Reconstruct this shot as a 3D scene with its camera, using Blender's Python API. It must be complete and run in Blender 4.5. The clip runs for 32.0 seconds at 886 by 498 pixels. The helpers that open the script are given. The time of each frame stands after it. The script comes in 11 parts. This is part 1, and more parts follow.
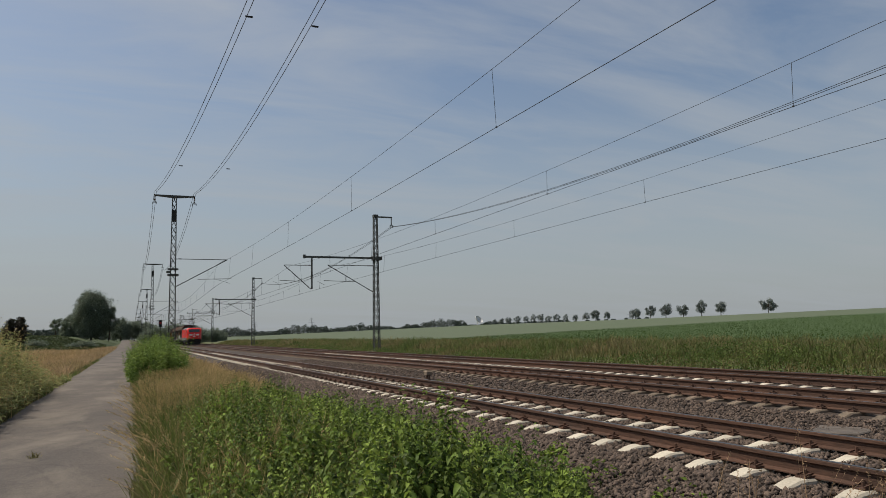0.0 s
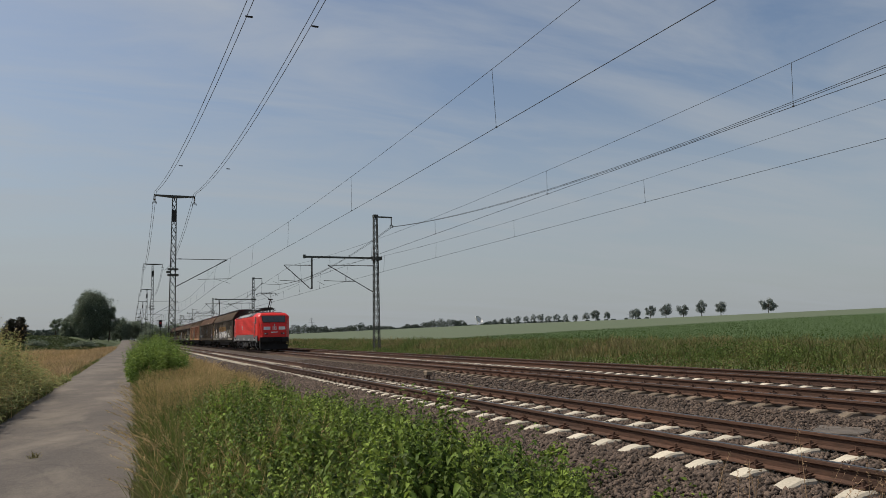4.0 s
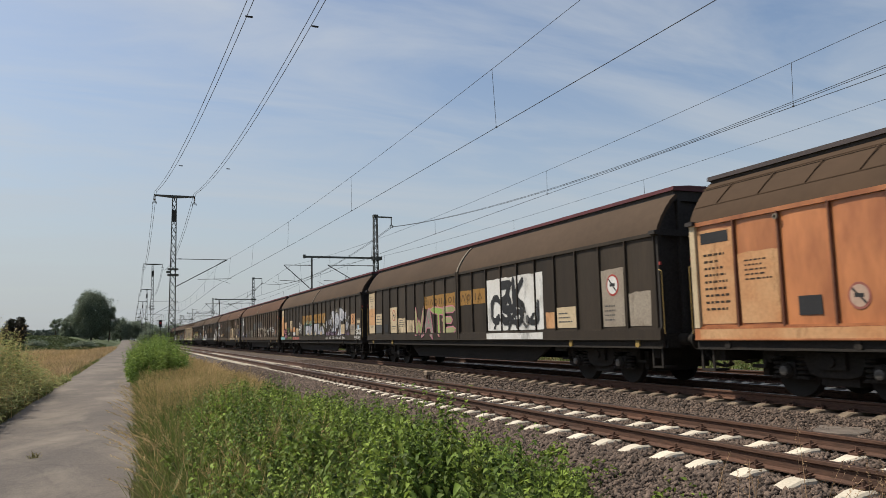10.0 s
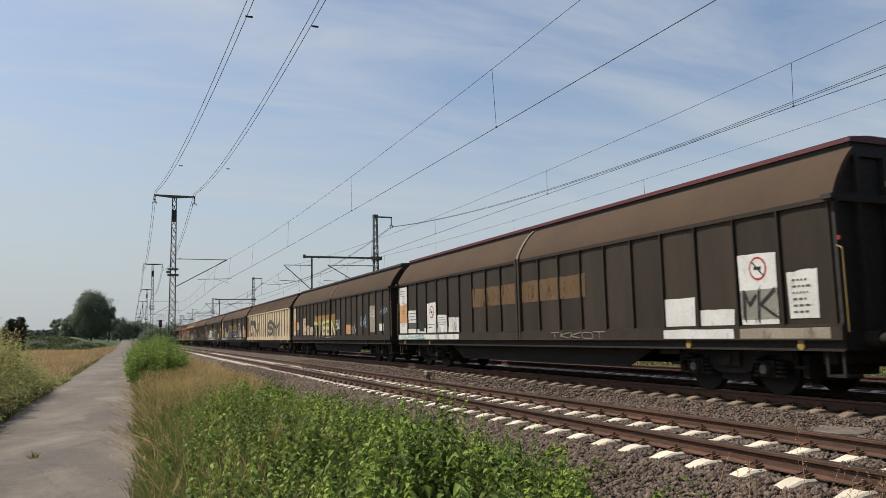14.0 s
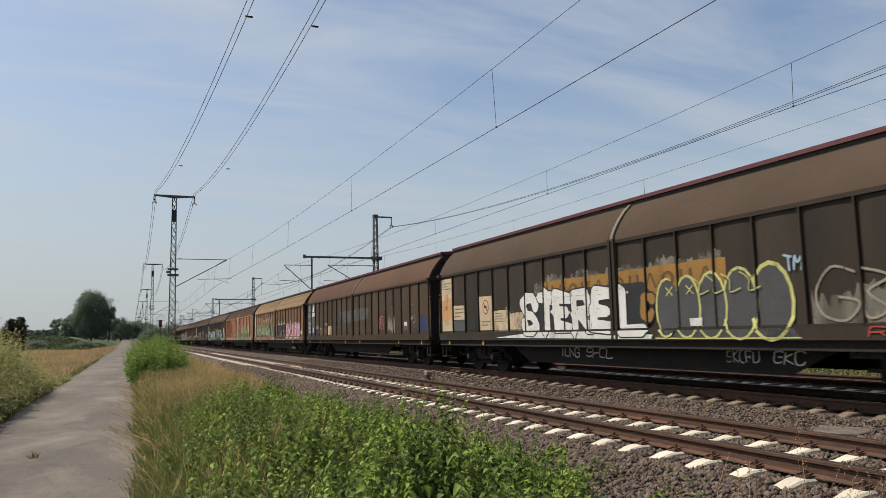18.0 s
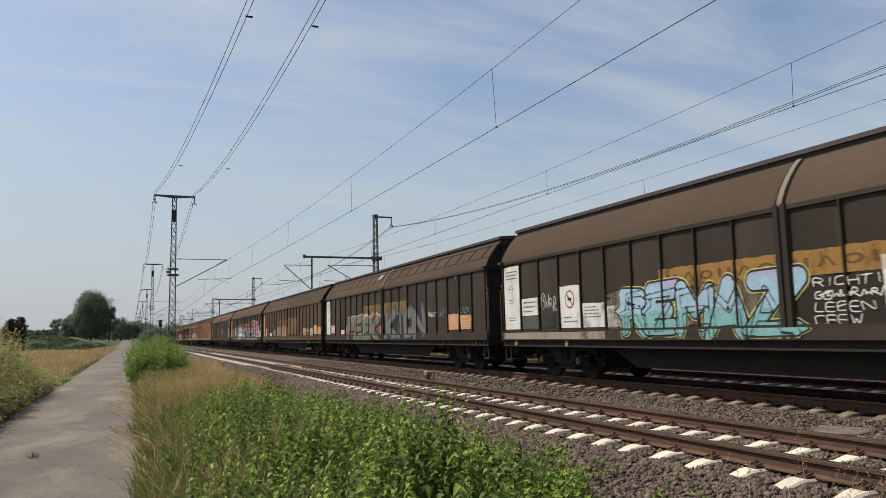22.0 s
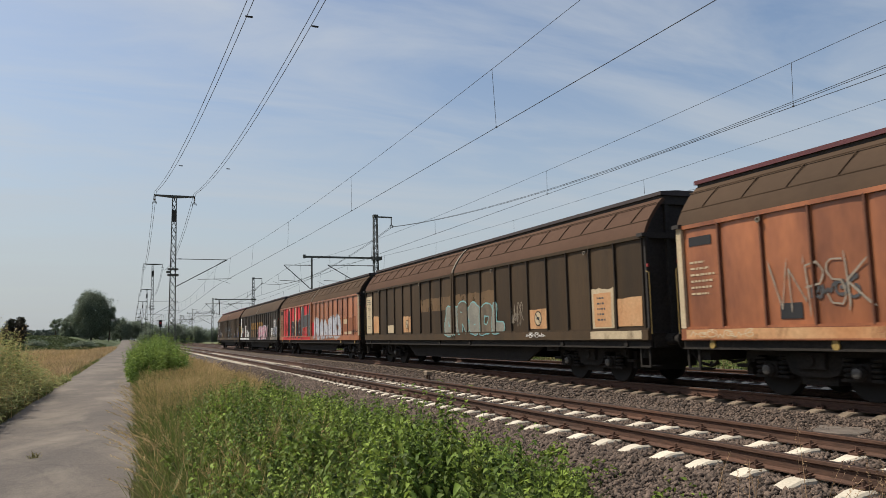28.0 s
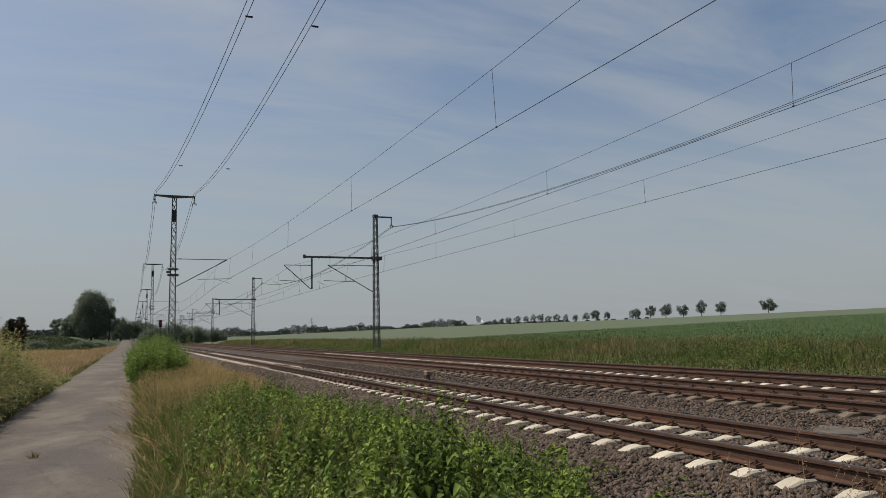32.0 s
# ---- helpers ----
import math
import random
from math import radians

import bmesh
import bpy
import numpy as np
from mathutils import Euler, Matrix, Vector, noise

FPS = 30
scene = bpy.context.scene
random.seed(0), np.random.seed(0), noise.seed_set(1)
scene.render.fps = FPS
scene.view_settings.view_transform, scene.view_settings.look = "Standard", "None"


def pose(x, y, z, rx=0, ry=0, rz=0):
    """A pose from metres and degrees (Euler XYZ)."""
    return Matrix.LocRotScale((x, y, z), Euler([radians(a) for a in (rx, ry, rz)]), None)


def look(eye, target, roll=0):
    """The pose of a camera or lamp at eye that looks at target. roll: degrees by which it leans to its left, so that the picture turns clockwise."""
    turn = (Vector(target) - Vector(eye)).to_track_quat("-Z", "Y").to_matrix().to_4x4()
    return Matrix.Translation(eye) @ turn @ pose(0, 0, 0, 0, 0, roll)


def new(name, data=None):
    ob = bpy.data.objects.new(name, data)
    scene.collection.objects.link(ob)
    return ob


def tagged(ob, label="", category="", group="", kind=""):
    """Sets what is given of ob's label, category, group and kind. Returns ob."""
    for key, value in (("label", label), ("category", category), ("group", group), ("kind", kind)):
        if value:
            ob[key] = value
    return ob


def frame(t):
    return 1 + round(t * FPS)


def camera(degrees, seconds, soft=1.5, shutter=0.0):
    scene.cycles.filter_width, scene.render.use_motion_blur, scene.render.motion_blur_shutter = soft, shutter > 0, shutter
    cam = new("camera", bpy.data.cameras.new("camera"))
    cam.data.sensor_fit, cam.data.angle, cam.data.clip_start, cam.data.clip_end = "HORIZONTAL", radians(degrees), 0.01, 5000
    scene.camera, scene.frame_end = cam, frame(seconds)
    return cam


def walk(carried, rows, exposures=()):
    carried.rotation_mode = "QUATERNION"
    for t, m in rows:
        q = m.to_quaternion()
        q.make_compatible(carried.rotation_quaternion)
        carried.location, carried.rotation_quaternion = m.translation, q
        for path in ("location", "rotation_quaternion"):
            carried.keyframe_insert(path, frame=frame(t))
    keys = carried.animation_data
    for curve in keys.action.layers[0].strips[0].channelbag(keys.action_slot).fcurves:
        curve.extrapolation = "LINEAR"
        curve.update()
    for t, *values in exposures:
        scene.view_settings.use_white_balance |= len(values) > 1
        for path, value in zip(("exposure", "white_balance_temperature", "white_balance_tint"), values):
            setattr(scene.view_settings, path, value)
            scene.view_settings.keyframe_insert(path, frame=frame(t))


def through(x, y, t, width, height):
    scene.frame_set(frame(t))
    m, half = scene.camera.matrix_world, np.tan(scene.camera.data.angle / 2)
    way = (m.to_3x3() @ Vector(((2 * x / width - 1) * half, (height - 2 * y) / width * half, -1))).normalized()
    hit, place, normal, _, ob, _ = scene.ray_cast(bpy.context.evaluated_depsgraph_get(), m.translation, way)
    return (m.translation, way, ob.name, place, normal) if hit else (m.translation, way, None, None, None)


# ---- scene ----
# ---------------------------------------------------------------- camera
cam = camera(63.24, 32.0, soft=0.8, shutter=0.06)
EYE = Vector((0.0, 0.0, 1.28))
YAW, PITCH = 0.408, 0.1161
AIM = EYE + 100 * Vector((math.sin(YAW) * math.cos(PITCH), math.cos(YAW) * math.cos(PITCH), math.sin(PITCH)))
walk(cam, [(0.0, look(EYE, AIM, -1.30)), (32.0, look(EYE, AIM, -1.30))],
     exposures=[(0.0, -0.06, 6750, 9), (4.0, -0.04, 6750, 9), (6.0, 0.03, 6750, 9), (7.2, 0.27, 6750, 9), (9.0, 0.37, 6750, 9), (12.0, 0.41, 6750, 9), (14.0, 0.43, 6750, 9), (17.0, 0.41, 6750, 9), (20.0, 0.4, 6750, 9), (22.0, 0.43, 6750, 9), (25.0, 0.42, 6750, 9), (28.0, 0.38, 6750, 9), (30.6, 0.39, 6750, 9), (31.5, 0.2, 6750, 9), (32.0, -0.06, 6750, 9)])

# ---------------------------------------------------------------- world, sun
SUN_DIR = Vector((-0.46, 0.30, 0.83)).normalized()   # towards the sun
world = bpy.data.worlds.new("world")
scene.world = world
world.use_nodes = True
wt = world.node_tree
wt.nodes.clear()


def world_nodes():
    n, l = wt.nodes, wt.links
    out, bg = n.new("ShaderNodeOutputWorld"), n.new("ShaderNodeBackground")
    sky = n.new("ShaderNodeTexSky")
    sky.sky_type = "NISHITA"
    sky.sun_disc = False
    sky.sun_elevation = math.asin(SUN_DIR.z)
    sky.sun_rotation = math.atan2(SUN_DIR.x, SUN_DIR.y)
    sky.air_density, sky.dust_density, sky.ozone_density = 1.0, 1.6, 1.2
    tc, sep = n.new("ShaderNodeTexCoord"), n.new("ShaderNodeSeparateXYZ")
    l.new(tc.outputs["Generated"], sep.inputs[0])
    add = n.new("ShaderNodeMath")
    add.inputs[1].default_value = 0.12
    l.new(sep.outputs["Z"], add.inputs[0])
    dx, dy = n.new("ShaderNodeMath"), n.new("ShaderNodeMath")
    for d, ax in ((dx, "X"), (dy, "Y")):
        d.operation = "DIVIDE"
        l.new(sep.outputs[ax], d.inputs[0])
        l.new(add.outputs[0], d.inputs[1])
    comb = n.new("ShaderNodeCombineXYZ")
    l.new(dx.outputs[0], comb.inputs[0])
    l.new(dy.outputs[0], comb.inputs[1])
    mapping = n.new("ShaderNodeMapping")
    mapping.inputs["Scale"].default_value = (0.55, 1.7, 1.0)
    mapping.inputs["Rotation"].default_value = (0, 0, 0.5)
    l.new(comb.outputs[0], mapping.inputs[0])
    noi = n.new("ShaderNodeTexNoise")
    noi.inputs["Scale"].default_value = 1.3
    noi.inputs["Detail"].default_value = 7
    noi.inputs["Roughness"].default_value = 0.58
    noi.inputs["Distortion"].default_value = 0.5
    l.new(mapping.outputs[0], noi.inputs["Vector"])
    ramp = n.new("ShaderNodeValToRGB")
    ramp.color_ramp.elements[0].position, ramp.color_ramp.elements[0].color = 0.41, (0, 0, 0, 1)
    ramp.color_ramp.elements[1].position, ramp.color_ramp.elements[1].color = 0.76, (0.68, 0.68, 0.68, 1)
    l.new(noi.outputs["Fac"], ramp.inputs[0])
    mix = n.new("ShaderNodeMix")
    mix.data_type = "RGBA"
    mix.inputs["B"].default_value = (4.3, 4.6, 5.0, 1)
    l.new(ramp.outputs[0], mix.inputs["Factor"])
    l.new(sky.outputs[0], mix.inputs["A"])
    haze = n.new("ShaderNodeMapRange")
    haze.interpolation_type = "SMOOTHSTEP"
    haze.inputs["From Min"].default_value, haze.inputs["From Max"].default_value = 0.42, -0.02
    haze.inputs["To Max"].default_value = 0.85
    l.new(sep.outputs["Z"], haze.inputs["Value"])
    mist = n.new("ShaderNodeMix")
    mist.data_type = "RGBA"
    mist.inputs["B"].default_value = (3.25, 3.62, 4.02, 1)
    l.new(haze.outputs[0], mist.inputs["Factor"])
    l.new(mix.outputs["Result"], mist.inputs["A"])
    bg.inputs["Strength"].default_value = 0.105
    l.new(mist.outputs["Result"], bg.inputs["Color"])
    l.new(bg.outputs[0], out.inputs[0])


world_nodes()
sun = new("sun", bpy.data.lights.new("sun", "SUN"))
sun.data.energy, sun.data.angle, sun.data.color = 3.9, radians(1.0), (1.0, 0.95, 0.86)
sun.matrix_world = look(SUN_DIR * 50, (0, 0, 0))


# ---------------------------------------------------------------- geometry helpers
class Geo:
    """Collects vertices and faces of one mesh."""

    def __init__(self):
        self.v, self.f = [], []

    def add(self, verts, faces):
        o = len(self.v)
        self.v += [tuple(p) for p in verts]
        self.f += [tuple(i + o for i in q) for q in faces]
        return self

    def hexa(self, p):
        """Eight corners: bottom ring, top ring."""
        return self.add(p, [(3, 2, 1, 0), (4, 5, 6, 7), (0, 1, 5, 4), (1, 2, 6, 5), (2, 3, 7, 6), (3, 0, 4, 7)])

    def box(self, x0, x1, y0, y1, z0, z1):
        return self.hexa([(x0, y0, z0), (x1, y0, z0), (x1, y1, z0), (x0, y1, z0), (x0, y0, z1), (x1, y0, z1), (x1, y1, z1), (x0, y1, z1)])

    def chamfer(self, x0, x1, y0, y1, z0, z1, c):
        """A box with its upper edges taken off."""
        a = [(x0, y0, z0), (x1, y0, z0), (x1, y1, z0), (x0, y1, z0)]
        b = [(x0, y0, z1 - c), (x1, y0, z1 - c), (x1, y1, z1 - c), (x0, y1, z1 - c)]
        t = [(x0 + c, y0 + c, z1), (x1 - c, y0 + c, z1), (x1 - c, y1 - c, z1), (x0 + c, y1 - c, z1)]
        f = [(3, 2, 1, 0), (8, 9, 10, 11)]
        for i in range(4):
            j = (i + 1) % 4
            f += [(i, j, j + 4, i + 4), (i + 4, j + 4, j + 8, i + 8)]
        return self.add(a + b + t, f)

    def prism(self, pts, y0, y1, axis="y"):
        """A closed outline of (x, z) swept along y, or of (y, z) along x, or of (x, y) along z."""
        put = {"y": lambda a, b, s: (a, s, b), "x": lambda a, b, s: (s, a, b), "z": lambda a, b, s: (a, b, s)}[axis]
        n = len(pts)
        v = [put(a, b, y0) for a, b in pts] + [put(a, b, y1) for a, b in pts]
        f = [tuple(range(n))[::-1], tuple(range(n, 2 * n))] + [(i, (i + 1) % n, n + (i + 1) % n, n + i) for i in range(n)]
        return self.add(v, f)

    def tube(self, p, q, r, n=6, r2=None):
        p, q = Vector(p), Vector(q)
        d = (q - p).normalized()
        a = d.orthogonal().normalized()
        b = d.cross(a)
        ring = [(math.cos(2 * math.pi * i / n), math.sin(2 * math.pi * i / n)) for i in range(n)]
        r2 = r if r2 is None else r2
        v = [p + (a * c + b * s) * r for c, s in ring] + [q + (a * c + b * s) * r2 for c, s in ring]
        f = [tuple(range(n))[::-1], tuple(range(n, 2 * n))] + [(i, (i + 1) % n, n + (i + 1) % n, n + i) for i in range(n)]
        return self.add(v, f)

    def chain(self, pts, r, n=5):
        for p, q in zip(pts, pts[1:]):
            self.tube(p, q, r, n)
        return self

    def sweep(self, pts, r, n=4):
        """One connected tube along a line of points that runs mainly along y."""
        v, f = [], []
        for k, p in enumerate(pts):
            rr = r[k] if isinstance(r, (list, tuple)) else r
            v += [(p[0] + rr * math.cos(2 * math.pi * i / n), p[1], p[2] + rr * math.sin(2 * math.pi * i / n)) for i in range(n)]
        for k in range(len(pts) - 1):
            for i in range(n):
                f.append((k * n + i, k * n + (i + 1) % n, (k + 1) * n + (i + 1) % n, (k + 1) * n + i))
        return self.add(v, f)

    def turned(self, profile, c, axis="x", n=20):
        """A lathe form: profile of (radius, along) about an axis through c."""
        v, f = [], []
        for r, s in profile:
            for i in range(n):
                a, b = r * math.cos(2 * math.pi * i / n), r * math.sin(2 * math.pi * i / n)
                v.append({"x": (c[0] + s, c[1] + a, c[2] + b), "y": (c[0] + a, c[1] + s, c[2] + b), "z": (c[0] + a, c[1] + b, c[2] + s)}[axis])
        for k in range(len(profile) - 1):
            f += [(k * n + i, k * n + (i + 1) % n, (k + 1) * n + (i + 1) % n, (k + 1) * n + i) for i in range(n)]
        f += [tuple(range(n))[::-1], tuple(range(len(v) - n, len(v)))]
        return self.add(v, f)

    def mesh(self, name, material, smooth=False):
        me = bpy.data.meshes.new(name)
        me.from_pydata(self.v, [], self.f)
        me.materials.append(material)
        b = bmesh.new()
        b.from_mesh(me)
        bmesh.ops.recalc_face_normals(b, faces=b.faces)
        b.to_mesh(me)
        b.free()
        if smooth:
            me.shade_smooth()
            me.set_sharp_from_angle(angle=radians(38))
        return me


def part(name, geo, material, parent=None, label="", smooth=False, bevel=0.0):
    """One mesh object out of a Geo (or a ready mesh), under its thing or part."""
    me = geo.mesh(name, material, smooth) if isinstance(geo, Geo) else geo
    ob = new(name, me)
    if parent:
        ob.parent = parent
    if label:
        ob["label"] = label
    if bevel:
        m = ob.modifiers.new("bevel", "BEVEL")
        m.width, m.segments, m.limit_method = bevel, 2, "ANGLE"
    return ob


def thing(name, label, category, group="", kind="", m=None):
    ob = tagged(new(name), label, category, group, kind)
    ob.empty_display_size = 0.2
    if m is not None:
        ob.matrix_basis = m
    return ob


def bulk(name, verts, faces, material, parent=None):
    """A large mesh out of arrays: verts (n, 3), faces (m, 3 or 4)."""
    verts, faces = np.asarray(verts, np.float32), np.asarray(faces, np.int32)
    me = bpy.data.meshes.new(name)
    k = faces.shape[1]
    me.vertices.add(len(verts))
    me.vertices.foreach_set("co", verts.ravel())
    me.loops.add(faces.size)
    me.loops.foreach_set("vertex_index", faces.ravel())
    me.polygons.add(len(faces))
    me.polygons.foreach_set("loop_start", np.arange(0, faces.size, k, dtype=np.int32))
    me.update(calc_edges=True)
    me.validate()
    me.materials.append(material)
    ob = new(name, me)
    if parent:
        ob.parent = parent
    return ob


rng = np.random.default_rng(7)


def leaf_arrays(pos, size, up=0.5, fold=0.25, slim=0.55, gen=rng):
    """Small folded leaves (4 vertices, 2 triangles each) at the given places."""
    n = len(pos)
    d = gen.normal(size=(n, 3))
    d[:, 2] = d[:, 2] * 0.6 - 0.1
    d /= np.linalg.norm(d, axis=1)[:, None]
    nrm = gen.normal(size=(n, 3)) * (1 - up)
    nrm[:, 2] += up * 1.5
    side = np.cross(d, nrm)
    side /= np.linalg.norm(side, axis=1)[:, None] + 1e-9
    nrm = np.cross(side, d)
    s = (size * gen.uniform(0.6, 1.3, n))[:, None]
    a = pos - d * s * 0.5
    b = pos + d * s * 0.5 - nrm * s * 0.12
    l = pos + side * s * slim * 0.5 + nrm * s * fold * 0.5 - d * s * 0.08
    r = pos - side * s * slim * 0.5 + nrm * s * fold * 0.5 - d * s * 0.08
    v = np.stack([a, l, b, r], 1).reshape(-1, 3)
    i = np.arange(n)[:, None] * 4
    f = np.stack([i + [0, 1, 2], i + [0, 2, 3]], 1).reshape(-1, 3)
    return v, f


def blade_arrays(pos, height, width, lean=0.35, gen=rng):
    """Bent grass blades: 5 vertices, 3 triangles each."""
    n = len(pos)
    a = gen.uniform(0, 2 * np.pi, n)
    h = (height * gen.uniform(0.55, 1.2, n))[:, None]
    w = (width * gen.uniform(0.7, 1.3, n))[:, None]
    out = np.stack([np.cos(a), np.sin(a), np.zeros(n)], 1)
    b = gen.uniform(0, 2 * np.pi, n)
    side = np.stack([np.cos(b), np.sin(b), np.zeros(n)], 1)
    bend = (lean * gen.uniform(0.2, 1.5, n))[:, None]
    z = np.array([0, 0, 1.0])
    mid = pos + z * h * 0.55 + out * h * bend * 0.3
    tip = pos + z * h * (1 - 0.25 * bend) + out * h * bend
    v = np.stack([pos - side * w, pos + side * w, mid - side * w * 0.8, mid + side * w * 0.8, tip], 1).reshape(-1, 3)
    i = np.arange(n)[:, None] * 5
    f = np.stack([i + [0, 1, 3], i + [0, 3, 2], i + [2, 3, 4]], 1).reshape(-1, 3)
    return v, f


def join_arrays(parts):
    vs, fs, o = [], [], 0
    for v, f in parts:
        vs.append(v)
        fs.append(f + o)
        o += len(v)
    return np.concatenate(vs), np.concatenate(fs)


# ---------------------------------------------------------------- materials
TONE = 0.88      # all paints a little deeper, as the sun is strong


def surface(name, color, rough=0.8, metal=0.0, vary=0.25, scale=3.0, fine=40.0, bump=0.15, second=None, amount=0.5, object_random=0.0, island=0.0, spec=0.4, stretch=(1, 1, 1)):
    """Colour with patches of a second colour (coarse noise), fine grain and relief, in the object's own space."""
    m = bpy.data.materials.new(name)
    m.use_nodes = True
    n, l = m.node_tree.nodes, m.node_tree.links
    b = n["Principled BSDF"]
    b.inputs["Roughness"].default_value, b.inputs["Metallic"].default_value = rough, metal
    color = [c * TONE for c in color]
    second = [c * TONE for c in second] if second else None
    b.inputs["Specular IOR Level"].default_value = spec
    tc, info = n.new("ShaderNodeTexCoord"), n.new("ShaderNodeObjectInfo")
    mp = n.new("ShaderNodeMapping")
    mp.inputs["Scale"].default_value = stretch
    l.new(tc.outputs["Object"], mp.inputs[0])
    off = n.new("ShaderNodeVectorMath")
    off.operation = "MULTIPLY_ADD"
    comb = n.new("ShaderNodeCombineXYZ")
    for k in range(3):
        l.new(info.outputs["Random"], comb.inputs[k])
    off.inputs[1].default_value = (37, 53, 71)
    l.new(comb.outputs[0], off.inputs[0])
    l.new(mp.outputs[0], off.inputs[2])
    big, small = n.new("ShaderNodeTexNoise"), n.new("ShaderNodeTexNoise")
    big.inputs["Scale"].default_value, big.inputs["Detail"].default_value, big.inputs["Roughness"].default_value = scale, 5, 0.6
    small.inputs["Scale"].default_value, small.inputs["Detail"].default_value = fine, 4
    l.new(off.outputs[0], big.inputs["Vector"])
    l.new(off.outputs[0], small.inputs["Vector"])
    ramp = n.new("ShaderNodeMapRange")
    ramp.inputs["From Min"].default_value, ramp.inputs["From Max"].default_value = 0.35, 0.68
    l.new(big.outputs["Fac"], ramp.inputs["Value"])
    mul = n.new("ShaderNodeMath")
    mul.operation = "MULTIPLY"
    mul.inputs[1].default_value = amount
    l.new(ramp.outputs[0], mul.inputs[0])
    mix = n.new("ShaderNodeMix")
    mix.data_type = "RGBA"
    sec = second or [c * 0.55 for c in color]
    mix.inputs["A"].default_value, mix.inputs["B"].default_value = (*color, 1), (*sec, 1)
    l.new(mul.outputs[0], mix.inputs["Factor"])
    hsv = n.new("ShaderNodeHueSaturation")
    l.new(mix.outputs["Result"], hsv.inputs["Color"])
    val = n.new("ShaderNodeMapRange")
    val.inputs["To Min"].default_value, val.inputs["To Max"].default_value = 1 - vary, 1 + vary
    val.inputs["From Min"].default_value, val.inputs["From Max"].default_value = 0.3, 0.7
    l.new(small.outputs["Fac"], val.inputs["Value"])
    last = val.outputs[0]
    for source, k in ((info.outputs["Random"], object_random), (None, island)):
        if k:
            if source is None:
                source = n.new("ShaderNodeNewGeometry").outputs["Random Per Island"]
            r = n.new("ShaderNodeMapRange")
            r.inputs["To Min"].default_value, r.inputs["To Max"].default_value = 1 - k, 1 + k
            l.new(source, r.inputs["Value"])
            mm = n.new("ShaderNodeMath")
            mm.operation = "MULTIPLY"
            l.new(last, mm.inputs[0])
            l.new(r.outputs[0], mm.inputs[1])
            last = mm.outputs[0]
    l.new(last, hsv.inputs["Value"])
    l.new(hsv.outputs[0], b.inputs["Base Color"])
    if bump:
        bp = n.new("ShaderNodeBump")
        bp.inputs["Strength"].default_value, bp.inputs["Distance"].default_value = bump, 0.02
        l.new(small.outputs["Fac"], bp.inputs["Height"])
        l.new(bp.outputs[0], b.inputs["Normal"])
    return m


def leafy(name, color, second, rough=0.55, island=0.45, through=0.35, scale=0.6):
    """Leaves: colour varies leaf by leaf and patch by patch; some light passes through."""
    m = bpy.data.materials.new(name)
    m.use_nodes = True
    n, l = m.node_tree.nodes, m.node_tree.links
    b, out = n["Principled BSDF"], n["Material Output"]
    b.inputs["Roughness"].default_value = rough
    b.inputs["Specular IOR Level"].default_value = 0.14
    color, second = [c * TONE for c in color], [c * TONE for c in second]
    geo, tc, noi = n.new("ShaderNodeNewGeometry"), n.new("ShaderNodeTexCoord"), n.new("ShaderNodeTexNoise")
    noi.inputs["Scale"].default_value = scale
    noi.inputs["Detail"].default_value = 3
    l.new(tc.outputs["Object"], noi.inputs["Vector"])
    mr = n.new("ShaderNodeMapRange")
    mr.inputs["From Min"].default_value, mr.inputs["From Max"].default_value = 0.38, 0.62
    l.new(noi.outputs["Fac"], mr.inputs["Value"])
    mix = n.new("ShaderNodeMix")
    mix.data_type = "RGBA"
    mix.inputs["A"].default_value, mix.inputs["B"].default_value = (*color, 1), (*second, 1)
    l.new(mr.outputs[0], mix.inputs["Factor"])
    r = n.new("ShaderNodeMapRange")
    r.inputs["To Min"].default_value, r.inputs["To Max"].default_value = 1 - island, 1 + island
    l.new(geo.outputs["Random Per Island"], r.inputs["Value"])
    hsv = n.new("ShaderNodeHueSaturation")
    l.new(r.outputs[0], hsv.inputs["Value"])
    l.new(mix.outputs["Result"], hsv.inputs["Color"])
    l.new(hsv.outputs[0], b.inputs["Base Color"])
    tr, ms = n.new("ShaderNodeBsdfTranslucent"), n.new("ShaderNodeMixShader")
    l.new(hsv.outputs[0], tr.inputs["Color"])
    ms.inputs[0].default_value = through
    l.new(b.outputs[0], ms.inputs[1])
    l.new(tr.outputs[0], ms.inputs[2])
    l.new(ms.outputs[0], out.inputs[0])
    return m


def glass(name, tint=(0.03, 0.035, 0.04), rough=0.05):
    m = bpy.data.materials.new(name)
    m.use_nodes = True
    b = m.node_tree.nodes["Principled BSDF"]
    b.inputs["Base Color"].default_value = (*tint, 1)
    b.inputs["Roughness"].default_value = rough
    b.inputs["Specular IOR Level"].default_value = 0.7
    return m


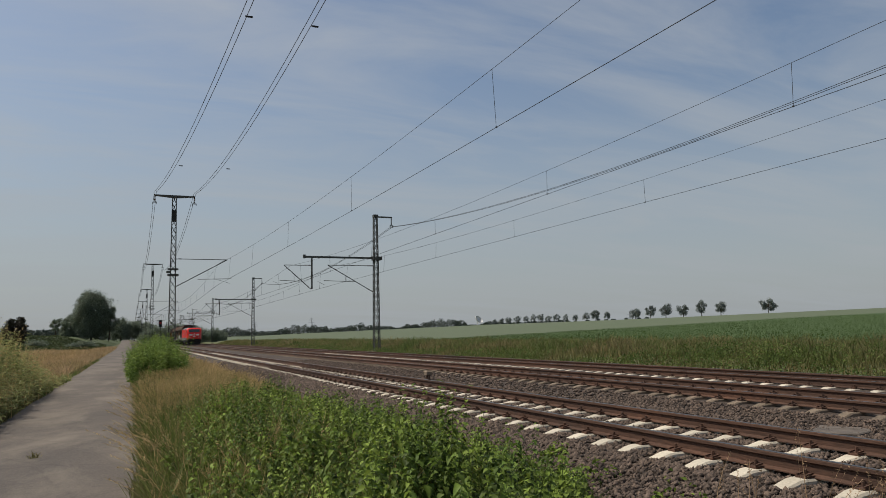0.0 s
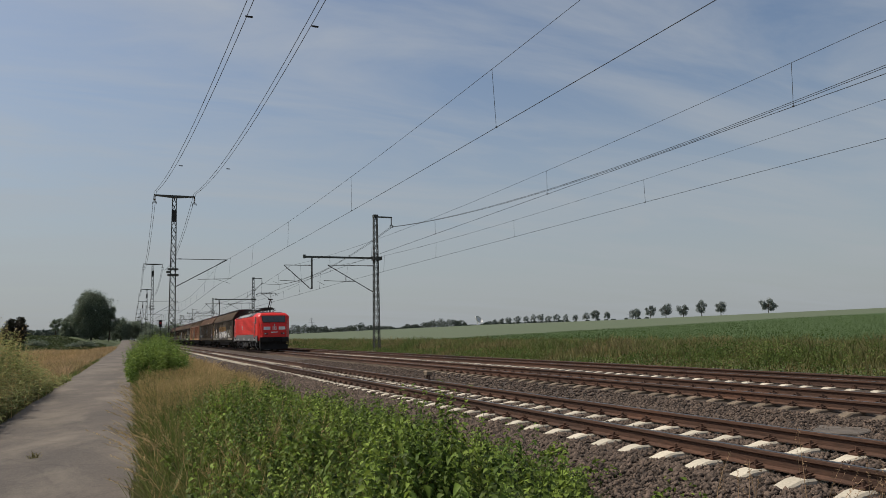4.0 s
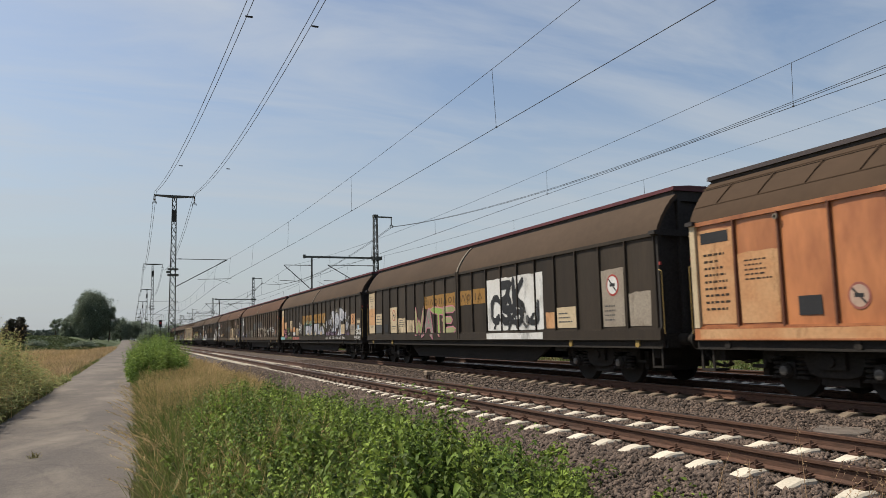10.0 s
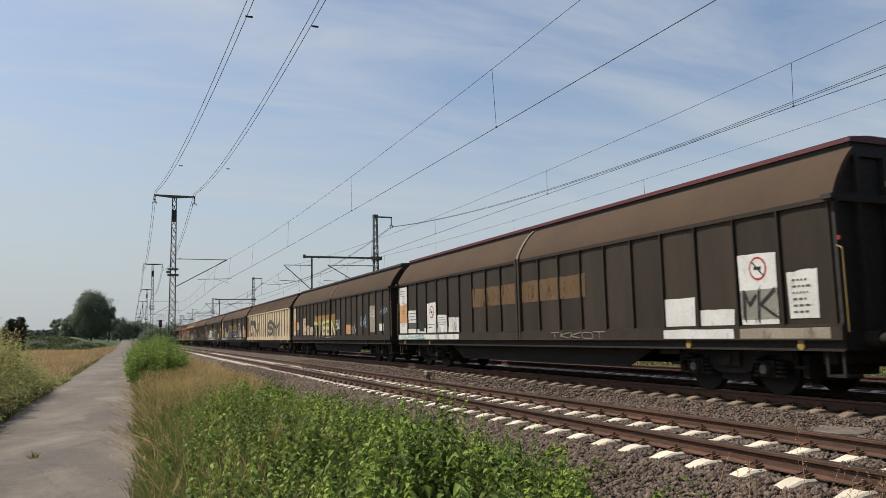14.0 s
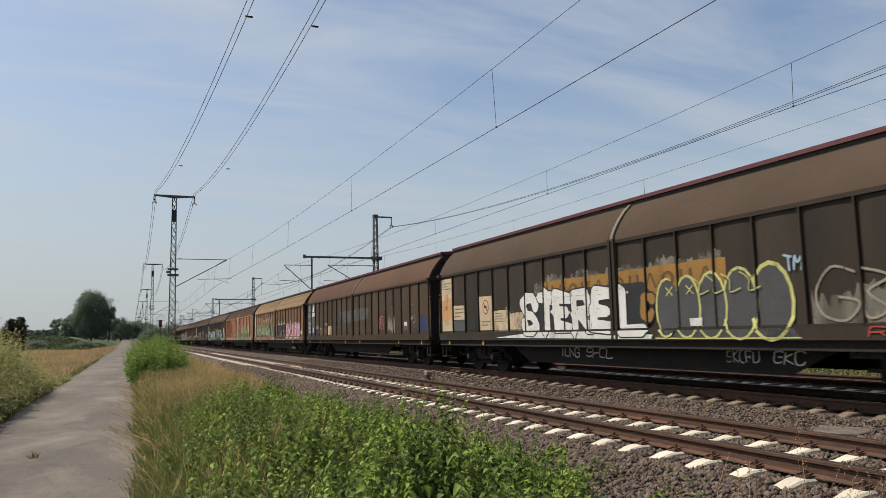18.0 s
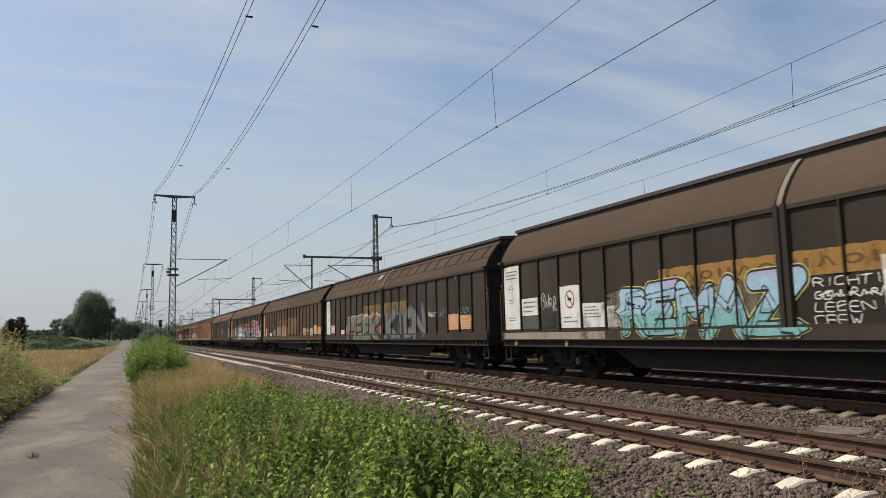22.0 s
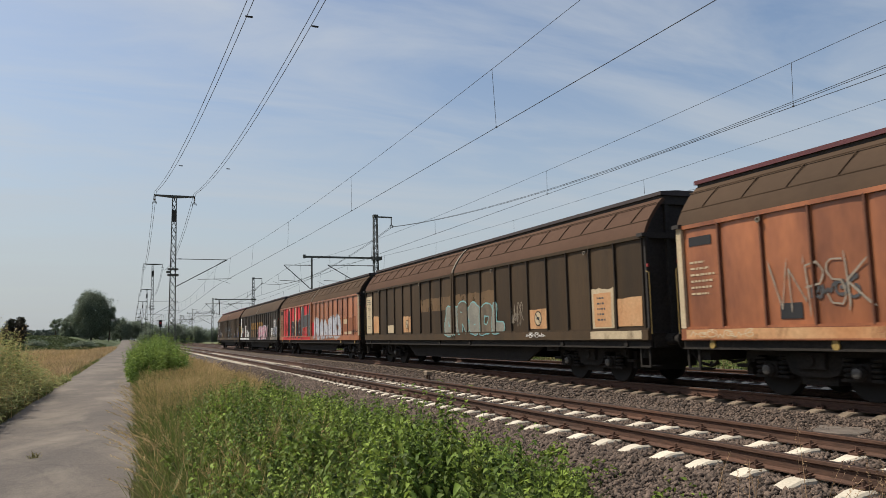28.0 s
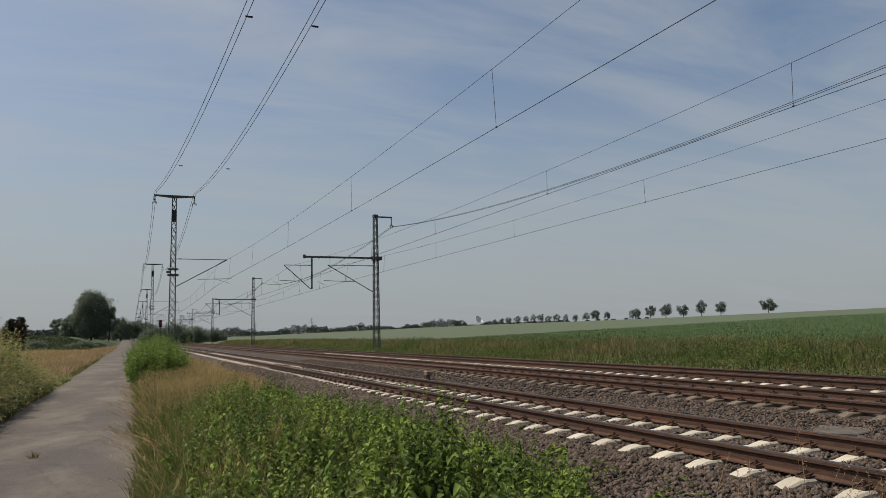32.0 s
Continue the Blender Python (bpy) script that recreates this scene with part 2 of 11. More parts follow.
M_BALLAST = surface("ballast_gravel", (0.078, 0.055, 0.041), 0.95, vary=0.5, scale=1.2, fine=22, bump=0.9, second=(0.065, 0.048, 0.038), amount=0.7)
M_STONE = surface("crushed_stone", (0.116, 0.082, 0.062), 0.95, vary=0.2, scale=2, fine=60, bump=0.3, second=(0.085, 0.062, 0.05), amount=0.7, island=0.7)
M_STONE_ONE = surface("single_crushed_stone", (0.138, 0.1, 0.078), 0.95, vary=0.2, scale=2, fine=8, bump=0.2, second=(0.085, 0.062, 0.05), amount=0.7, object_random=0.55)
M_RAIL = surface("rusty_rail", (0.112, 0.053, 0.032), 0.85, vary=0.3, scale=2, fine=60, bump=0.2, second=(0.05, 0.03, 0.022), amount=0.8, stretch=(1, 0.15, 1))
M_RAILTOP = surface("worn_rail_head", (0.16, 0.14, 0.13), 0.38, 0.9, vary=0.15, scale=2, fine=30, bump=0.05, second=(0.11, 0.085, 0.075), stretch=(1, 0.1, 1))
M_SLEEPER = surface("concrete_sleeper", (0.66, 0.59, 0.47), 0.9, vary=0.12, scale=2.2, fine=45, bump=0.2, second=(0.45, 0.38, 0.29), amount=0.6, object_random=0.12)
M_SLEEPER_OLD = surface("stained_sleeper", (0.24, 0.185, 0.13), 0.95, vary=0.2, scale=3, fine=45, bump=0.3, second=(0.17, 0.12, 0.085), amount=0.8, object_random=0.2)
M_PATH = surface("worn_asphalt", (0.135, 0.11, 0.091), 0.95, vary=0.16, scale=0.55, fine=38, bump=0.35, second=(0.085, 0.072, 0.062), amount=0.9, stretch=(1.1, 0.6, 1))


def weather_path(m):
    """Pale dust in drifts across the path, and thin dark cracks."""
    n, l = m.node_tree.nodes, m.node_tree.links
    b = n["Principled BSDF"]
    under = b.inputs["Base Color"].links[0].from_socket
    tc, mp, noi = n.new("ShaderNodeTexCoord"), n.new("ShaderNodeMapping"), n.new("ShaderNodeTexNoise")
    mp.inputs["Scale"].default_value = (0.7, 0.3, 1)
    l.new(tc.outputs["Object"], mp.inputs[0])
    noi.inputs["Scale"].default_value, noi.inputs["Detail"].default_value, noi.inputs["Roughness"].default_value, noi.inputs["Distortion"].default_value = 1.0, 7, 0.66, 0.5
    l.new(mp.outputs[0], noi.inputs["Vector"])
    mr = n.new("ShaderNodeMapRange")
    mr.inputs["From Min"].default_value, mr.inputs["From Max"].default_value, mr.inputs["To Max"].default_value = 0.46, 0.74, 0.75
    l.new(noi.outputs["Fac"], mr.inputs["Value"])
    mix = n.new("ShaderNodeMix")
    mix.data_type = "RGBA"
    mix.inputs["B"].default_value = (0.235, 0.195, 0.152, 1)
    l.new(mr.outputs[0], mix.inputs["Factor"])
    l.new(under, mix.inputs["A"])
    cell = n.new("ShaderNodeTexVoronoi")
    cell.feature = "DISTANCE_TO_EDGE"
    cell.inputs["Scale"].default_value = 0.55
    warp = n.new("ShaderNodeMix")
    warp.data_type = "RGBA"
    warp.inputs["Factor"].default_value = 0.35
    l.new(tc.outputs["Object"], warp.inputs["A"])
    l.new(noi.outputs["Color"], warp.inputs["B"])
    l.new(warp.outputs["Result"], cell.inputs["Vector"])
    crack = n.new("ShaderNodeMapRange")
    crack.inputs["From Min"].default_value, crack.inputs["From Max"].default_value = 0.0, 0.012
    crack.inputs["To Min"].default_value, crack.inputs["To Max"].default_value = 0.86, 1.0
    l.new(cell.outputs["Distance"], crack.inputs["Value"])
    hsv = n.new("ShaderNodeHueSaturation")
    l.new(crack.outputs[0], hsv.inputs["Value"])
    l.new(mix.outputs["Result"], hsv.inputs["Color"])
    l.new(hsv.outputs[0], b.inputs["Base Color"])


weather_path(M_PATH)
M_STEEL = surface("green_grey_steel", (0.085, 0.095, 0.085), 0.65, vary=0.2, scale=1.5, fine=25, bump=0.1, second=(0.05, 0.045, 0.04), amount=0.8)
M_WIRE = surface("dark_wire", (0.03, 0.03, 0.03), 0.6, 0.3, bump=0.0)
M_CERAMIC = surface("brown_insulator", (0.06, 0.03, 0.02), 0.25, bump=0.0)


# ---------------------------------------------------------------- ground
XA, XB, XC = 6.80, 11.87, 15.80        # track centres
PATH_Z = -0.35


def ground_z(x, y):
    """The lie of the land: path, meadow, embankment, verge and the rising field."""
    if x < -2.6:
        z = -0.42 - 0.1 * min(1, (-2.6 - x) / 3) + 0.07 * math.sin(x * 0.9 + y * 0.23)
        far = max(0, min(1, (y - 150) / 70)) * max(0, min(1, (-3.5 - x) / 14))
        return z + 3.2 * far * far * (3 - 2 * far)
    if x < 0.35:
        return PATH_Z - 0.03
    if x < 4.2:
        return PATH_Z - 0.05 + 0.1 * math.sin((x - 0.35) / 3.85 * math.pi)
    if x < 18.2:
        return -0.62 if 5.0 < x < 17.6 else -0.48
    if x < 21.5:
        return -0.48 + 0.48 * (x - 18.2) / 3.3
    if x < 34:
        return 0.0 - 0.15 * math.sin((x - 21.5) / 12.5 * math.pi)
    if x < 335:
        return 0.028 * (x - 34) + 0.3 * math.sin(y * 0.011)*min(1, (x - 34) / 80)
    return max(-2.0, 0.028 * 301 - 0.03 * (x - 335)) + 0.3 * math.sin(y * 0.011)


def grid_lines(stops):
    out = []
    for (a, b, s) in stops:
        out += list(np.arange(a, b, s))
    return out + [stops[-1][1]]


def build_ground():
    xs = grid_lines([(-3000, -400, 400), (-400, -60, 40), (-60, -10, 5), (-10, -2.6, 0.9), (-2.6, 0.35, 0.59), (0.35, 5.0, 0.5), (5.0, 18.2, 1.2), (18.2, 34, 1.3), (34, 350, 12), (350, 900, 50), (900, 3400, 500)])
    ys = grid_lines([(-3000, -300, 300), (-300, -40, 40), (-40, 60, 2.5), (60, 300, 10), (300, 1000, 50), (1000, 4000, 500)])
    v = [(x, y, ground_z(x, y)) for y in ys for x in xs]
    n = len(xs)
    f = [(j * n + i, j * n + i + 1, (j + 1) * n + i + 1, (j + 1) * n + i) for j in range(len(ys) - 1) for i in range(n - 1)]
    ob = bulk("ground", v, f, M_GROUND)
    ob.data.shade_smooth()
    return tagged(ob, "flat farmland ground with verges, meadow and green fields", "ground", kind="structure")


def ground_material():
    """Meadow straw on one side, soil by the line, dark green crop, then a pale green strip, by the plan of the fields."""
    m = surface("farmland", (0.1, 0.08, 0.045), 0.97, vary=0.3, scale=0.5, fine=9, bump=0.4, second=(0.07, 0.075, 0.03), amount=0.8)
    n, l = m.node_tree.nodes, m.node_tree.links
    b = n["Principled BSDF"]
    base = b.inputs["Base Color"].links[0].from_socket
    tc, sep = n.new("ShaderNodeTexCoord"), n.new("ShaderNodeSeparateXYZ")
    l.new(tc.outputs["Object"], sep.inputs[0])
    noi = n.new("ShaderNodeTexNoise")
    noi.inputs["Scale"].default_value, noi.inputs["Detail"].default_value = 0.25, 6
    l.new(tc.outputs["Object"], noi.inputs["Vector"])

    def band(lo, color_a, color_b, under, ax="X", flip=1, also=None):
        mr = n.new("ShaderNodeMapRange")
        mr.inputs["From Min"].default_value, mr.inputs["From Max"].default_value = lo, lo + 1.5 * flip
        l.new(sep.outputs[ax], mr.inputs["Value"])
        fac = mr.outputs[0]
        if also:
            m2, mul = n.new("ShaderNodeMapRange"), n.new("ShaderNodeMath")
            m2.inputs["From Min"].default_value, m2.inputs["From Max"].default_value = also, also + 6
            l.new(sep.outputs["Y"], m2.inputs["Value"])
            mul.operation = "MULTIPLY"
            l.new(fac, mul.inputs[0])
            l.new(m2.outputs[0], mul.inputs[1])
            fac = mul.outputs[0]
        cm = n.new("ShaderNodeMix")
        cm.data_type = "RGBA"
        cm.inputs["A"].default_value, cm.inputs["B"].default_value = (*color_a, 1), (*color_b, 1)
        l.new(noi.outputs["Fac"], cm.inputs["Factor"])
        mx = n.new("ShaderNodeMix")
        mx.data_type = "RGBA"
        l.new(fac, mx.inputs["Factor"])
        l.new(under, mx.inputs["A"])
        l.new(cm.outputs["Result"], mx.inputs["B"])
        return mx.outputs["Result"]

    c = band(18, (0.075, 0.1, 0.035), (0.14, 0.135, 0.06), base)
    c = band(34, (0.036, 0.066, 0.012), (0.046, 0.08, 0.016), c)
    c = band(35, (0.082, 0.104, 0.056), (0.105, 0.128, 0.072), c, also=101)
    c = band(-4.0, (0.28, 0.21, 0.1), (0.16, 0.14, 0.06), c, flip=-1)
    c = band(-4.0, (0.04, 0.06, 0.018), (0.062, 0.08, 0.026), c, flip=-1, also=160)
    l.new(c, b.inputs["Base Color"])
    return m


M_GROUND = ground_material()
build_ground()


def path_x(y):
    """Centre line and half width of the farm path."""
    return -1.08 - 0.0022 * max(0, y - 40), 1.32


def build_path():
    ys = grid_lines([(-20, 60, 1.0), (60, 240, 6)])
    v, f = [], []
    cols = [-1.0, -0.8, -0.4, 0, 0.4, 0.8, 1.0]
    for y in ys:
        c, w = path_x(y)
        for k, s in enumerate(cols):
            wob = 0.16 * noise.noise((y * 0.25, s * 3, 1.0)) + 0.09 * noise.noise((y * 1.1, s, 5.0)) if abs(s) == 1 else 0
            rise = 1.6 * max(0, (y - 130) / 110) ** 2
            v.append((c + s * w + wob, y, PATH_Z + 0.012 + 0.02 * (1 - s * s) + rise))
    n = len(cols)
    for j in range(len(ys) - 1):
        f += [(j * n + i, j * n + i + 1, (j + 1) * n + i + 1, (j + 1) * n + i) for i in range(n - 1)]
    ob = bulk("path", v, f, M_PATH)
    ob.data.shade_smooth()
    tagged(ob, "worn pale grey asphalt farm path along the line", "path", kind="structure")


build_path()


def build_ballast():
    """One bed of crushed stone under the three tracks, with its shoulders."""
    prof = [(3.9, -0.5), (4.35, -0.42), (5.3, -0.255), (5.6, -0.228), (8.05, -0.228), (8.6, -0.26), (9.6, -0.29), (10.4, -0.23), (13.3, -0.225), (14.2, -0.215), (15.1, -0.19), (16.5, -0.19), (17.3, -0.225), (18.4, -0.52)]
    xs = []
    for (a, za), (b, zb) in zip(prof, prof[1:]):
        k = max(1, int((b - a) / 0.2))
        xs += [(a + (b - a) * i / k, za + (zb - za) * i / k) for i in range(k)]
    xs.append(prof[-1])
    ys = grid_lines([(-30, 45, 0.25), (45, 120, 2), (120, 700, 40)])
    v = []
    for y in ys:
        for x, z in xs:
            a = 0.018 if y < 45 else 0.012
            z += 0.022 * max(0, min(1, (y - 22) / 25)) * (5.9 < x < 7.7)
            v.append((x + 0.1 * noise.noise((y * 0.5, x, 3)) * (x < 5.4), y, z + a * noise.noise((x * 3.1, y * 3.1, 0)) + 0.5 * a * noise.noise((x * 9, y * 9, 4))))
    n = len(xs)
    f = [(j * n + i, j * n + i + 1, (j + 1) * n + i + 1, (j + 1) * n + i) for j in range(len(ys) - 1) for i in range(n - 1)]
    ob = bulk("ballast_bed", v, f, M_BALLAST)
    tagged(ob, "brown-grey crushed stone ballast under three tracks", "ballast", kind="structure")


build_ballast()


def scatter_stones():
    """Single stones of the ballast where they can be told apart."""
    base = np.array([(0, 0, 1), (0.9, 0, 0.1), (0.2, 0.85, 0), (-0.85, 0.2, 0.1), (-0.1, -0.9, 0), (0.1, 0, -0.8)])
    tri = np.array([(0, 1, 2), (0, 2, 3), (0, 3, 4), (0, 4, 1), (5, 2, 1), (5, 3, 2), (5, 4, 3), (5, 1, 4)])
    sets = []
    for (x0, x1, y0, y1, count) in ((3.85, 5.5, 2, 12, 15000), (3.95, 5.5, 12, 26, 13000), (3.95, 5.5, 26, 48, 6000), (5.5, 8.1, 3, 14, 12000), (5.5, 8.1, 14, 40, 9000), (8.1, 10.6, 4, 14, 10000), (8.1, 10.6, 14, 46, 8000)):
        p = np.stack([rng.uniform(x0, x1, count), rng.uniform(y0, y1, count)], 1)
        if x0 < 5:
            p[:, 0] = x1 - (x1 - x0) * rng.random(count) ** 1.3
        z = np.interp(p[:, 0], [3.8, 4.35, 5.35, 5.6, 8.0, 8.7, 9.6, 10.4, 13.3], [-0.5, -0.41, -0.25, -0.222, -0.222, -0.255, -0.285, -0.23, -0.225])
        if x0 == 5.5:      # stones lie between the sleepers
            p[:, 1] = np.floor((p[:, 1] - 0.35) / 0.6) * 0.6 + 0.35 + 0.13 + 0.34 * rng.random(count)
            z = z - 0.005
        s = rng.uniform(0.018, 0.044, count) * (1 + 0.3 * (y0 > 11))
        ang = rng.uniform(0, 2 * np.pi, (count, 1))
        sc = np.stack([s * rng.uniform(0.8, 1.4, count), s * rng.uniform(0.7, 1.2, count), s * rng.uniform(0.5, 1.0, count)], 1)
        jit = base[None] + rng.normal(size=(count, 6, 3)) * 0.22
        q = jit * sc[:, None]
        x = q[..., 0] * np.cos(ang) - q[..., 1] * np.sin(ang)
        y = q[..., 0] * np.sin(ang) + q[..., 1] * np.cos(ang)
        v = np.stack([x + p[:, :1], y + p[:, 1:], q[..., 2] + (z + 0.012)[:, None]], -1).reshape(-1, 3)
        f = (tri[None] + np.arange(count)[:, None, None] * 6).reshape(-1, 3)
        sets.append((v, f))
    v, f = join_arrays(sets)
    ob = bulk("ballast_stones", v, f, M_STONE)
    tagged(ob, "loose broken brown-grey ballast stones beside the tracks", "ballast stones", kind="stuff")


scatter_stones()


def near_stones():
    """The ballast stones that lie nearest to the path, one by one."""
    bed = bpy.data.objects["ballast_bed"]
    r = random.Random(31)
    shapes = []
    for k in range(6):
        v = [(math.cos(a) * math.cos(b) * r.uniform(0.75, 1.15), math.sin(a) * math.cos(b) * r.uniform(0.65, 1.0), math.sin(b) * r.uniform(0.6, 0.9)) for b in (-0.7, 0.7) for a in (0.3, 1.4, 2.7, 3.9, 5.2)] + [(0, 0, r.uniform(0.7, 0.95)), (0, 0, -0.8)]
        f = [(i, (i + 1) % 5, 5 + (i + 1) % 5, 5 + i) for i in range(5)] + [(5 + i, 5 + (i + 1) % 5, 10) for i in range(5)] + [((i + 1) % 5, i, 11) for i in range(5)]
        shapes.append(Geo().add(v, f).mesh("stone", M_STONE_ONE))
    for k in range(300):
        x, y = 4.1 + 1.35 * r.random(), 4.1 + 2.6 * r.random()
        ob = part("stone", shapes[k % 6], None, bed)
        s = r.uniform(0.024, 0.044)
        ob.matrix_basis = pose(x, y, float(np.interp(x, (3.8, 4.35, 5.35, 5.6), (-0.5, -0.41, -0.25, -0.222))) + 0.03, r.uniform(0, 60), r.uniform(0, 60), r.uniform(0, 360)) @ Matrix.Diagonal((s, s * r.uniform(0.7, 1), s * r.uniform(0.6, 1), 1))


near_stones()


# ---------------------------------------------------------------- tracks
def rail_profile(x):
    h = [(-0.036, -0.005), (-0.03, 0.0), (0.03, 0.0), (0.036, -0.005), (0.036, -0.036), (0.009, -0.052), (0.009, -0.14), (0.07, -0.158), (0.07, -0.17), (-0.07, -0.17), (-0.07, -0.158), (-0.009, -0.14), (-0.009, -0.052), (-0.036, -0.036)]
    return [(x + a, b) for a, b in h]


def sleeper_mesh(material):
    """Concrete sleeper: high at the rail seats, lower and narrower in the middle, sloping ends."""
    g = Geo()
    xs = [(-1.3, -0.27, 0.085), (-1.15, -0.215, 0.095), (-1.02, -0.178, 0.1), (-0.95, -0.17, 0.1), (-0.55, -0.172, 0.1), (-0.35, -0.205, 0.08), (0.35, -0.205, 0.08), (0.55, -0.172, 0.1), (0.95, -0.17, 0.1), (1.02, -0.178, 0.1), (1.15, -0.215, 0.095), (1.3, -0.27, 0.085)]
    v, f = [], []
    for x, top, w in xs:
        v += [(x, -w - 0.04, -0.38), (x, -w, top - 0.02), (x, -w + 0.02, top), (x, w - 0.02, top), (x, w, top - 0.02), (x, w + 0.04, -0.38)]
    for k in range(len(xs) - 1):
        f += [(k * 6 + i, k * 6 + i + 1, k * 6 + i + 7, k * 6 + i + 6) for i in range(5)]
    f += [tuple(range(6)), tuple(range(len(v) - 6, len(v)))[::-1]]
    g.add(v, f)
    return g.mesh("sleeper", material)


def clip_geo(g, x, y, s):
    """A rail fastening: base plate, bent clip and bolt."""
    g.box(x + s * 0.05, x + s * 0.17, y - 0.06, y + 0.06, -0.172, -0.15)
    g.chain([(x + s * 0.16, y - 0.05, -0.14), (x + s * 0.06, y - 0.05, -0.125), (x + s * 0.1, y, -0.11), (x + s * 0.06, y + 0.05, -0.125), (x + s * 0.16, y + 0.05, -0.14)], 0.012, 4)
    g.tube((x + s * 0.1, y, -0.16), (x + s * 0.1, y, -0.085), 0.018, 5)


def build_track(name, xc, phase, material, near, clips, label):
    tr = thing(name, label, "railway track", kind="structure")
    for s in (-1, 1):
        rail = part("rail", Geo().prism(rail_profile(xc + s * 0.7535), -40, 760), M_RAIL, tr, "rusty brown rail with a worn head")
        part("rail_head", Geo().box(xc + s * 0.7535 - 0.027, xc + s * 0.7535 + 0.027, -40, 760, -0.004, 0.003), M_RAILTOP, rail, "rail head polished by wheels")
    me = sleeper_mesh(material)
    y = near[0] + phase
    while y < near[1]:
        ob = part("sleeper", me, None, tr)
        ob.matrix_basis = pose(xc + random.uniform(-0.015, 0.015), y, random.uniform(-0.006, 0.004) - 0.02 * random.random() * min(1, max(0, (y - 20) / 15)), 0, 0, random.uniform(-0.5, 0.5))
        y += 0.6
    far, y0 = Geo(), y
    while y < 420:
        if y < 160:
            for a in (-1.06, 0.5):
                far.chamfer(xc + a, xc + a + 0.56, y - 0.1, y + 0.1, -0.3, -0.204 + random.uniform(-0.014, 0.008), 0.02)
        else:
            far.box(xc - 1.04, xc - 0.5, y - 0.1, y + 0.1, -0.25, -0.205)
        y += 0.6
    tagged(part("distant_sleepers", far, material, tr), kind="stuff")
    y = near[0] + phase
    g = Geo()
    while y < clips:
        for s in (-1, 1):
            for t in (-1, 1):
                clip_geo(g, xc + s * 0.7535, y, t)
        y += 0.6
    tagged(part("rail_fastenings", g, M_RAIL, tr), kind="stuff")


build_track("track_near", XA, 0.35, M_SLEEPER, (0, 75), 34, "straight track of rusty rails on pale concrete sleepers")
build_track("track_middle", XB, 0.1, M_SLEEPER_OLD, (0, 60), 26, "straight track of rusty rails on brown-stained sleepers")
build_track("track_far", XC, 0.45, M_SLEEPER, (2, 60), 20, "straight track of rusty rails on pale sleepers beside the verge")


# ---------------------------------------------------------------- overhead line
def lattice(g, x, y, z0, z1, w0, w1, step):
    """A square lattice column with crossed flat bars."""
    def at(z):
        return (w0 + (w1 - w0) * (z - z0) / (z1 - z0)) / 2
    c = [(-1, -1), (1, -1), (1, 1), (-1, 1)]
    for a, b in c:
        g.tube((x + a * at(z0), y + b * at(z0), z0), (x + a * at(z1), y + b * at(z1), z1), 0.042, 4)
    n = max(2, int((z1 - z0) / step))
    for k in range(n):
        za, zb = z0 + (z1 - z0) * k / n, z0 + (z1 - z0) * (k + 1) / n
        for i in range(4):
            (a, b), (c2, d) = c[i], c[(i + 1) % 4]
            g.tube((x + a * at(za), y + b * at(za), za), (x + c2 * at(zb), y + d * at(zb), zb), 0.022, 4)
            g.tube((x + c2 * at(za), y + d * at(za), za), (x + a * at(zb), y + b * at(zb), zb), 0.022, 4)


def insulator(g, p, q, r=0.06):
    p, q = Vector(p), Vector(q)
    n = max(3, int((q - p).length / 0.09))
    for k in range(n):
        a, b = p.lerp(q, (k + 0.15) / n), p.lerp(q, (k + 0.85) / n)
        g.tube(a, b, r, 7, r * 0.45)


def cantilever(parent, root_x, y, z_top, z_low, tip_x, z_cw, side):
    """Stay tube, strut and registration arm that hold messenger and contact wire."""
    s = 1 if tip_x > root_x else -1
    ins0 = root_x + s * 0.55
    g, gi = Geo(), Geo()
    z_m = z_top + 0.0
    g.tube((ins0, y, z_top), (tip_x, y, z_m), 0.03, 5)
    g.tube((ins0, y, z_low + (z_m - z_low) * 0.55 / abs(tip_x - root_x)), (tip_x, y, z_m), 0.038, 5)
    k = 0.62
    zk = z_low + (z_m - z_low) * k
    xk = root_x + (tip_x - root_x) * k
    g.tube((root_x + (tip_x - root_x) * 0.42, y, z_cw + 0.35), (tip_x + s * 0.35, y, z_cw + 0.42), 0.025, 5)
    g.tube((xk, y, zk), (xk, y, z_cw + 0.38), 0.014, 4)
    g.tube((tip_x - s * side * 0.9, y, z_cw + 0.36), (tip_x + side * 0.25, y, z_cw + 0.03), 0.016, 4)
    g2 = Geo()
    insulator(gi, (root_x, y, z_top), (ins0, y, z_top))
    insulator(g2, (root_x, y, z_low), (ins0, y, z_low + (z_m - z_low) * 0.55 / abs(tip_x - root_x)))
    arm = part("cantilever", g, M_STEEL, parent)
    part("insulator", gi, M_CERAMIC, arm, "brown ribbed insulator")
    part("insulator", g2, M_CERAMIC, arm, "brown ribbed insulator")


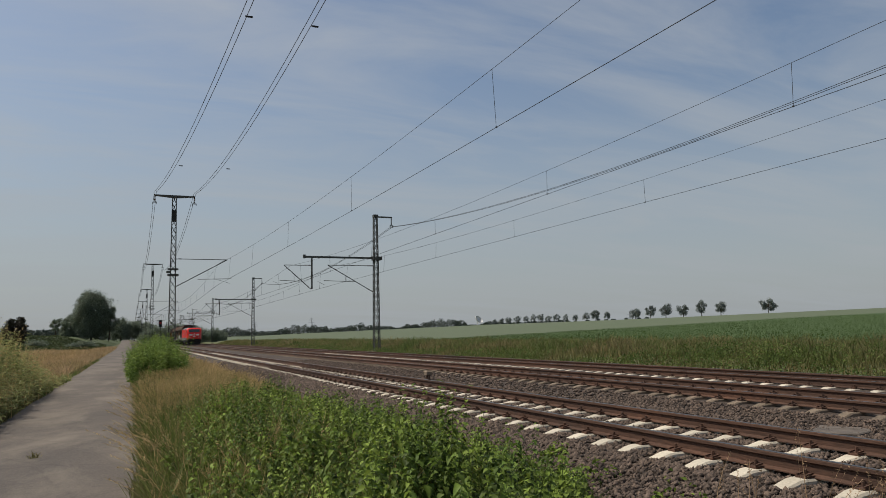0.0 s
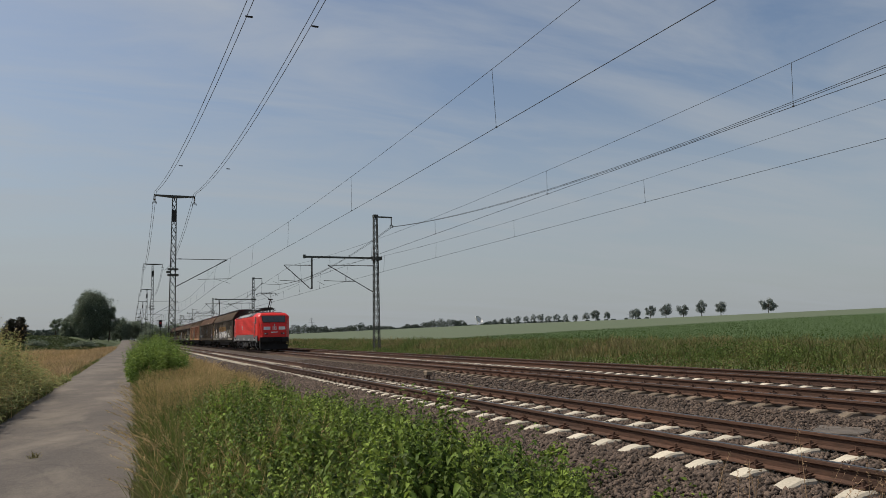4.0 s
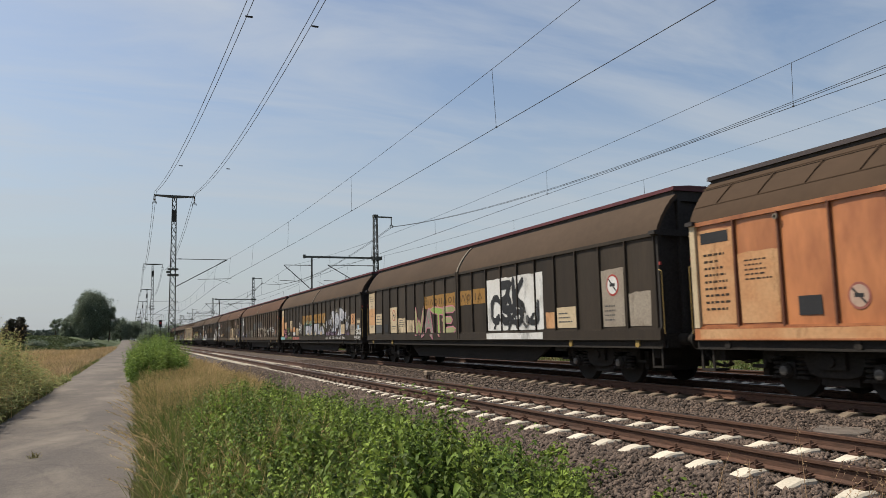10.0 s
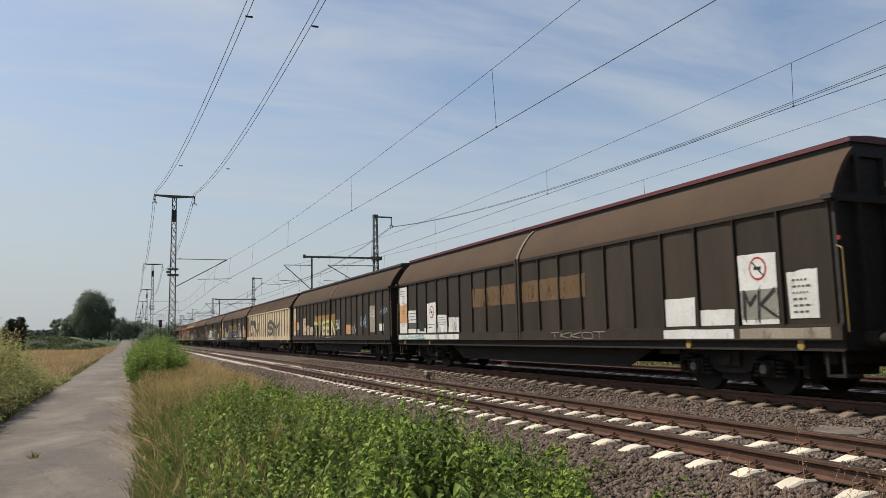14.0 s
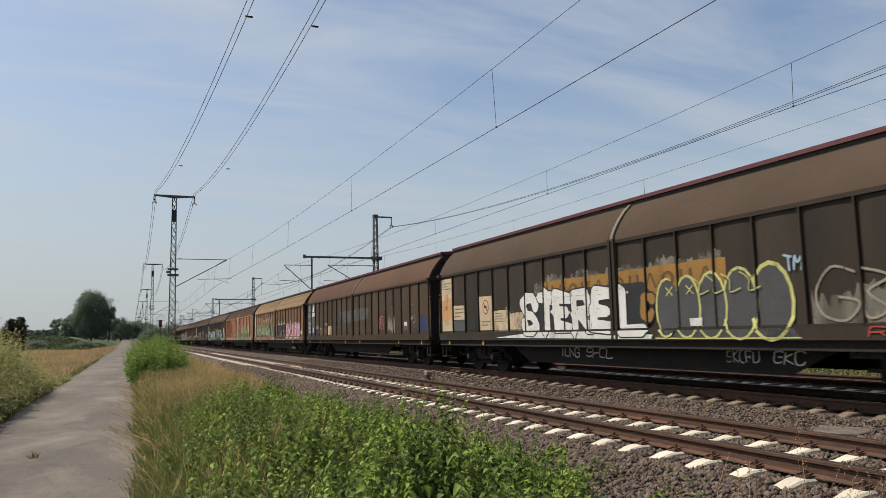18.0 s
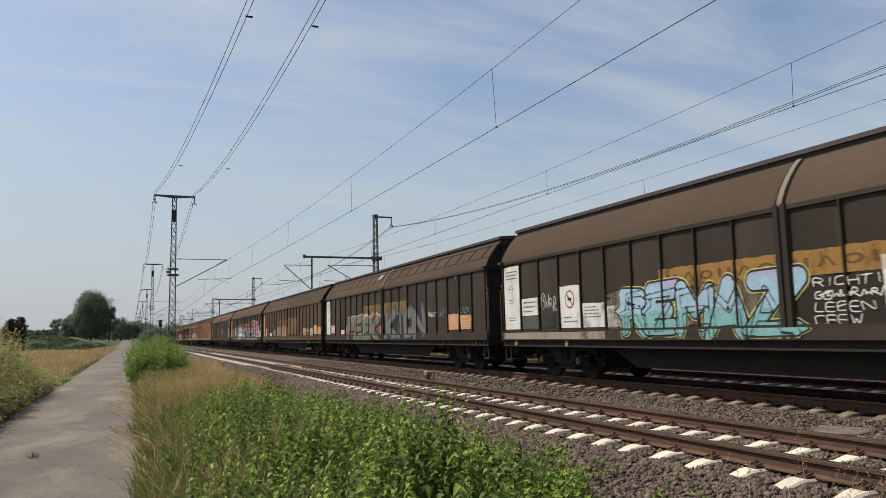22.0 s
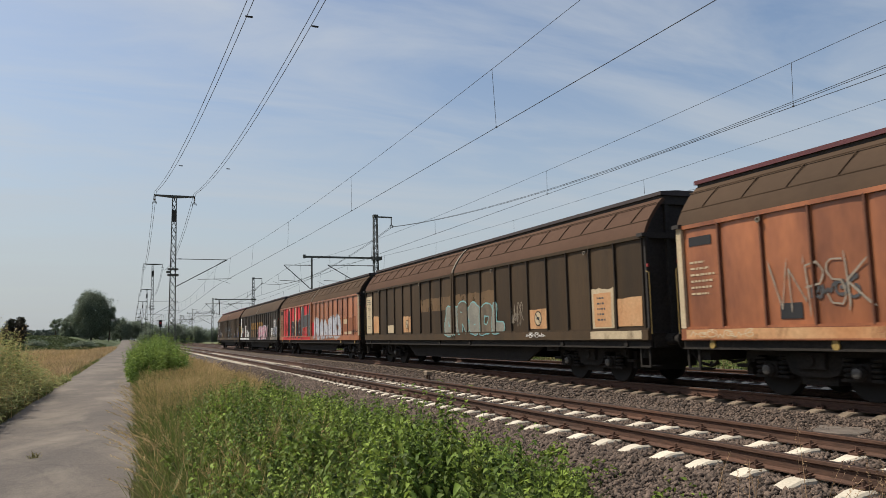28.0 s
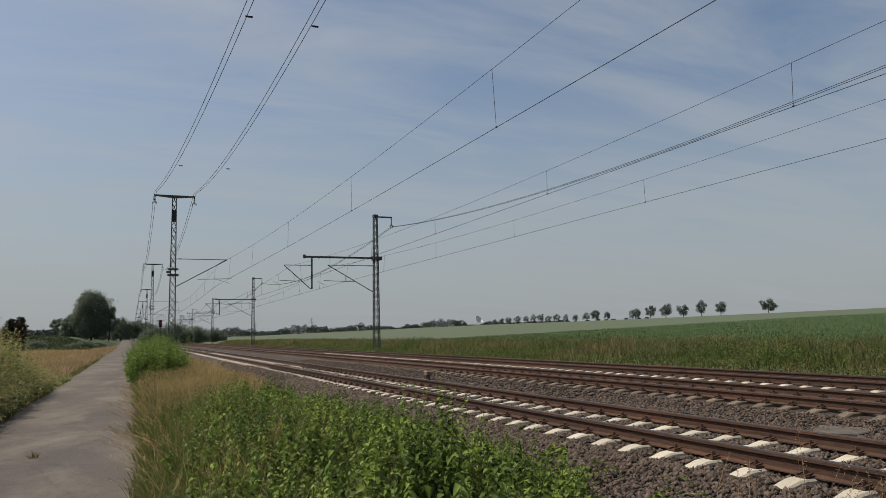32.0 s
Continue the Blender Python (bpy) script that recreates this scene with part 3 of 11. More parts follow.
def left_mast(y, x, top, far):
    """Tall lattice mast by the near track, with a cross-arm for two feeders."""
    t = thing("catenary_mast", "tall dark steel lattice mast with cross-arm beside the near track", "mast", "catenary masts of the near track", m=pose(x, y, 0))
    g = Geo()
    lattice(g, 0, 0, -0.3, top, 0.52 if not far else 0.5, 0.3, 0.62 if not far else 1.3)
    part("lattice_column", g, M_STEEL, t)
    g = Geo()
    g.prism([(-1.55, top + 0.04), (1.6, top + 0.04), (1.6, top - 0.06), (0, top - 0.2), (-1.55, top - 0.06)], -0.1, 0.1)
    part("cross_arm", g, M_STEEL, t)
    for s in (-1.5, 1.55):
        gi = Geo()
        insulator(gi, (s, 0, top - 0.1), (s, 0, top - 0.55), 0.07)
        hanger = part("feeder_insulator", gi, M_CERAMIC, t)
        part("clamp", Geo().box(s - 0.16, s + 0.16, -0.05, 0.05, top - 0.62, top - 0.56).box(s - 0.17, s - 0.13, -0.05, 0.05, top - 0.74, top - 0.6).box(s + 0.13, s + 0.17, -0.05, 0.05, top - 0.74, top - 0.6), M_STEEL, hanger)
    part("foundation", Geo().chamfer(-0.5, 0.5, -0.5, 0.5, -1.2, -0.2, 0.08), M_SLEEPER_OLD, t)
    part("sign_plate", Geo().box(-0.17, 0.17, -0.3, -0.27, top - 2.2, top - 1.2), M_WIRE, t)
    part("collar", Geo().box(-0.42, 0.42, -0.3, 0.3, 6.35, 6.5).box(-0.5, -0.2, -0.3, 0.3, 6.6, 6.75).box(-0.4, 0.4, -0.3, 0.3, 6.85, 6.95), M_STEEL, t)
    cantilever(t, 0.25, 0, 7.75, 5.5, XA - x + 0.35, 5.75, 1)
    return t


def right_mast(y, x, top, far):
    """Lattice mast behind the far track with a long beam over two tracks."""
    t = thing("catenary_mast", "dark steel lattice mast with a long beam over two tracks", "mast", "catenary masts of the far tracks", m=pose(x, y, 0))
    g = Geo()
    lattice(g, 0, 0, -0.6, top, 0.5, 0.3, 0.6 if not far else 1.3)
    part("lattice_column", g, M_STEEL, t)
    part("foundation", Geo().chamfer(-0.5, 0.5, -0.5, 0.5, -1.2, -0.1, 0.08), M_SLEEPER_OLD, t)
    part("top_bracket", Geo().box(-0.15, 1.55, -0.06, 0.06, top - 0.12, top).box(-0.2, 0.2, -0.2, 0.2, top - 0.1, top + 0.12), M_STEEL, t)
    gi = Geo()
    insulator(gi, (1.5, 0, top - 0.1), (1.5, 0, top - 0.75), 0.07)
    hanger = part("feeder_insulator", gi, M_CERAMIC, t)
    part("clamp", Geo().box(1.36, 1.64, -0.05, 0.05, top - 0.82, top - 0.76).box(1.35, 1.4, -0.05, 0.05, top - 1.0, top - 0.8).box(1.6, 1.65, -0.05, 0.05, top - 1.0, top - 0.8), M_STEEL, hanger)
    g = Geo()
    g.box(-6.35, 0.45, -0.1, -0.04, 7.85, 8.0).box(-6.35, 0.45, 0.04, 0.1, 7.85, 8.0).box(-6.4, -6.2, -0.12, 0.12, 7.8, 8.1)
    part("beam", g, M_STEEL, t)
    part("drop_post", Geo().box(-5.72, -5.6, -0.06, 0.06, 5.2, 7.9), M_STEEL, t)
    part("collar", Geo().box(-0.3, 0.5, -0.3, 0.3, 7.75, 8.05), M_STEEL, t)
    cantilever(t, -0.25, 0, 7.25, 4.95, XC - x - 0.6, 5.5, -1)
    cantilever(t, -5.75, 0, 7.2, 5.2, XB - x - 0.4, 5.5, -1)
    return t


SPAN = 70.0
for k in range(-1, 8):
    lx = 2.92 + 0.06 * max(0, k) * (k < 3) + 0.25 * (k >= 2)
    if k >= 0:
        left_mast(62 + SPAN * k, lx, 12.94 if k == 0 else 13.9 + 0.2 * k, k > 1)
        right_mast(60 + SPAN * k, 19.48, 11.66, k > 1)
left_mast(62 - SPAN, 2.6, 12.94, True)
right_mast(60 - SPAN, 19.48, 11.66, True)


def sag(z0, z1, dip, u):
    return z0 + (z1 - z0) * u - 4 * dip * u * (1 - u)


STAGGER = {"near": 0.38, "middle": -0.25, "far": 0.3}


def build_wires():
    """Contact wires, messengers with droppers, and feeders, span by span."""
    for name, xt, y0, zs, dip, first, gap in (("near", XA, 62, 7.5, 0.8, 13.1, 10.55), ("middle", XB, 60, 7.15, 0.91, 9.8, 9.25), ("far", XC, 60, 7.15, 0.88, 10.3, 9.02)):
        line = thing("overhead_line", "thin dark overhead contact wire hung from a messenger wire", "overhead line", "overhead lines over the tracks")
        cw, ms = [], []
        for k in range(-2, 9):
            a = y0 + SPAN * k
            st = STAGGER[name] if k % 2 else -STAGGER[name]
            for i in range(24):
                u = i / 24
                y = a + SPAN * u
                x = xt + (st - 2 * st * u)
                cw.append((x, y, 5.52 + 0.12 * (name == "near") * (0.5 + 0.5 * math.cos(2 * math.pi * u))))
                ms.append((x * 0.6 + xt * 0.4, y, sag(zs, zs, dip, u)))
        y = first - gap * 4
        while y < 250:
            u = ((y - y0) / SPAN) % 1
            k = math.floor((y - y0) / SPAN)
            st = STAGGER[name] if k % 2 else -STAGGER[name]
            x = xt + (st - 2 * st * u)
            if y > -20 and 0.04 < u < 0.96:
                zc = 5.52 + 0.12 * (name == "near") * (0.5 + 0.5 * math.cos(2 * math.pi * u))
                part("dropper", Geo().tube((x, y, zc), (x * 0.6 + xt * 0.4, y, sag(zs, zs, dip, u)), 0.005 + 0.00008 * max(0, y - 20), 4).box(x - 0.012, x + 0.012, y - 0.02, y + 0.02, zc - 0.01, zc + 0.02), M_WIRE, line)
            y += gap
        part("contact_wire", Geo().sweep(cw, [0.0068 + 0.00009 * max(0, p[1] - 20) for p in cw], 5), M_WIRE, line)
        part("messenger_wire", Geo().sweep(ms, [0.0052 + 0.00008 * max(0, p[1] - 20) for p in ms], 5), M_WIRE, line)
    for xs, z, y0, dip, drift in ((1.45, 12.2, 62, 2.05, 2.24), (4.5, 12.2, 62, 2.05, 0.29), (20.98, 10.75, 60, 1.85, 0.0)):
        line = thing("feeder_line", "pair of thin dark feeder cables with spacers", "cable", "feeder lines on the masts")
        for s in (-0.085, 0.085):
            pts = []
            for k in range(-1, 8):
                for i in range(20):
                    u = i / 20
                    zz = (z if k <= 0 else z + 1.0) if xs < 15 else z
                    z2 = (z if k < 0 else z + 1.0) if xs < 15 else z
                    yy = y0 + SPAN * (k - 1 + u)
                    pts.append((xs + s + drift * max(0, min(1.4, (y0 - yy) / SPAN)), yy, sag(zz, z2, dip, u)))
            part("cable", Geo().sweep(pts, [0.0105 + 0.0001 * max(0, p[1] - 20) for p in pts], 5), M_WIRE, line)
        if xs < 15:
            for yy in (19.85, 39.9):
                u = ((yy - y0) / SPAN) % 1
                xd = xs + drift * (y0 - yy) / SPAN
                part("spacer", Geo().box(xd - 0.1, xd + 0.1, yy - 0.025, yy + 0.025, sag(z, z, dip, u) - 0.018, sag(z, z, dip, u) + 0.018), M_WIRE, line)


build_wires()


# ---------------------------------------------------------------- train materials
def wagon_paint(name, color, second, amount=0.8):
    return surface(name, color, 0.62, vary=0.09, scale=1.1, fine=16, bump=0.02, second=second, amount=amount * 0.8, object_random=0.22, stretch=(1, 1.4, 0.22), spec=0.2)


W_BROWN = wagon_paint("dirty_brown_paint", (0.058, 0.042, 0.029), (0.03, 0.024, 0.018))
W_DARK = wagon_paint("sooty_brown_paint", (0.047, 0.035, 0.025), (0.023, 0.019, 0.015))
W_OLIVE = wagon_paint("olive_brown_paint", (0.072, 0.045, 0.024), (0.039, 0.028, 0.018))
W_RUST = surface("rust_orange_paint", (0.5, 0.195, 0.078), 0.36, vary=0.06, scale=1.0, fine=9, bump=0.015, second=(0.23, 0.078, 0.036), amount=0.95, object_random=0.14, stretch=(1, 1.1, 0.42), spec=0.45)
W_RUST_DEEP = surface("rust_brown_paint", (0.41, 0.148, 0.064), 0.36, vary=0.06, scale=1.0, fine=9, bump=0.015, second=(0.18, 0.064, 0.033), amount=0.95, object_random=0.14, stretch=(1, 1.1, 0.42), spec=0.45)
W_RED = wagon_paint("faded_rust_red_paint", (0.3, 0.11, 0.055), (0.2, 0.085, 0.05), 0.9)
W_TAN = wagon_paint("tan_brown_paint", (0.17, 0.105, 0.055), (0.11, 0.07, 0.04), 0.9)
def roof_paint(name, color, second):
    return surface(name, color, 0.9, vary=0.05, scale=0.9, fine=11, bump=0.0, second=second, amount=0.6, object_random=0.1, stretch=(1, 0.5, 0.6), spec=0.08)


W_ROOF = roof_paint("brown_roof_paint", (0.09, 0.063, 0.045), (0.063, 0.046, 0.034))
W_REDROOF = roof_paint("red_brown_roof_paint", (0.112, 0.066, 0.046), (0.084, 0.05, 0.036))
W_TANROOF = roof_paint("tan_roof_paint", (0.25, 0.17, 0.1), (0.19, 0.13, 0.085))
W_ROOF_DARK = roof_paint("dark_roof_paint", (0.092, 0.06, 0.04), (0.06, 0.042, 0.03))
W_CAP_RED = surface("maroon_roof_edge", (0.11, 0.023, 0.028), 0.6, vary=0.15, scale=1, fine=20, bump=0.05)
W_CAP_DARK = surface("dark_roof_edge", (0.055, 0.04, 0.04), 0.7, vary=0.2, scale=1, fine=20, bump=0.05)
W_UNDER = surface("underframe_black", (0.021, 0.018, 0.0155), 0.9, vary=0.3, scale=1.5, fine=20, bump=0.15, second=(0.04, 0.03, 0.022), spec=0.3)
W_END = surface("end_wall_black", (0.036, 0.03, 0.027), 0.8, vary=0.3, scale=1.5, fine=20, bump=0.1)
W_WHEEL = surface("wheel_steel", (0.026, 0.022, 0.019), 0.75, 0.2, vary=0.2, bump=0.1, spec=0.25)
W_POST = surface("pale_centre_post", (0.33, 0.28, 0.22), 0.75, vary=0.15, scale=2, fine=25, bump=0.05, second=(0.2, 0.15, 0.11))
W_WHITE = surface("white_paint", (0.72, 0.71, 0.68), 0.7, vary=0.08, scale=1.5, fine=20, bump=0.03, second=(0.5, 0.47, 0.42), amount=0.5)
W_WORN = surface("worn_brown_paint", (0.17, 0.13, 0.088), 0.75, vary=0.15, scale=2.5, fine=20, bump=0.03, second=(0.08, 0.06, 0.04), amount=0.9)
W_CREAM = surface("cream_paint", (0.58, 0.46, 0.3), 0.75, vary=0.1, scale=1.5, fine=20, bump=0.03, second=(0.42, 0.32, 0.2), amount=0.6)
W_PEACH = surface("peach_paint", (0.58, 0.34, 0.17), 0.75, vary=0.1, scale=1.0, fine=14, bump=0.02, second=(0.46, 0.18, 0.065), amount=0.7)
W_GREY = surface("slate_grey_paint", (0.08, 0.078, 0.074), 0.7, vary=0.1, scale=1.5, fine=20, bump=0.03, second=(0.09, 0.09, 0.09), amount=0.6)
W_BLUE = surface("blue_paint", (0.028, 0.035, 0.09), 0.7, vary=0.1, scale=1.5, fine=20, bump=0.03)
W_YELLOW = surface("ochre_yellow_paint", (0.32, 0.165, 0.035), 0.75, vary=0.12, scale=1.5, fine=20, bump=0.03, second=(0.24, 0.13, 0.035), amount=0.7)
W_BLUSH = surface("faded_pink_paint", (0.52, 0.36, 0.27), 0.75, vary=0.08, bump=0.02)
W_FADERED = surface("faded_red_ring", (0.36, 0.12, 0.09), 0.7, vary=0.1, bump=0.02)
W_BLACK = surface("black_paint", (0.02, 0.02, 0.022), 0.7, vary=0.2, bump=0.02)
W_SIGNRED = surface("red_sign_paint", (0.4, 0.05, 0.04), 0.6, vary=0.1, bump=0.02)
W_HOOK = surface("yellow_hook_paint", (0.36, 0.24, 0.07), 0.6, vary=0.15, bump=0.03)
G_SILVER = surface("silver_spray", (0.42, 0.42, 0.46), 0.5, vary=0.12, scale=2, fine=20, bump=0.02)
G_GREEN = surface("green_spray", (0.28, 0.42, 0.1), 0.6, vary=0.15, scale=2, fine=20, bump=0.02)
G_TEAL = surface("teal_spray", (0.2, 0.42, 0.42), 0.6, vary=0.15, scale=2, fine=20, bump=0.02)
G_PINK = surface("pink_spray", (0.6, 0.2, 0.28), 0.6, vary=0.15, scale=2, fine=20, bump=0.02)
G_RED = surface("red_spray", (0.6, 0.03, 0.035), 0.55, vary=0.12, scale=2, fine=20, bump=0.02)
G_LIME = surface("lime_spray", (0.6, 0.58, 0.2), 0.6, vary=0.12, scale=2, fine=20, bump=0.02)
G_SKY = surface("pale_blue_spray", (0.35, 0.5, 0.62), 0.6, vary=0.12, scale=2, fine=20, bump=0.02)
G_LILAC = surface("lilac_spray", (0.42, 0.38, 0.58), 0.6, vary=0.12, scale=2, fine=20, bump=0.02)

WORN = {}


def worn(m):
    """The same paint, flaked and rubbed thin so that the wall shows through in places."""
    if m.name not in WORN:
        w = m.copy()
        w.name = "worn_" + m.name
        n, l = w.node_tree.nodes, w.node_tree.links
        out, b = n["Material Output"], n["Principled BSDF"]
        tc, noi, fine = n.new("ShaderNodeTexCoord"), n.new("ShaderNodeTexNoise"), n.new("ShaderNodeTexNoise")
        mp = n.new("ShaderNodeMapping")
        mp.inputs["Scale"].default_value = (1, 1, 0.5)
        l.new(tc.outputs["Object"], mp.inputs[0])
        noi.inputs["Scale"].default_value, noi.inputs["Detail"].default_value, noi.inputs["Roughness"].default_value = 1.6, 8, 0.72
        l.new(mp.outputs[0], noi.inputs["Vector"])
        mr = n.new("ShaderNodeMapRange")
        mr.inputs["From Min"].default_value, mr.inputs["From Max"].default_value = 0.29, 0.47
        mr.inputs["To Min"].default_value, mr.inputs["To Max"].default_value = 0.25, 0.96
        l.new(noi.outputs["Fac"], mr.inputs["Value"])
        tr, ms = n.new("ShaderNodeBsdfTransparent"), n.new("ShaderNodeMixShader")
        l.new(mr.outputs[0], ms.inputs[0])
        l.new(tr.outputs[0], ms.inputs[1])
        l.new(b.outputs[0], ms.inputs[2])
        l.new(ms.outputs[0], out.inputs[0])
        WORN[m.name] = w
    return WORN[m.name]


def piece(name, colors, edge, scale=1.1, warp=1.6, soft=False):
    """A sprayed picture in many colours: interlocking curved fields with pale edges between them."""
    m = surface(name, colors[0], 0.6, vary=0.12, scale=2, fine=20, bump=0.02)
    n, l = m.node_tree.nodes, m.node_tree.links
    b = n["Principled BSDF"]
    grain = b.inputs["Base Color"].links[0].from_node
    tc, mp, noi = n.new("ShaderNodeTexCoord"), n.new("ShaderNodeMapping"), n.new("ShaderNodeTexNoise")
    mp.inputs["Scale"].default_value = (1, 1.15, 0.75)
    l.new(tc.outputs["Object"], mp.inputs[0])
    noi.inputs["Scale"].default_value, noi.inputs["Detail"].default_value, noi.inputs["Distortion"].default_value = scale, 0.6, warp
    l.new(mp.outputs[0], noi.inputs["Vector"])
    ramp = n.new("ShaderNodeValToRGB")
    ramp.color_ramp.interpolation = "CONSTANT"
    k = len(colors)
    el = ramp.color_ramp.elements
    if soft:
        ramp.color_ramp.interpolation = "LINEAR"
    for i, c in enumerate(colors):
        at = 0.3 + 0.4 * i / k if i else 0.0
        e = el[0] if i == 0 else el.new(at)
        e.position, e.color = at, (*[q * TONE for q in c], 1)
        if i % 2:
            h = el.new(at - 0.012)
            h.color = (*[q * TONE for q in edge], 1)
    el.remove(el[len(el) - 1])
    l.new(noi.outputs["Fac"], ramp.inputs[0])
    l.new(ramp.outputs[0], grain.inputs["Color"])
    return m


P_SILVER = piece("silver_shaded_piece", [(0.42, 0.42, 0.45), (0.3, 0.31, 0.35), (0.48, 0.48, 0.5), (0.36, 0.37, 0.42), (0.45, 0.44, 0.46)], (0.6, 0.6, 0.6), 1.4)
P_SILVER_DARK = piece("grey_shaded_piece", [(0.2, 0.2, 0.19), (0.14, 0.14, 0.135), (0.24, 0.235, 0.22), (0.17, 0.17, 0.16), (0.22, 0.21, 0.2)], (0.3, 0.29, 0.27), 1.4)
P_PINK = piece("pink_shaded_piece", [(0.55, 0.22, 0.3), (0.6, 0.36, 0.4), (0.5, 0.18, 0.26), (0.62, 0.5, 0.48), (0.55, 0.2, 0.28)], (0.7, 0.65, 0.62), 1.3)
P_SOOT = piece("black_shaded_piece", [(0.03, 0.03, 0.032), (0.14, 0.13, 0.13), (0.035, 0.034, 0.034), (0.1, 0.09, 0.09), (0.03, 0.03, 0.03)], (0.3, 0.28, 0.26), 1.3)

W_FAINT = surface("faint_chalky_spray", (0.26, 0.23, 0.19), 0.8, vary=0.15, scale=2, fine=20, bump=0.02, second=(0.16, 0.135, 0.105), amount=0.9)
W_COVER = surface("greasy_axle_cover", (0.11, 0.1, 0.09), 0.5, 0.4, vary=0.2, bump=0.05)
W_STRAP = surface("brown_roof_strap", (0.2, 0.165, 0.125), 0.85, vary=0.15, scale=2, fine=25, bump=0.05)
W_RIB_RUST = surface("dark_rust_rib", (0.15, 0.058, 0.032), 0.75, vary=0.2, scale=2, fine=25, bump=0.05)
G_OLIVE = surface("olive_spray", (0.24, 0.27, 0.1), 0.65, vary=0.15, scale=1.2, fine=20, bump=0.02, second=(0.36, 0.34, 0.2), amount=0.9)
G_SLATE = surface("dark_grey_spray", (0.07, 0.07, 0.072), 0.65, vary=0.15, scale=2, fine=20, bump=0.02)
G_CRIMSON = surface("crimson_spray", (0.32, 0.035, 0.09), 0.6, vary=0.15, scale=2, fine=20, bump=0.02)
G_ASH = surface("ash_grey_spray", (0.27, 0.255, 0.21), 0.65, vary=0.15, scale=2, fine=20, bump=0.02, second=(0.18, 0.17, 0.14), amount=0.9)

HALF = 10.52          # half the body's length
SIDE = -1.40          # plane of the panels on the side towards the path
PANEL = 1.03
POST = 0.13


def panel_y(u):
    """Along the wall: u = 0 at the trailing end, 20 at the leading end, in panels."""
    return (HALF - 0.1 - u * PANEL) if u <= 10 else (-POST * 0.9 - (u - 10) * PANEL)


MESHES = {}


def shared(key, material, make, smooth=False):
    k = (key, material.name)
    if k not in MESHES:
        MESHES[k] = make().mesh(key, material, smooth)
    return MESHES[k]


def roof_outline():
    """Curved upper wall, from the eave inwards to the roof's edge."""
    return [(-1.43, 3.35), (-1.385, 3.5), (-1.275, 3.71), (-1.14, 3.91), (-0.985, 4.1), (-0.82, 4.25)]


def g_roof(y0, y1):
    o = roof_outline()
    inner = [(a + 0.06, b - 0.05) for a, b in o[::-1]]
    return Geo().prism(o + inner, y0, y1)


def g_bogie_frame(side):
    """Cast side frames over paired coil springs, with bolster and end beams."""
    g = Geo()
    for s in (-1, 1):
        x = s * 1.0
        g.prism([(-1.45, 0.66), (-1.45, 0.8), (-1.2, 0.86), (-0.62, 0.84), (-0.4, 0.9), (0.4, 0.9), (0.62, 0.84), (1.2, 0.86), (1.45, 0.8), (1.45, 0.66), (1.22, 0.66), (1.18, 0.74), (0.62, 0.72), (0.48, 0.44), (0.3, 0.38), (-0.3, 0.38), (-0.48, 0.44), (-0.62, 0.72), (-1.18, 0.74), (-1.22, 0.66)], x - 0.06, x + 0.06, "x")
        for y in (-0.9, 0.9):
            for d in (-0.25, 0.25):
                for k in range(4):
                    z = 0.4 + 0.085 * k
                    g.turned([(0.06, 0), (0.1, 0.02), (0.1, 0.05), (0.06, 0.07)], (x + s * 0.02, y + d, z), "z", 9)
                g.tube((x, y + d, 0.34), (x, y + d, 0.39), 0.12, 8)
            g.box(x - 0.08, x + 0.08, y - 0.38, y + 0.38, 0.33, 0.37)
        g.box(x - 0.14, x + 0.14, -0.28, 0.28, 0.52, 0.8)
        g.tube((x + s * 0.14, 0, 0.66), (x + s * 0.18, 0, 0.66), 0.1, 10)
        g.box(x - 0.05, x + 0.12, -1.75, -1.45, 0.5, 0.56).box(x - 0.03, x + 0.03, -1.5, -1.44, 0.5, 0.8)
        g.box(x - 0.05, x + 0.12, 1.45, 1.75, 0.5, 0.56).box(x - 0.03, x + 0.03, 1.44, 1.5, 0.5, 0.8)
    g.box(-1.0, 1.0, -0.3, 0.3, 0.5, 0.98)
    g.tube((0, 0, 0.9), (0, 0, 1.12), 0.3, 10)
    for y in (-1.4, 1.4):
        g.box(-1.0, 1.0, y - 0.06, y + 0.06, 0.6, 0.84)
    return g


def g_wheel(r=0.46):
    return Geo().turned([(0.09, -0.16), (0.09, -0.08), (r - 0.09, -0.05), (r - 0.06, -0.068), (r, -0.068), (r, 0.04), (r + 0.03, 0.045), (r + 0.028, 0.068), (r - 0.06, 0.068), (0.1, 0.03), (0.09, 0.7)], (0, 0, 0), "x", 22)


def g_axlebox():
    return Geo().box(-0.1, 0.1, -0.16, 0.16, -0.13, 0.15).turned([(0.13, -0.1), (0.13, -0.16), (0.1, -0.19), (0.05, -0.2)], (0, 0, 0), "x", 12)


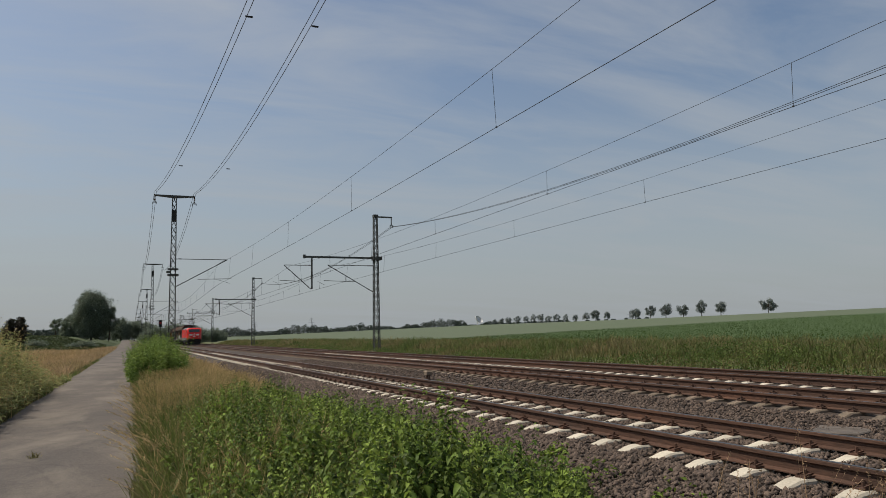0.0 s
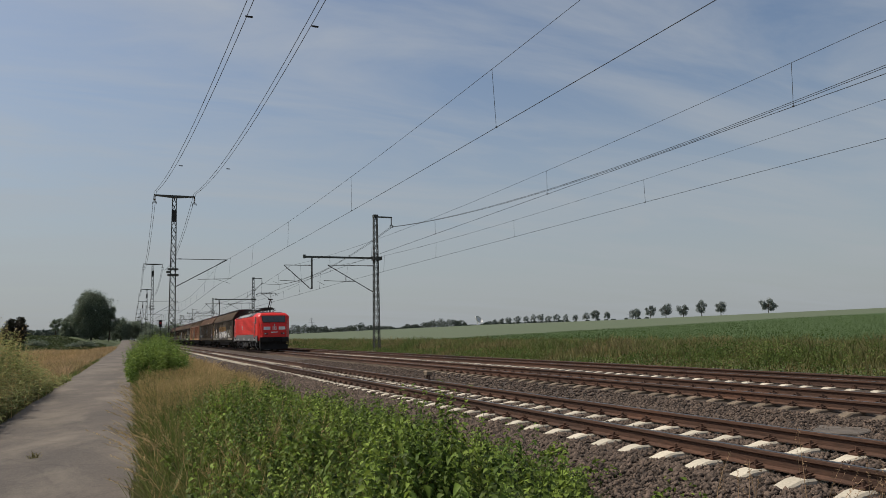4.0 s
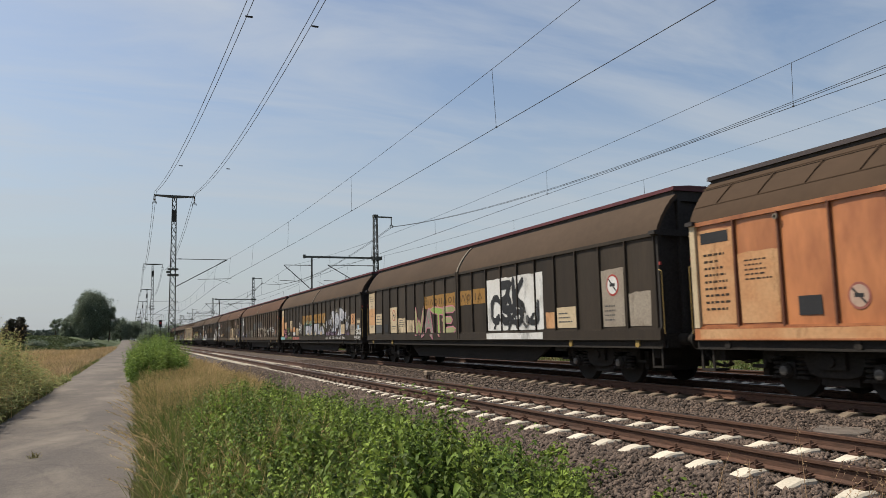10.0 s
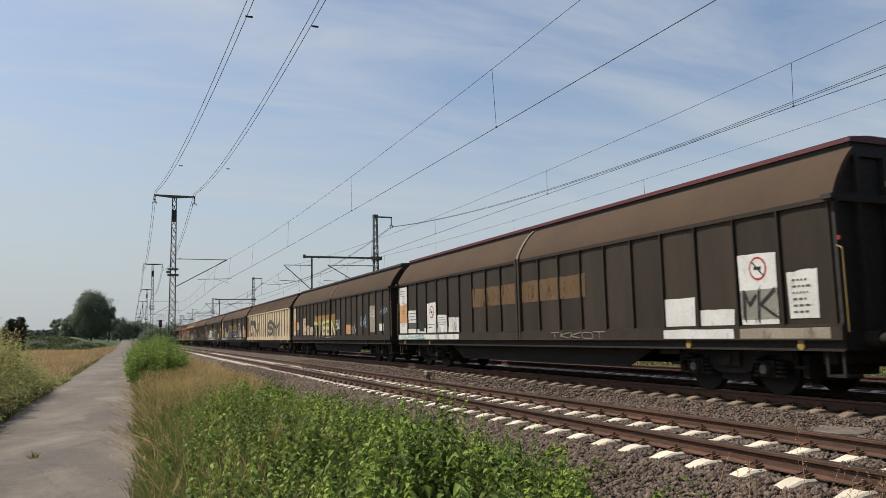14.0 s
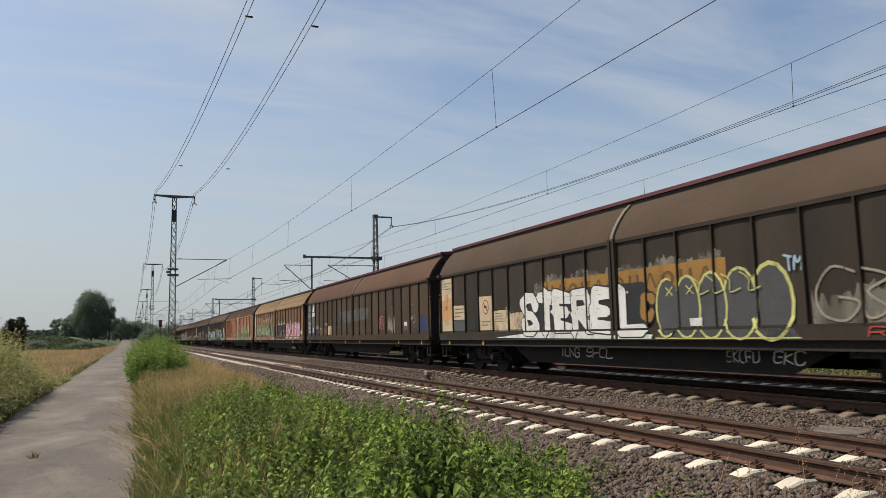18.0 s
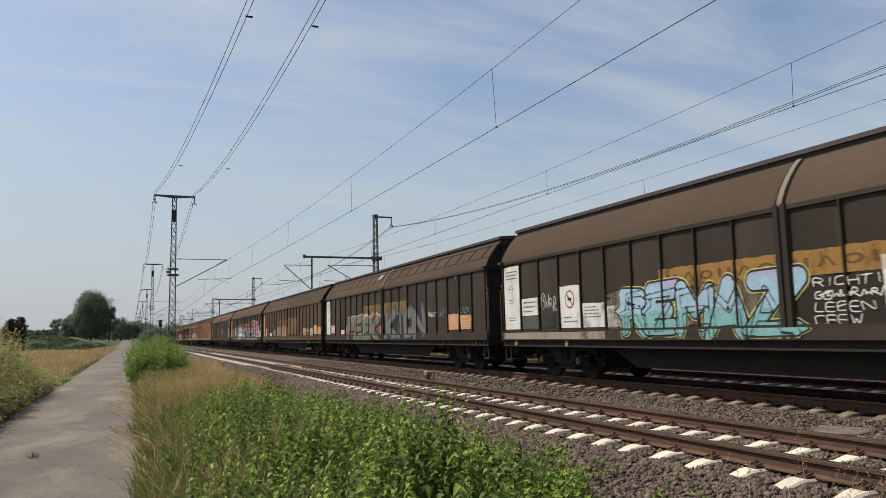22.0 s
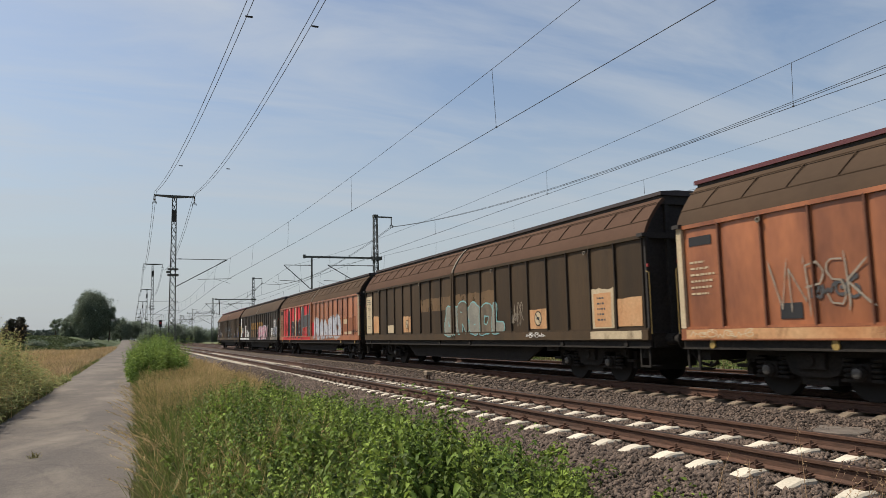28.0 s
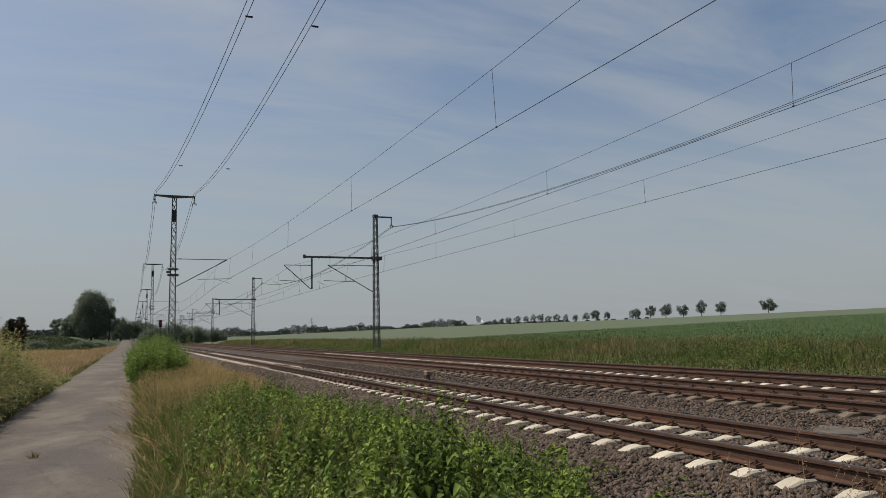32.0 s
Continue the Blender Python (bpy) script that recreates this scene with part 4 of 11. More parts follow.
def add_bogie(parent, y, r=0.46, base=0.9, frame_mesh=None):
    b = part("bogie", frame_mesh or shared("bogie", W_UNDER, lambda: g_bogie_frame(1)), None, parent)
    b.location = (0, y, 0)
    for yy in (-base, base):
        for s in (-1, 1):
            w = part("wheel", shared("wheel_%d" % int(r * 100), W_WHEEL, lambda: g_wheel(r), True), None, b)
            w.matrix_local = pose(s * 0.76, yy, r, 0, 0, 0 if s < 0 else 180)
            a = part("axle_box", shared("axle_box", W_UNDER, g_axlebox), None, b)
            a.matrix_local = pose(s * 1.0, yy, r + 0.02, 0, 0, 0 if s < 0 else 180)
    part("brake_gear", shared("brake_gear_%d" % int(r * 100), W_UNDER, lambda: Geo().box(-0.62, 0.62, -base - 0.62, -base - 0.5, 0.28, 0.62).box(-0.62, 0.62, base + 0.5, base + 0.62, 0.28, 0.62).box(-0.95, 0.95, -0.36, 0.36, 0.24, 0.66).box(-0.1, 0.1, -base, base, 0.3, 0.7)), None, b)
    for yy in (-base - 0.67, base + 0.67):
        part("brake_beam", shared("brake_beam", W_UNDER, lambda: Geo().box(-0.9, 0.9, -0.07, 0.07, 0.35, 0.75)), None, b).location = (0, yy, 0)
    part("top_plate", shared("top_plate_%d" % int(r * 100), W_UNDER, lambda: Geo().box(-1.1, 1.1, -base - 0.9, base + 0.9, 0.92, 0.975)), None, b)
    for yy in (-base, base):
        c = part("axle_cover", shared("axle_cover", W_COVER, lambda: Geo().turned([(0.085, 0), (0.085, -0.02), (0.05, -0.03)], (0, 0, 0), "x", 12)), None, b)
        c.location = (-1.2, yy, r + 0.02)
    return b


def g_buffer(end):
    s = end
    return Geo().turned([(0.13, 0), (0.13, s * 0.26), (0.1, s * 0.27), (0.1, s * 0.5), (0.23, s * 0.52), (0.23, s * 0.55), (0.18, s * 0.57)], (0, 0, 0), "y", 16)


def g_panel():
    """A pressed wall panel, slightly bowed out."""
    g, nx, ny = Geo(), 6, 5
    v = []
    for j in range(ny + 1):
        for i in range(nx + 1):
            a, b = i / nx * 2 - 1, j / ny * 2 - 1
            v.append((-0.018 + 0.022 * (0.75 * a * a * a * a + 0.25 * b * b * b * b), a * (PANEL / 2 - 0.03), b * 1.005))
    f = [(j * (nx + 1) + i, j * (nx + 1) + i + 1, (j + 1) * (nx + 1) + i + 1, (j + 1) * (nx + 1) + i) for j in range(ny) for i in range(nx)]
    return g.add(v, f)


def wall_z(z):
    """Height on the wall: panels reach from 1.26 to 3.3, the sill board under them from 1.03 to 1.245."""
    return 3.3 - (3.3 - z) * 1.091 if z >= 1.425 else 1.03 + (z - 1.17) * 0.86


LETTERS = dict(A="002640 1232", B="0006364534033442413000", C="4536160501103041", D="00062644422000", E="46060040 0333", F="460600 0333", G="453616050110304143 4323",
               H="0006 4046 0343", I="2026", J="4641301001", K="0006 460340", L="060040", M="0006234640", N="00064046", O="16364541301001051636", P="00063645443303",
               Q="16364541301001051636 2240", R="00063645443303 2340", S="453616050413334241301001", T="0646 2620", U="060110304146", V="062046", W="0610233046", X="0640 0046", Y="062346 2320", Z="06460040")


def rounded(pts, k=5):
    """A smooth line through the points."""
    if len(pts) < 3:
        return pts
    p = [pts[0]] + list(pts) + [pts[-1]]
    out = []
    for a, b, c, d in zip(p, p[1:], p[2:], p[3:]):
        for i in range(k):
            t = i / k
            out.append(tuple(0.5 * (2 * b[j] + (c[j] - a[j]) * t + (2 * a[j] - 5 * b[j] + 4 * c[j] - d[j]) * t * t + (3 * b[j] - a[j] - 3 * c[j] + d[j]) * t ** 3) for j in (0, 1)))
    return out + [pts[-1]]


def field_polys(F, x0, z0, c):
    """Polygons that cover where a field on a square grid is above zero."""
    P = F > 0
    full = P[:-1, :-1] & P[1:, :-1] & P[:-1, 1:] & P[1:, 1:]
    some = (P[:-1, :-1] | P[1:, :-1] | P[:-1, 1:] | P[1:, 1:]) & ~full
    polys = []
    for j in np.flatnonzero(full.any(1)):
        e = np.flatnonzero(np.diff(np.concatenate([[0], full[j].astype(int), [0]])))
        polys += [[(a, j), (b, j), (b, j + 1), (a, j + 1)] for a, b in zip(e[::2], e[1::2])]
    for j, i in zip(*np.nonzero(some)):
        q = [(i, j), (i + 1, j), (i + 1, j + 1), (i, j + 1)]
        poly = []
        for k in range(4):
            p, n = q[k], q[(k + 1) % 4]
            a, b = F[p[1], p[0]], F[n[1], n[0]]
            if a > 0:
                poly.append(p)
            if (a > 0) != (b > 0):
                t = a / (a - b)
                poly.append((p[0] + (n[0] - p[0]) * t, p[1] + (n[1] - p[1]) * t))
        if len(poly) > 2:
            polys.append(poly)
    return [[(x0 + float(a) * c, z0 + float(b) * c) for a, b in p] for p in polys]


def on_girder(z):
    return -1.125, z


def on_roof(z):
    """A point on the curved upper wall, z metres up from its eaves."""
    o = roof_outline()
    for (a, b), (c, d) in zip(o, o[1:]):
        ln = math.hypot(c - a, d - b)
        if z <= ln:
            return a + (c - a) * z / ln - 0.01, b + (d - b) * z / ln + 0.01
        z -= ln
    return o[-1]


def thin_spray(name, color):
    """Overspray that lets the wall show through in upright streaks."""
    m = surface(name, color, 0.8, vary=0.08, scale=2, fine=20, bump=0.0)
    n, l = m.node_tree.nodes, m.node_tree.links
    tc, mp, noi, mr = n.new("ShaderNodeTexCoord"), n.new("ShaderNodeMapping"), n.new("ShaderNodeTexNoise"), n.new("ShaderNodeMapRange")
    mp.inputs["Scale"].default_value = (1, 1.6, 0.45)
    noi.inputs["Scale"].default_value, noi.inputs["Detail"].default_value = 1.6, 5
    l.new(tc.outputs["Object"], mp.inputs[0])
    l.new(mp.outputs[0], noi.inputs["Vector"])
    mr.inputs["From Min"].default_value, mr.inputs["From Max"].default_value = 0.32, 0.68
    mr.inputs["To Min"].default_value, mr.inputs["To Max"].default_value = 0.12, 0.72
    l.new(noi.outputs["Fac"], mr.inputs["Value"])
    tr, ms = n.new("ShaderNodeBsdfTransparent"), n.new("ShaderNodeMixShader")
    l.new(mr.outputs[0], ms.inputs[0])
    l.new(tr.outputs[0], ms.inputs[1])
    l.new(n["Principled BSDF"].outputs[0], ms.inputs[2])
    l.new(ms.outputs[0], n["Material Output"].inputs[0])
    return m


H_GREY = thin_spray("grey_overspray", (0.3, 0.27, 0.22))
H_OLIVE = thin_spray("olive_overspray", (0.36, 0.36, 0.2))
H_LILAC = thin_spray("lilac_overspray", (0.26, 0.18, 0.27))
H_TEAL = thin_spray("teal_overspray", (0.2, 0.42, 0.34))
H_CREAM = thin_spray("cream_overspray", (0.44, 0.35, 0.25))
H_TAN = thin_spray("tan_overspray", (0.34, 0.22, 0.12))


class Marker:
    """Flat paint on the wall panels of one wagon."""

    def __init__(self, wagon, seed):
        self.w, self.r, self.plane = wagon, random.Random(seed), None

    def put(self, name, polys, material, lift, label="", fresh=False, ledge=True):
        g = Geo()
        for p in polys:
            if ledge and max(z for u, z in p) > 1.6:      # paint on the panels ends at the sill
                p = [(u, max(z, 1.436)) for u, z in p]
            if self.plane:
                pts = [(x - 0.01, panel_y(u), zz) for (x, zz), u in zip((self.plane(z - 3) for u, z in p), (u for u, z in p))]
            else:
                pts = [(SIDE - lift - 0.06 * (z < 1.43), panel_y(u), wall_z(z)) for u, z in p]
            area = sum(a[1] * b[2] - b[1] * a[2] for a, b in zip(pts, pts[1:] + pts[:1]))
            if area > 0:
                pts = pts[::-1]
            n = len(pts)
            g.add(pts, [tuple(range(n))])
        me = bpy.data.meshes.new(name)
        me.from_pydata(g.v, [], g.f)
        me.materials.append(material if fresh or name in ("placard_holder", "latch_box", "plate") else worn(material))
        return part(name, me, None, self.w, label)

    def patch(self, u0, u1, z0, z1, material, ragged=0.05, lift=0.004, label=""):
        """A painted field, panel by panel, with an uneven upper edge."""
        k = max(4, int((u1 - u0) * 5))
        k, ph = k * 2, self.r.uniform(0, 6.3)
        top = [(u0 + (u1 - u0) * i / k, z1 + 0.5 * min(ragged, 0.2) * (0.3 * math.sin(i * 0.55 + ph) + 0.2 * math.sin(i * 1.4 + 2 * ph) + self.r.uniform(-0.3, 0.3))) for i in range(k + 1)]
        polys = [[(u0 + 0.02, z0), (u1 - 0.02, z0)] + top[::-1]]
        return self.put("paint_patch", polys, material, lift, label)

    def sill(self, u0, u1, material):
        """Paint that runs on over the sill board."""
        return self.put("sill_paint", [[(u0, 1.19), (u1, 1.19), (u1, 1.41), (u0 + (u1 - u0) * 0.66, 1.4), (u0 + (u1 - u0) * 0.33, 1.415), (u0, 1.4)]], material, 0.004)

    def bars(self, u0, u1, z0, z1, rows, material, lift=0.008):
        """Unreadable lines of lettering as plain bars."""
        polys, h = [], (z1 - z0) / rows
        for k in range(rows):
            z = z1 - (k + 1) * h
            u = u0
            end = u0 + (u1 - u0) * self.r.uniform(0.55, 1.0)
            while u < end:
                e = min(end, u + self.r.uniform(0.06, 0.2) * max(0.5, (u1 - u0)))
                polys.append([(u, z + h * 0.35), (e, z + h * 0.35), (e, z + h * 0.68), (u, z + h * 0.68)])
                u = e + 0.03
        return tagged(self.put("lettering", polys, material, lift), kind="stuff")

    def disc(self, u, z, r, material, ring=None, lift=0.008):
        """A round warning sign with a ring and a slanting bar."""
        def circle(rr):
            return [(u + rr / PANEL * math.cos(a * math.pi / 9), z + rr * math.sin(a * math.pi / 9)) for a in range(18)]
        if ring:
            self.put("sign_ring", [circle(r)], ring, lift)
            self.put("sign_face", [circle(r * 0.82)], material, lift + 0.003)
            self.put("sign_bar", [[(u - 0.6 * r, z + 0.5 * r), (u - 0.5 * r, z + 0.62 * r), (u + 0.6 * r, z - 0.5 * r), (u + 0.5 * r, z - 0.62 * r)], [(u - 0.4 * r, z - 0.12 * r), (u + 0.4 * r, z - 0.12 * r), (u + 0.4 * r, z + 0.16 * r), (u - 0.4 * r, z + 0.16 * r)]], W_BLACK, lift + 0.006)
        else:
            self.put("sign_face", [circle(r)], material, lift)

    def blobs(self, u0, u1, z0, z1, fill, line=None, letters=5, fat=1.0, lift=0.010, shine=None):
        """Bubble-shaped spray piece: fat rounded forms with an outline and dark counters."""
        r, outer, inner, holes, gl = self.r, [], [], [], []
        w = (u1 - u0) / letters
        for k in range(letters):
            cu, cz = u0 + (k + 0.5) * w + r.uniform(-0.08, 0.08) * w, (z0 + z1) / 2 + r.uniform(-0.06, 0.06) * (z1 - z0)
            n, ph = 18, r.uniform(0, 6.3)
            lob = r.choice((2, 3, 4))
            slant = r.uniform(-0.15, 0.25)
            ring = []
            for i in range(n):
                a = 2 * math.pi * i / n
                sq = 1.0 / max(abs(math.cos(a)), abs(math.sin(a))) ** 0.72
                q = sq * (1 + 0.14 * math.sin(lob * a + ph) + r.uniform(-0.06, 0.06))
                ring.append((0.5 * math.cos(a) * q, 0.5 * math.sin(a) * q))
            hgt = (z1 - z0) * r.uniform(0.82, 1.0)
            inner.append([(cu + (x + slant * y) * w * 1.0 * fat, cz + y * hgt) for x, y in ring])
            outer.append([(cu + (x + slant * y) * (w * 1.0 * fat + 0.14), cz + y * (hgt + 0.13)) for x, y in ring])
            for d in r.sample([(-0.12, 0.2), (0.14, -0.16), (0.0, 0.0), (0.12, 0.22)], 2):
                hx, hz = cu + d[0] * w, cz + d[1] * hgt
                t = r.uniform(0, 3.1)
                hw, hh = w * 0.07, hgt * r.uniform(0.08, 0.17)
                holes.append([(hx + hw * math.cos(b + t), hz + hh * math.sin(b)) for b in (0, 0.9, 1.8, 2.7, 3.6, 4.5, 5.4)])
            gl.append([(cu - 0.3 * w, cz + 0.3 * hgt), (cu + 0.05 * w, cz + 0.36 * hgt), (cu + 0.05 * w, cz + 0.31 * hgt), (cu - 0.27 * w, cz + 0.24 * hgt)])
        if line:
            for o in outer:
                self.put("spray_outline", [o], line, lift)
        for k in range(letters):
            self.put("spray_fill", [inner[k]], fill[k % len(fill)] if isinstance(fill, (list, tuple)) else fill, lift + 0.003 + 0.001 * (k % 2), "", bool(line))
        if line:
            tagged(self.put("spray_line", holes, line, lift + 0.008), kind="stuff")
        if shine:
            self.put("spray_shine", gl, shine, lift + 0.008)

    def scrawl(self, u0, u1, z0, z1, material, turns=6, thick=0.05, lift=0.012):
        """A quick looping tag drawn in one line."""
        r, w = self.r, (u1 - u0) / turns
        pts = []
        for k in range(turns):
            x = u0 + k * w
            lo, hi = z0 + r.uniform(0, 0.25) * (z1 - z0), z1 - r.uniform(0, 0.35) * (z1 - z0)
            form = r.randrange(4)
            if form == 0:
                stroke = [(0.1, hi), (0.2, lo), (0.5, (lo + hi) / 2), (0.75, lo), (0.95, hi)]
            elif form == 1:
                stroke = [(0.8, hi), (0.35, hi), (0.12, (lo + hi) / 2), (0.3, lo), (0.8, lo), (0.85, (lo + hi) / 2), (0.5, (lo + hi) / 2)]
            elif form == 2:
                stroke = [(0.15, lo), (0.25, hi), (0.7, hi * 0.9 + lo * 0.1), (0.65, (lo + hi) / 2), (0.25, (lo + hi) / 2), (0.9, lo)]
            else:
                stroke = [(0.1, lo), (0.45, hi), (0.6, lo + 0.1 * (hi - lo)), (0.7, (lo + hi) / 2), (1.1, (lo + hi) / 2 + r.uniform(-0.3, 0.3) * (hi - lo))]
            pts += [(x + a * w * 1.1 + r.uniform(-0.05, 0.05) * w, b + r.uniform(-0.05, 0.05) * (hi - lo)) for a, b in stroke]
        polys, pts, thick = [], rounded(pts, 3), thick * 0.72
        for (a, b), (c, d) in zip(pts, pts[1:]):
            ln = math.hypot(c - a, d - b) + 1e-6
            nx, nz = -(d - b) / ln * thick / 2, (c - a) / ln * thick / 2
            polys.append([(a + nx, b + nz), (c + nx, d + nz), (c - nx, d - nz), (a - nx, b - nz)])
        tagged(self.put("spray_tag", polys, material, lift), kind="stuff")

    def spray(self, text, u0, u1, z0, z1, fill, line=None, halo=None, style="bubble", fat=0.2, edge=0.035, glow=0.07, bands=False, lift=0.010, cell=0.025, over=1.0):
        """Freehand spray letters: strokes of a round brush, letter over letter, with outline and halo. Without a fill only the outline is drawn."""
        r, n = self.r, len(text)
        s0, s1 = u0 * PANEL, u1 * PANEL
        w, hgt = (s1 - s0) / n, z1 - z0
        rad = fat * (0.78 if style == "wild" else 1.0) * min(w, 0.85 * hgt)
        pad = rad + edge + (glow if halo else 0) + 2 * cell + (0.3 * w if style == "wild" else 0)
        xs, zs = np.arange(s0 - pad, s1 + pad, cell), np.arange(max(1.17, z0 - pad), z1 + pad, cell)
        X, Z = np.meshgrid(xs, zs)
        dists = []
        for k, ch in enumerate(text):
            D = np.full(X.shape, 9.0)
            dists.append(D)
            if ch not in LETTERS:
                continue
            slant, dz, sc, tw = r.uniform(-0.12, 0.2), r.uniform(-0.05, 0.05) * hgt, r.uniform(0.9, 1.08), r.uniform(-0.1, 0.1)
            cx, cz, hw, hh = s0 + (k + 0.5) * w, (z0 + z1) / 2 + dz, w * 0.46 * over - rad * 0.7, hgt / 2 * sc - rad
            for stroke in LETTERS[ch].split():
                pts = []
                for i in range(0, len(stroke), 2):
                    gx, gz = int(stroke[i]) / 2 - 1 + r.uniform(-0.14, 0.14), int(stroke[i + 1]) / 3 - 1 + r.uniform(-0.08, 0.08)
                    pts.append((cx + (gx + slant * gz) * hw - tw * gz * gz * hw, cz + (gz + tw * gx) * hh))
                ends = [1.0] * len(pts)
                if style == "wild":
                    a, b = pts[0], pts[-1]
                    pts = [(a[0] + (a[0] - pts[1][0]) * 0.25 + r.uniform(-0.12, 0.12) * w, a[1] + (a[1] - pts[1][1]) * 0.25)] + pts + [(b[0] + (b[0] - pts[-2][0]) * 0.3 + r.uniform(-0.15, 0.15) * w, b[1] + (b[1] - pts[-2][1]) * 0.3)]
                    ends = [0.15] + [r.uniform(0.75, 1.35) for _ in pts[2:]] + [0.1]
                elif style in ("bubble", "tag"):
                    pts = rounded(pts)
                    ends = [1.0 + (0.18 * math.sin(i * 0.7 + k) if style == "bubble" else 0) for i in range(len(pts))]
                for (a, b), (ra, rb) in zip(zip(pts, pts[1:]), zip(ends, ends[1:])):
                    dx, dz_ = b[0] - a[0], b[1] - a[1]
                    t = np.clip(((X - a[0]) * dx + (Z - a[1]) * dz_) / (dx * dx + dz_ * dz_ + 1e-9), 0, 1)
                    np.minimum(D, np.hypot(X - a[0] - t * dx, Z - a[1] - t * dz_) + rad * (1 - ra - (rb - ra) * t), out=D)
        dmin = np.minimum.reduce(dists)
        top = np.full(X.shape, -1)
        for k, D in enumerate(dists):
            top[D < rad + edge] = k
        dtop = np.where(top < 0, 9.0, np.take_along_axis(np.stack(dists), np.maximum(top, 0)[None], 0)[0])
        layers = []
        if halo:
            rough = np.array([[0.6 + 0.5 * noise.noise((x * 3, z * 3, 1.7)) for x in xs[::4]] for z in zs[::4]]).repeat(4, 0).repeat(4, 1)[:X.shape[0], :X.shape[1]]
            layers.append((rad + edge + glow * rough - dmin, halo, 0.0, False))
        if fill is None:
            layers.append((edge / 2 - np.abs(dtop - rad - edge / 2), line, 0.004, False))
        else:
            if line:
                layers.append((rad + edge - dmin, line, 0.003, True))
            g = rad - dtop
            fills = fill if isinstance(fill, (list, tuple)) else [fill]
            for i, m in enumerate(fills):
                if bands:
                    lo, hi = z0 - pad + (hgt + 2 * pad) * i / len(fills), z0 - pad + (hgt + 2 * pad) * (i + 1) / len(fills)
                    wz = Z + 0.04 * np.sin(X * 7)
                    layers.append((np.minimum(g, np.minimum(wz - lo, hi - wz)), m, 0.007 + 0.0006 * i, True))
                else:
                    layers.append((np.where(top % len(fills) == i, g, -0.5 * cell), m, 0.007, bool(line)))
        for F, m, up, fresh in layers:
            for lo, hi in ((1.44, 9.0), (1.0, 1.415)):
                polys = field_polys(np.minimum(F, np.minimum(Z - lo, hi - Z)), s0 - pad, zs[0], cell)
                if polys:
                    polys = [[(a / PANEL, b) for a, b in p] for p in polys]
                    tagged(self.put("spray_letters", polys, m, lift + up, "", fresh, False), kind="stuff")

    def word(self, text, u0, u1, z0, z1, fill, line=None, fat=0.05, edge=0.06, lean=0.0, lift=0.012):
        """Short sprayed words: thin handwriting, or block letters where there is an outline."""
        if line:
            self.spray(text, u0, u1, z0, z1, fill, line, None, "block", 0.15, 0.035, lift=lift)
        else:
            self.spray(text, u0, u1, z0, z1, fill, None, None, "tag", 0.075, 0.0, lift=lift, cell=0.014)

    def stroke(self, pts, material, thick=0.04, lift=0.016, closed=False, smooth=True, name="spray_line"):
        """One line of the spray can through a few points."""
        pts = list(pts) + ([pts[0]] if closed else [])
        pts = [(a * PANEL, b) for a, b in pts]
        pts = rounded(pts) if smooth else pts
        polys = []
        for (a, b), (c, d) in zip(pts, pts[1:]):
            ln = math.hypot(c - a, d - b) + 1e-6
            tx, tz = (c - a) / ln * thick * 0.25, (d - b) / ln * thick * 0.25
            nx, nz = -tz * 2, tx * 2
            polys.append([((x) / PANEL, z) for x, z in ((a - tx + nx, b - tz + nz), (c + tx + nx, d + tz + nz), (c + tx - nx, d + tz - nz), (a - tx - nx, b - tz - nz))])
        return tagged(self.put(name, polys, material, lift), kind="stuff")

    def form(self, pts, fill, line=None, edge=0.045, lift=0.012, smooth=False):
        """A filled shape of a larger piece with its outline."""
        ring = rounded(list(pts) + [pts[0]])[:-1] if smooth else list(pts)
        self.put("spray_fill", [ring], fill, lift, "", True)
        if line:
            self.stroke(pts, line, edge, lift + 0.003, True, smooth, "spray_outline")

    def ball(self, u, z, r, fill, line=None, edge=0.035, lift=0.012, squeeze=1.0, arc=(0, 360)):
        a0, a1 = math.radians(arc[0]), math.radians(arc[1])
        k = 16
        pts = [(u + r * squeeze / PANEL * math.cos(a0 + (a1 - a0) * i / k), z + r * math.sin(a0 + (a1 - a0) * i / k)) for i in range(k + (arc != (0, 360)))]
        self.form(pts, fill, line, edge, lift)

    def face(self, u, z, r, fill, lift=0.012):
        """A round sprayed dot-and-curve sign."""
        self.ball(u, z, r, fill, W_BLACK, 0.035, lift)
        for e in (-1, 1):
            self.stroke([(u + e * 0.3 * r, z + 0.5 * r), (u + e * 0.3 * r, z + 0.1 * r)], W_BLACK, 0.025, lift + 0.006)
        self.stroke([(u - 0.5 * r, z - 0.2 * r), (u, z - 0.6 * r), (u + 0.5 * r, z - 0.2 * r)], W_BLACK, 0.025, lift + 0.006)

    def haze(self, u0, u1, z0, z1, material, lift=0.0025):
        """Thin overspray and paint-over with a streaky upper edge."""
        k = max(8, int((u1 - u0) * 22))
        top = [(u0 + (u1 - u0) * i / k, z1 - (z1 - z0) * (0.16 + 0.1 * math.sin(i * 0.21) + 0.24 * self.r.random() ** 1.5)) for i in range(k + 1)]
        self.put("overspray", [[(u0, z0), (u1, z0)] + top[::-1]], material, lift, "", True)

    def elsewhere(self, where):
        """Go on drawing on another face: the girder below or the curved roof; give z plus 3."""
        self.plane = where



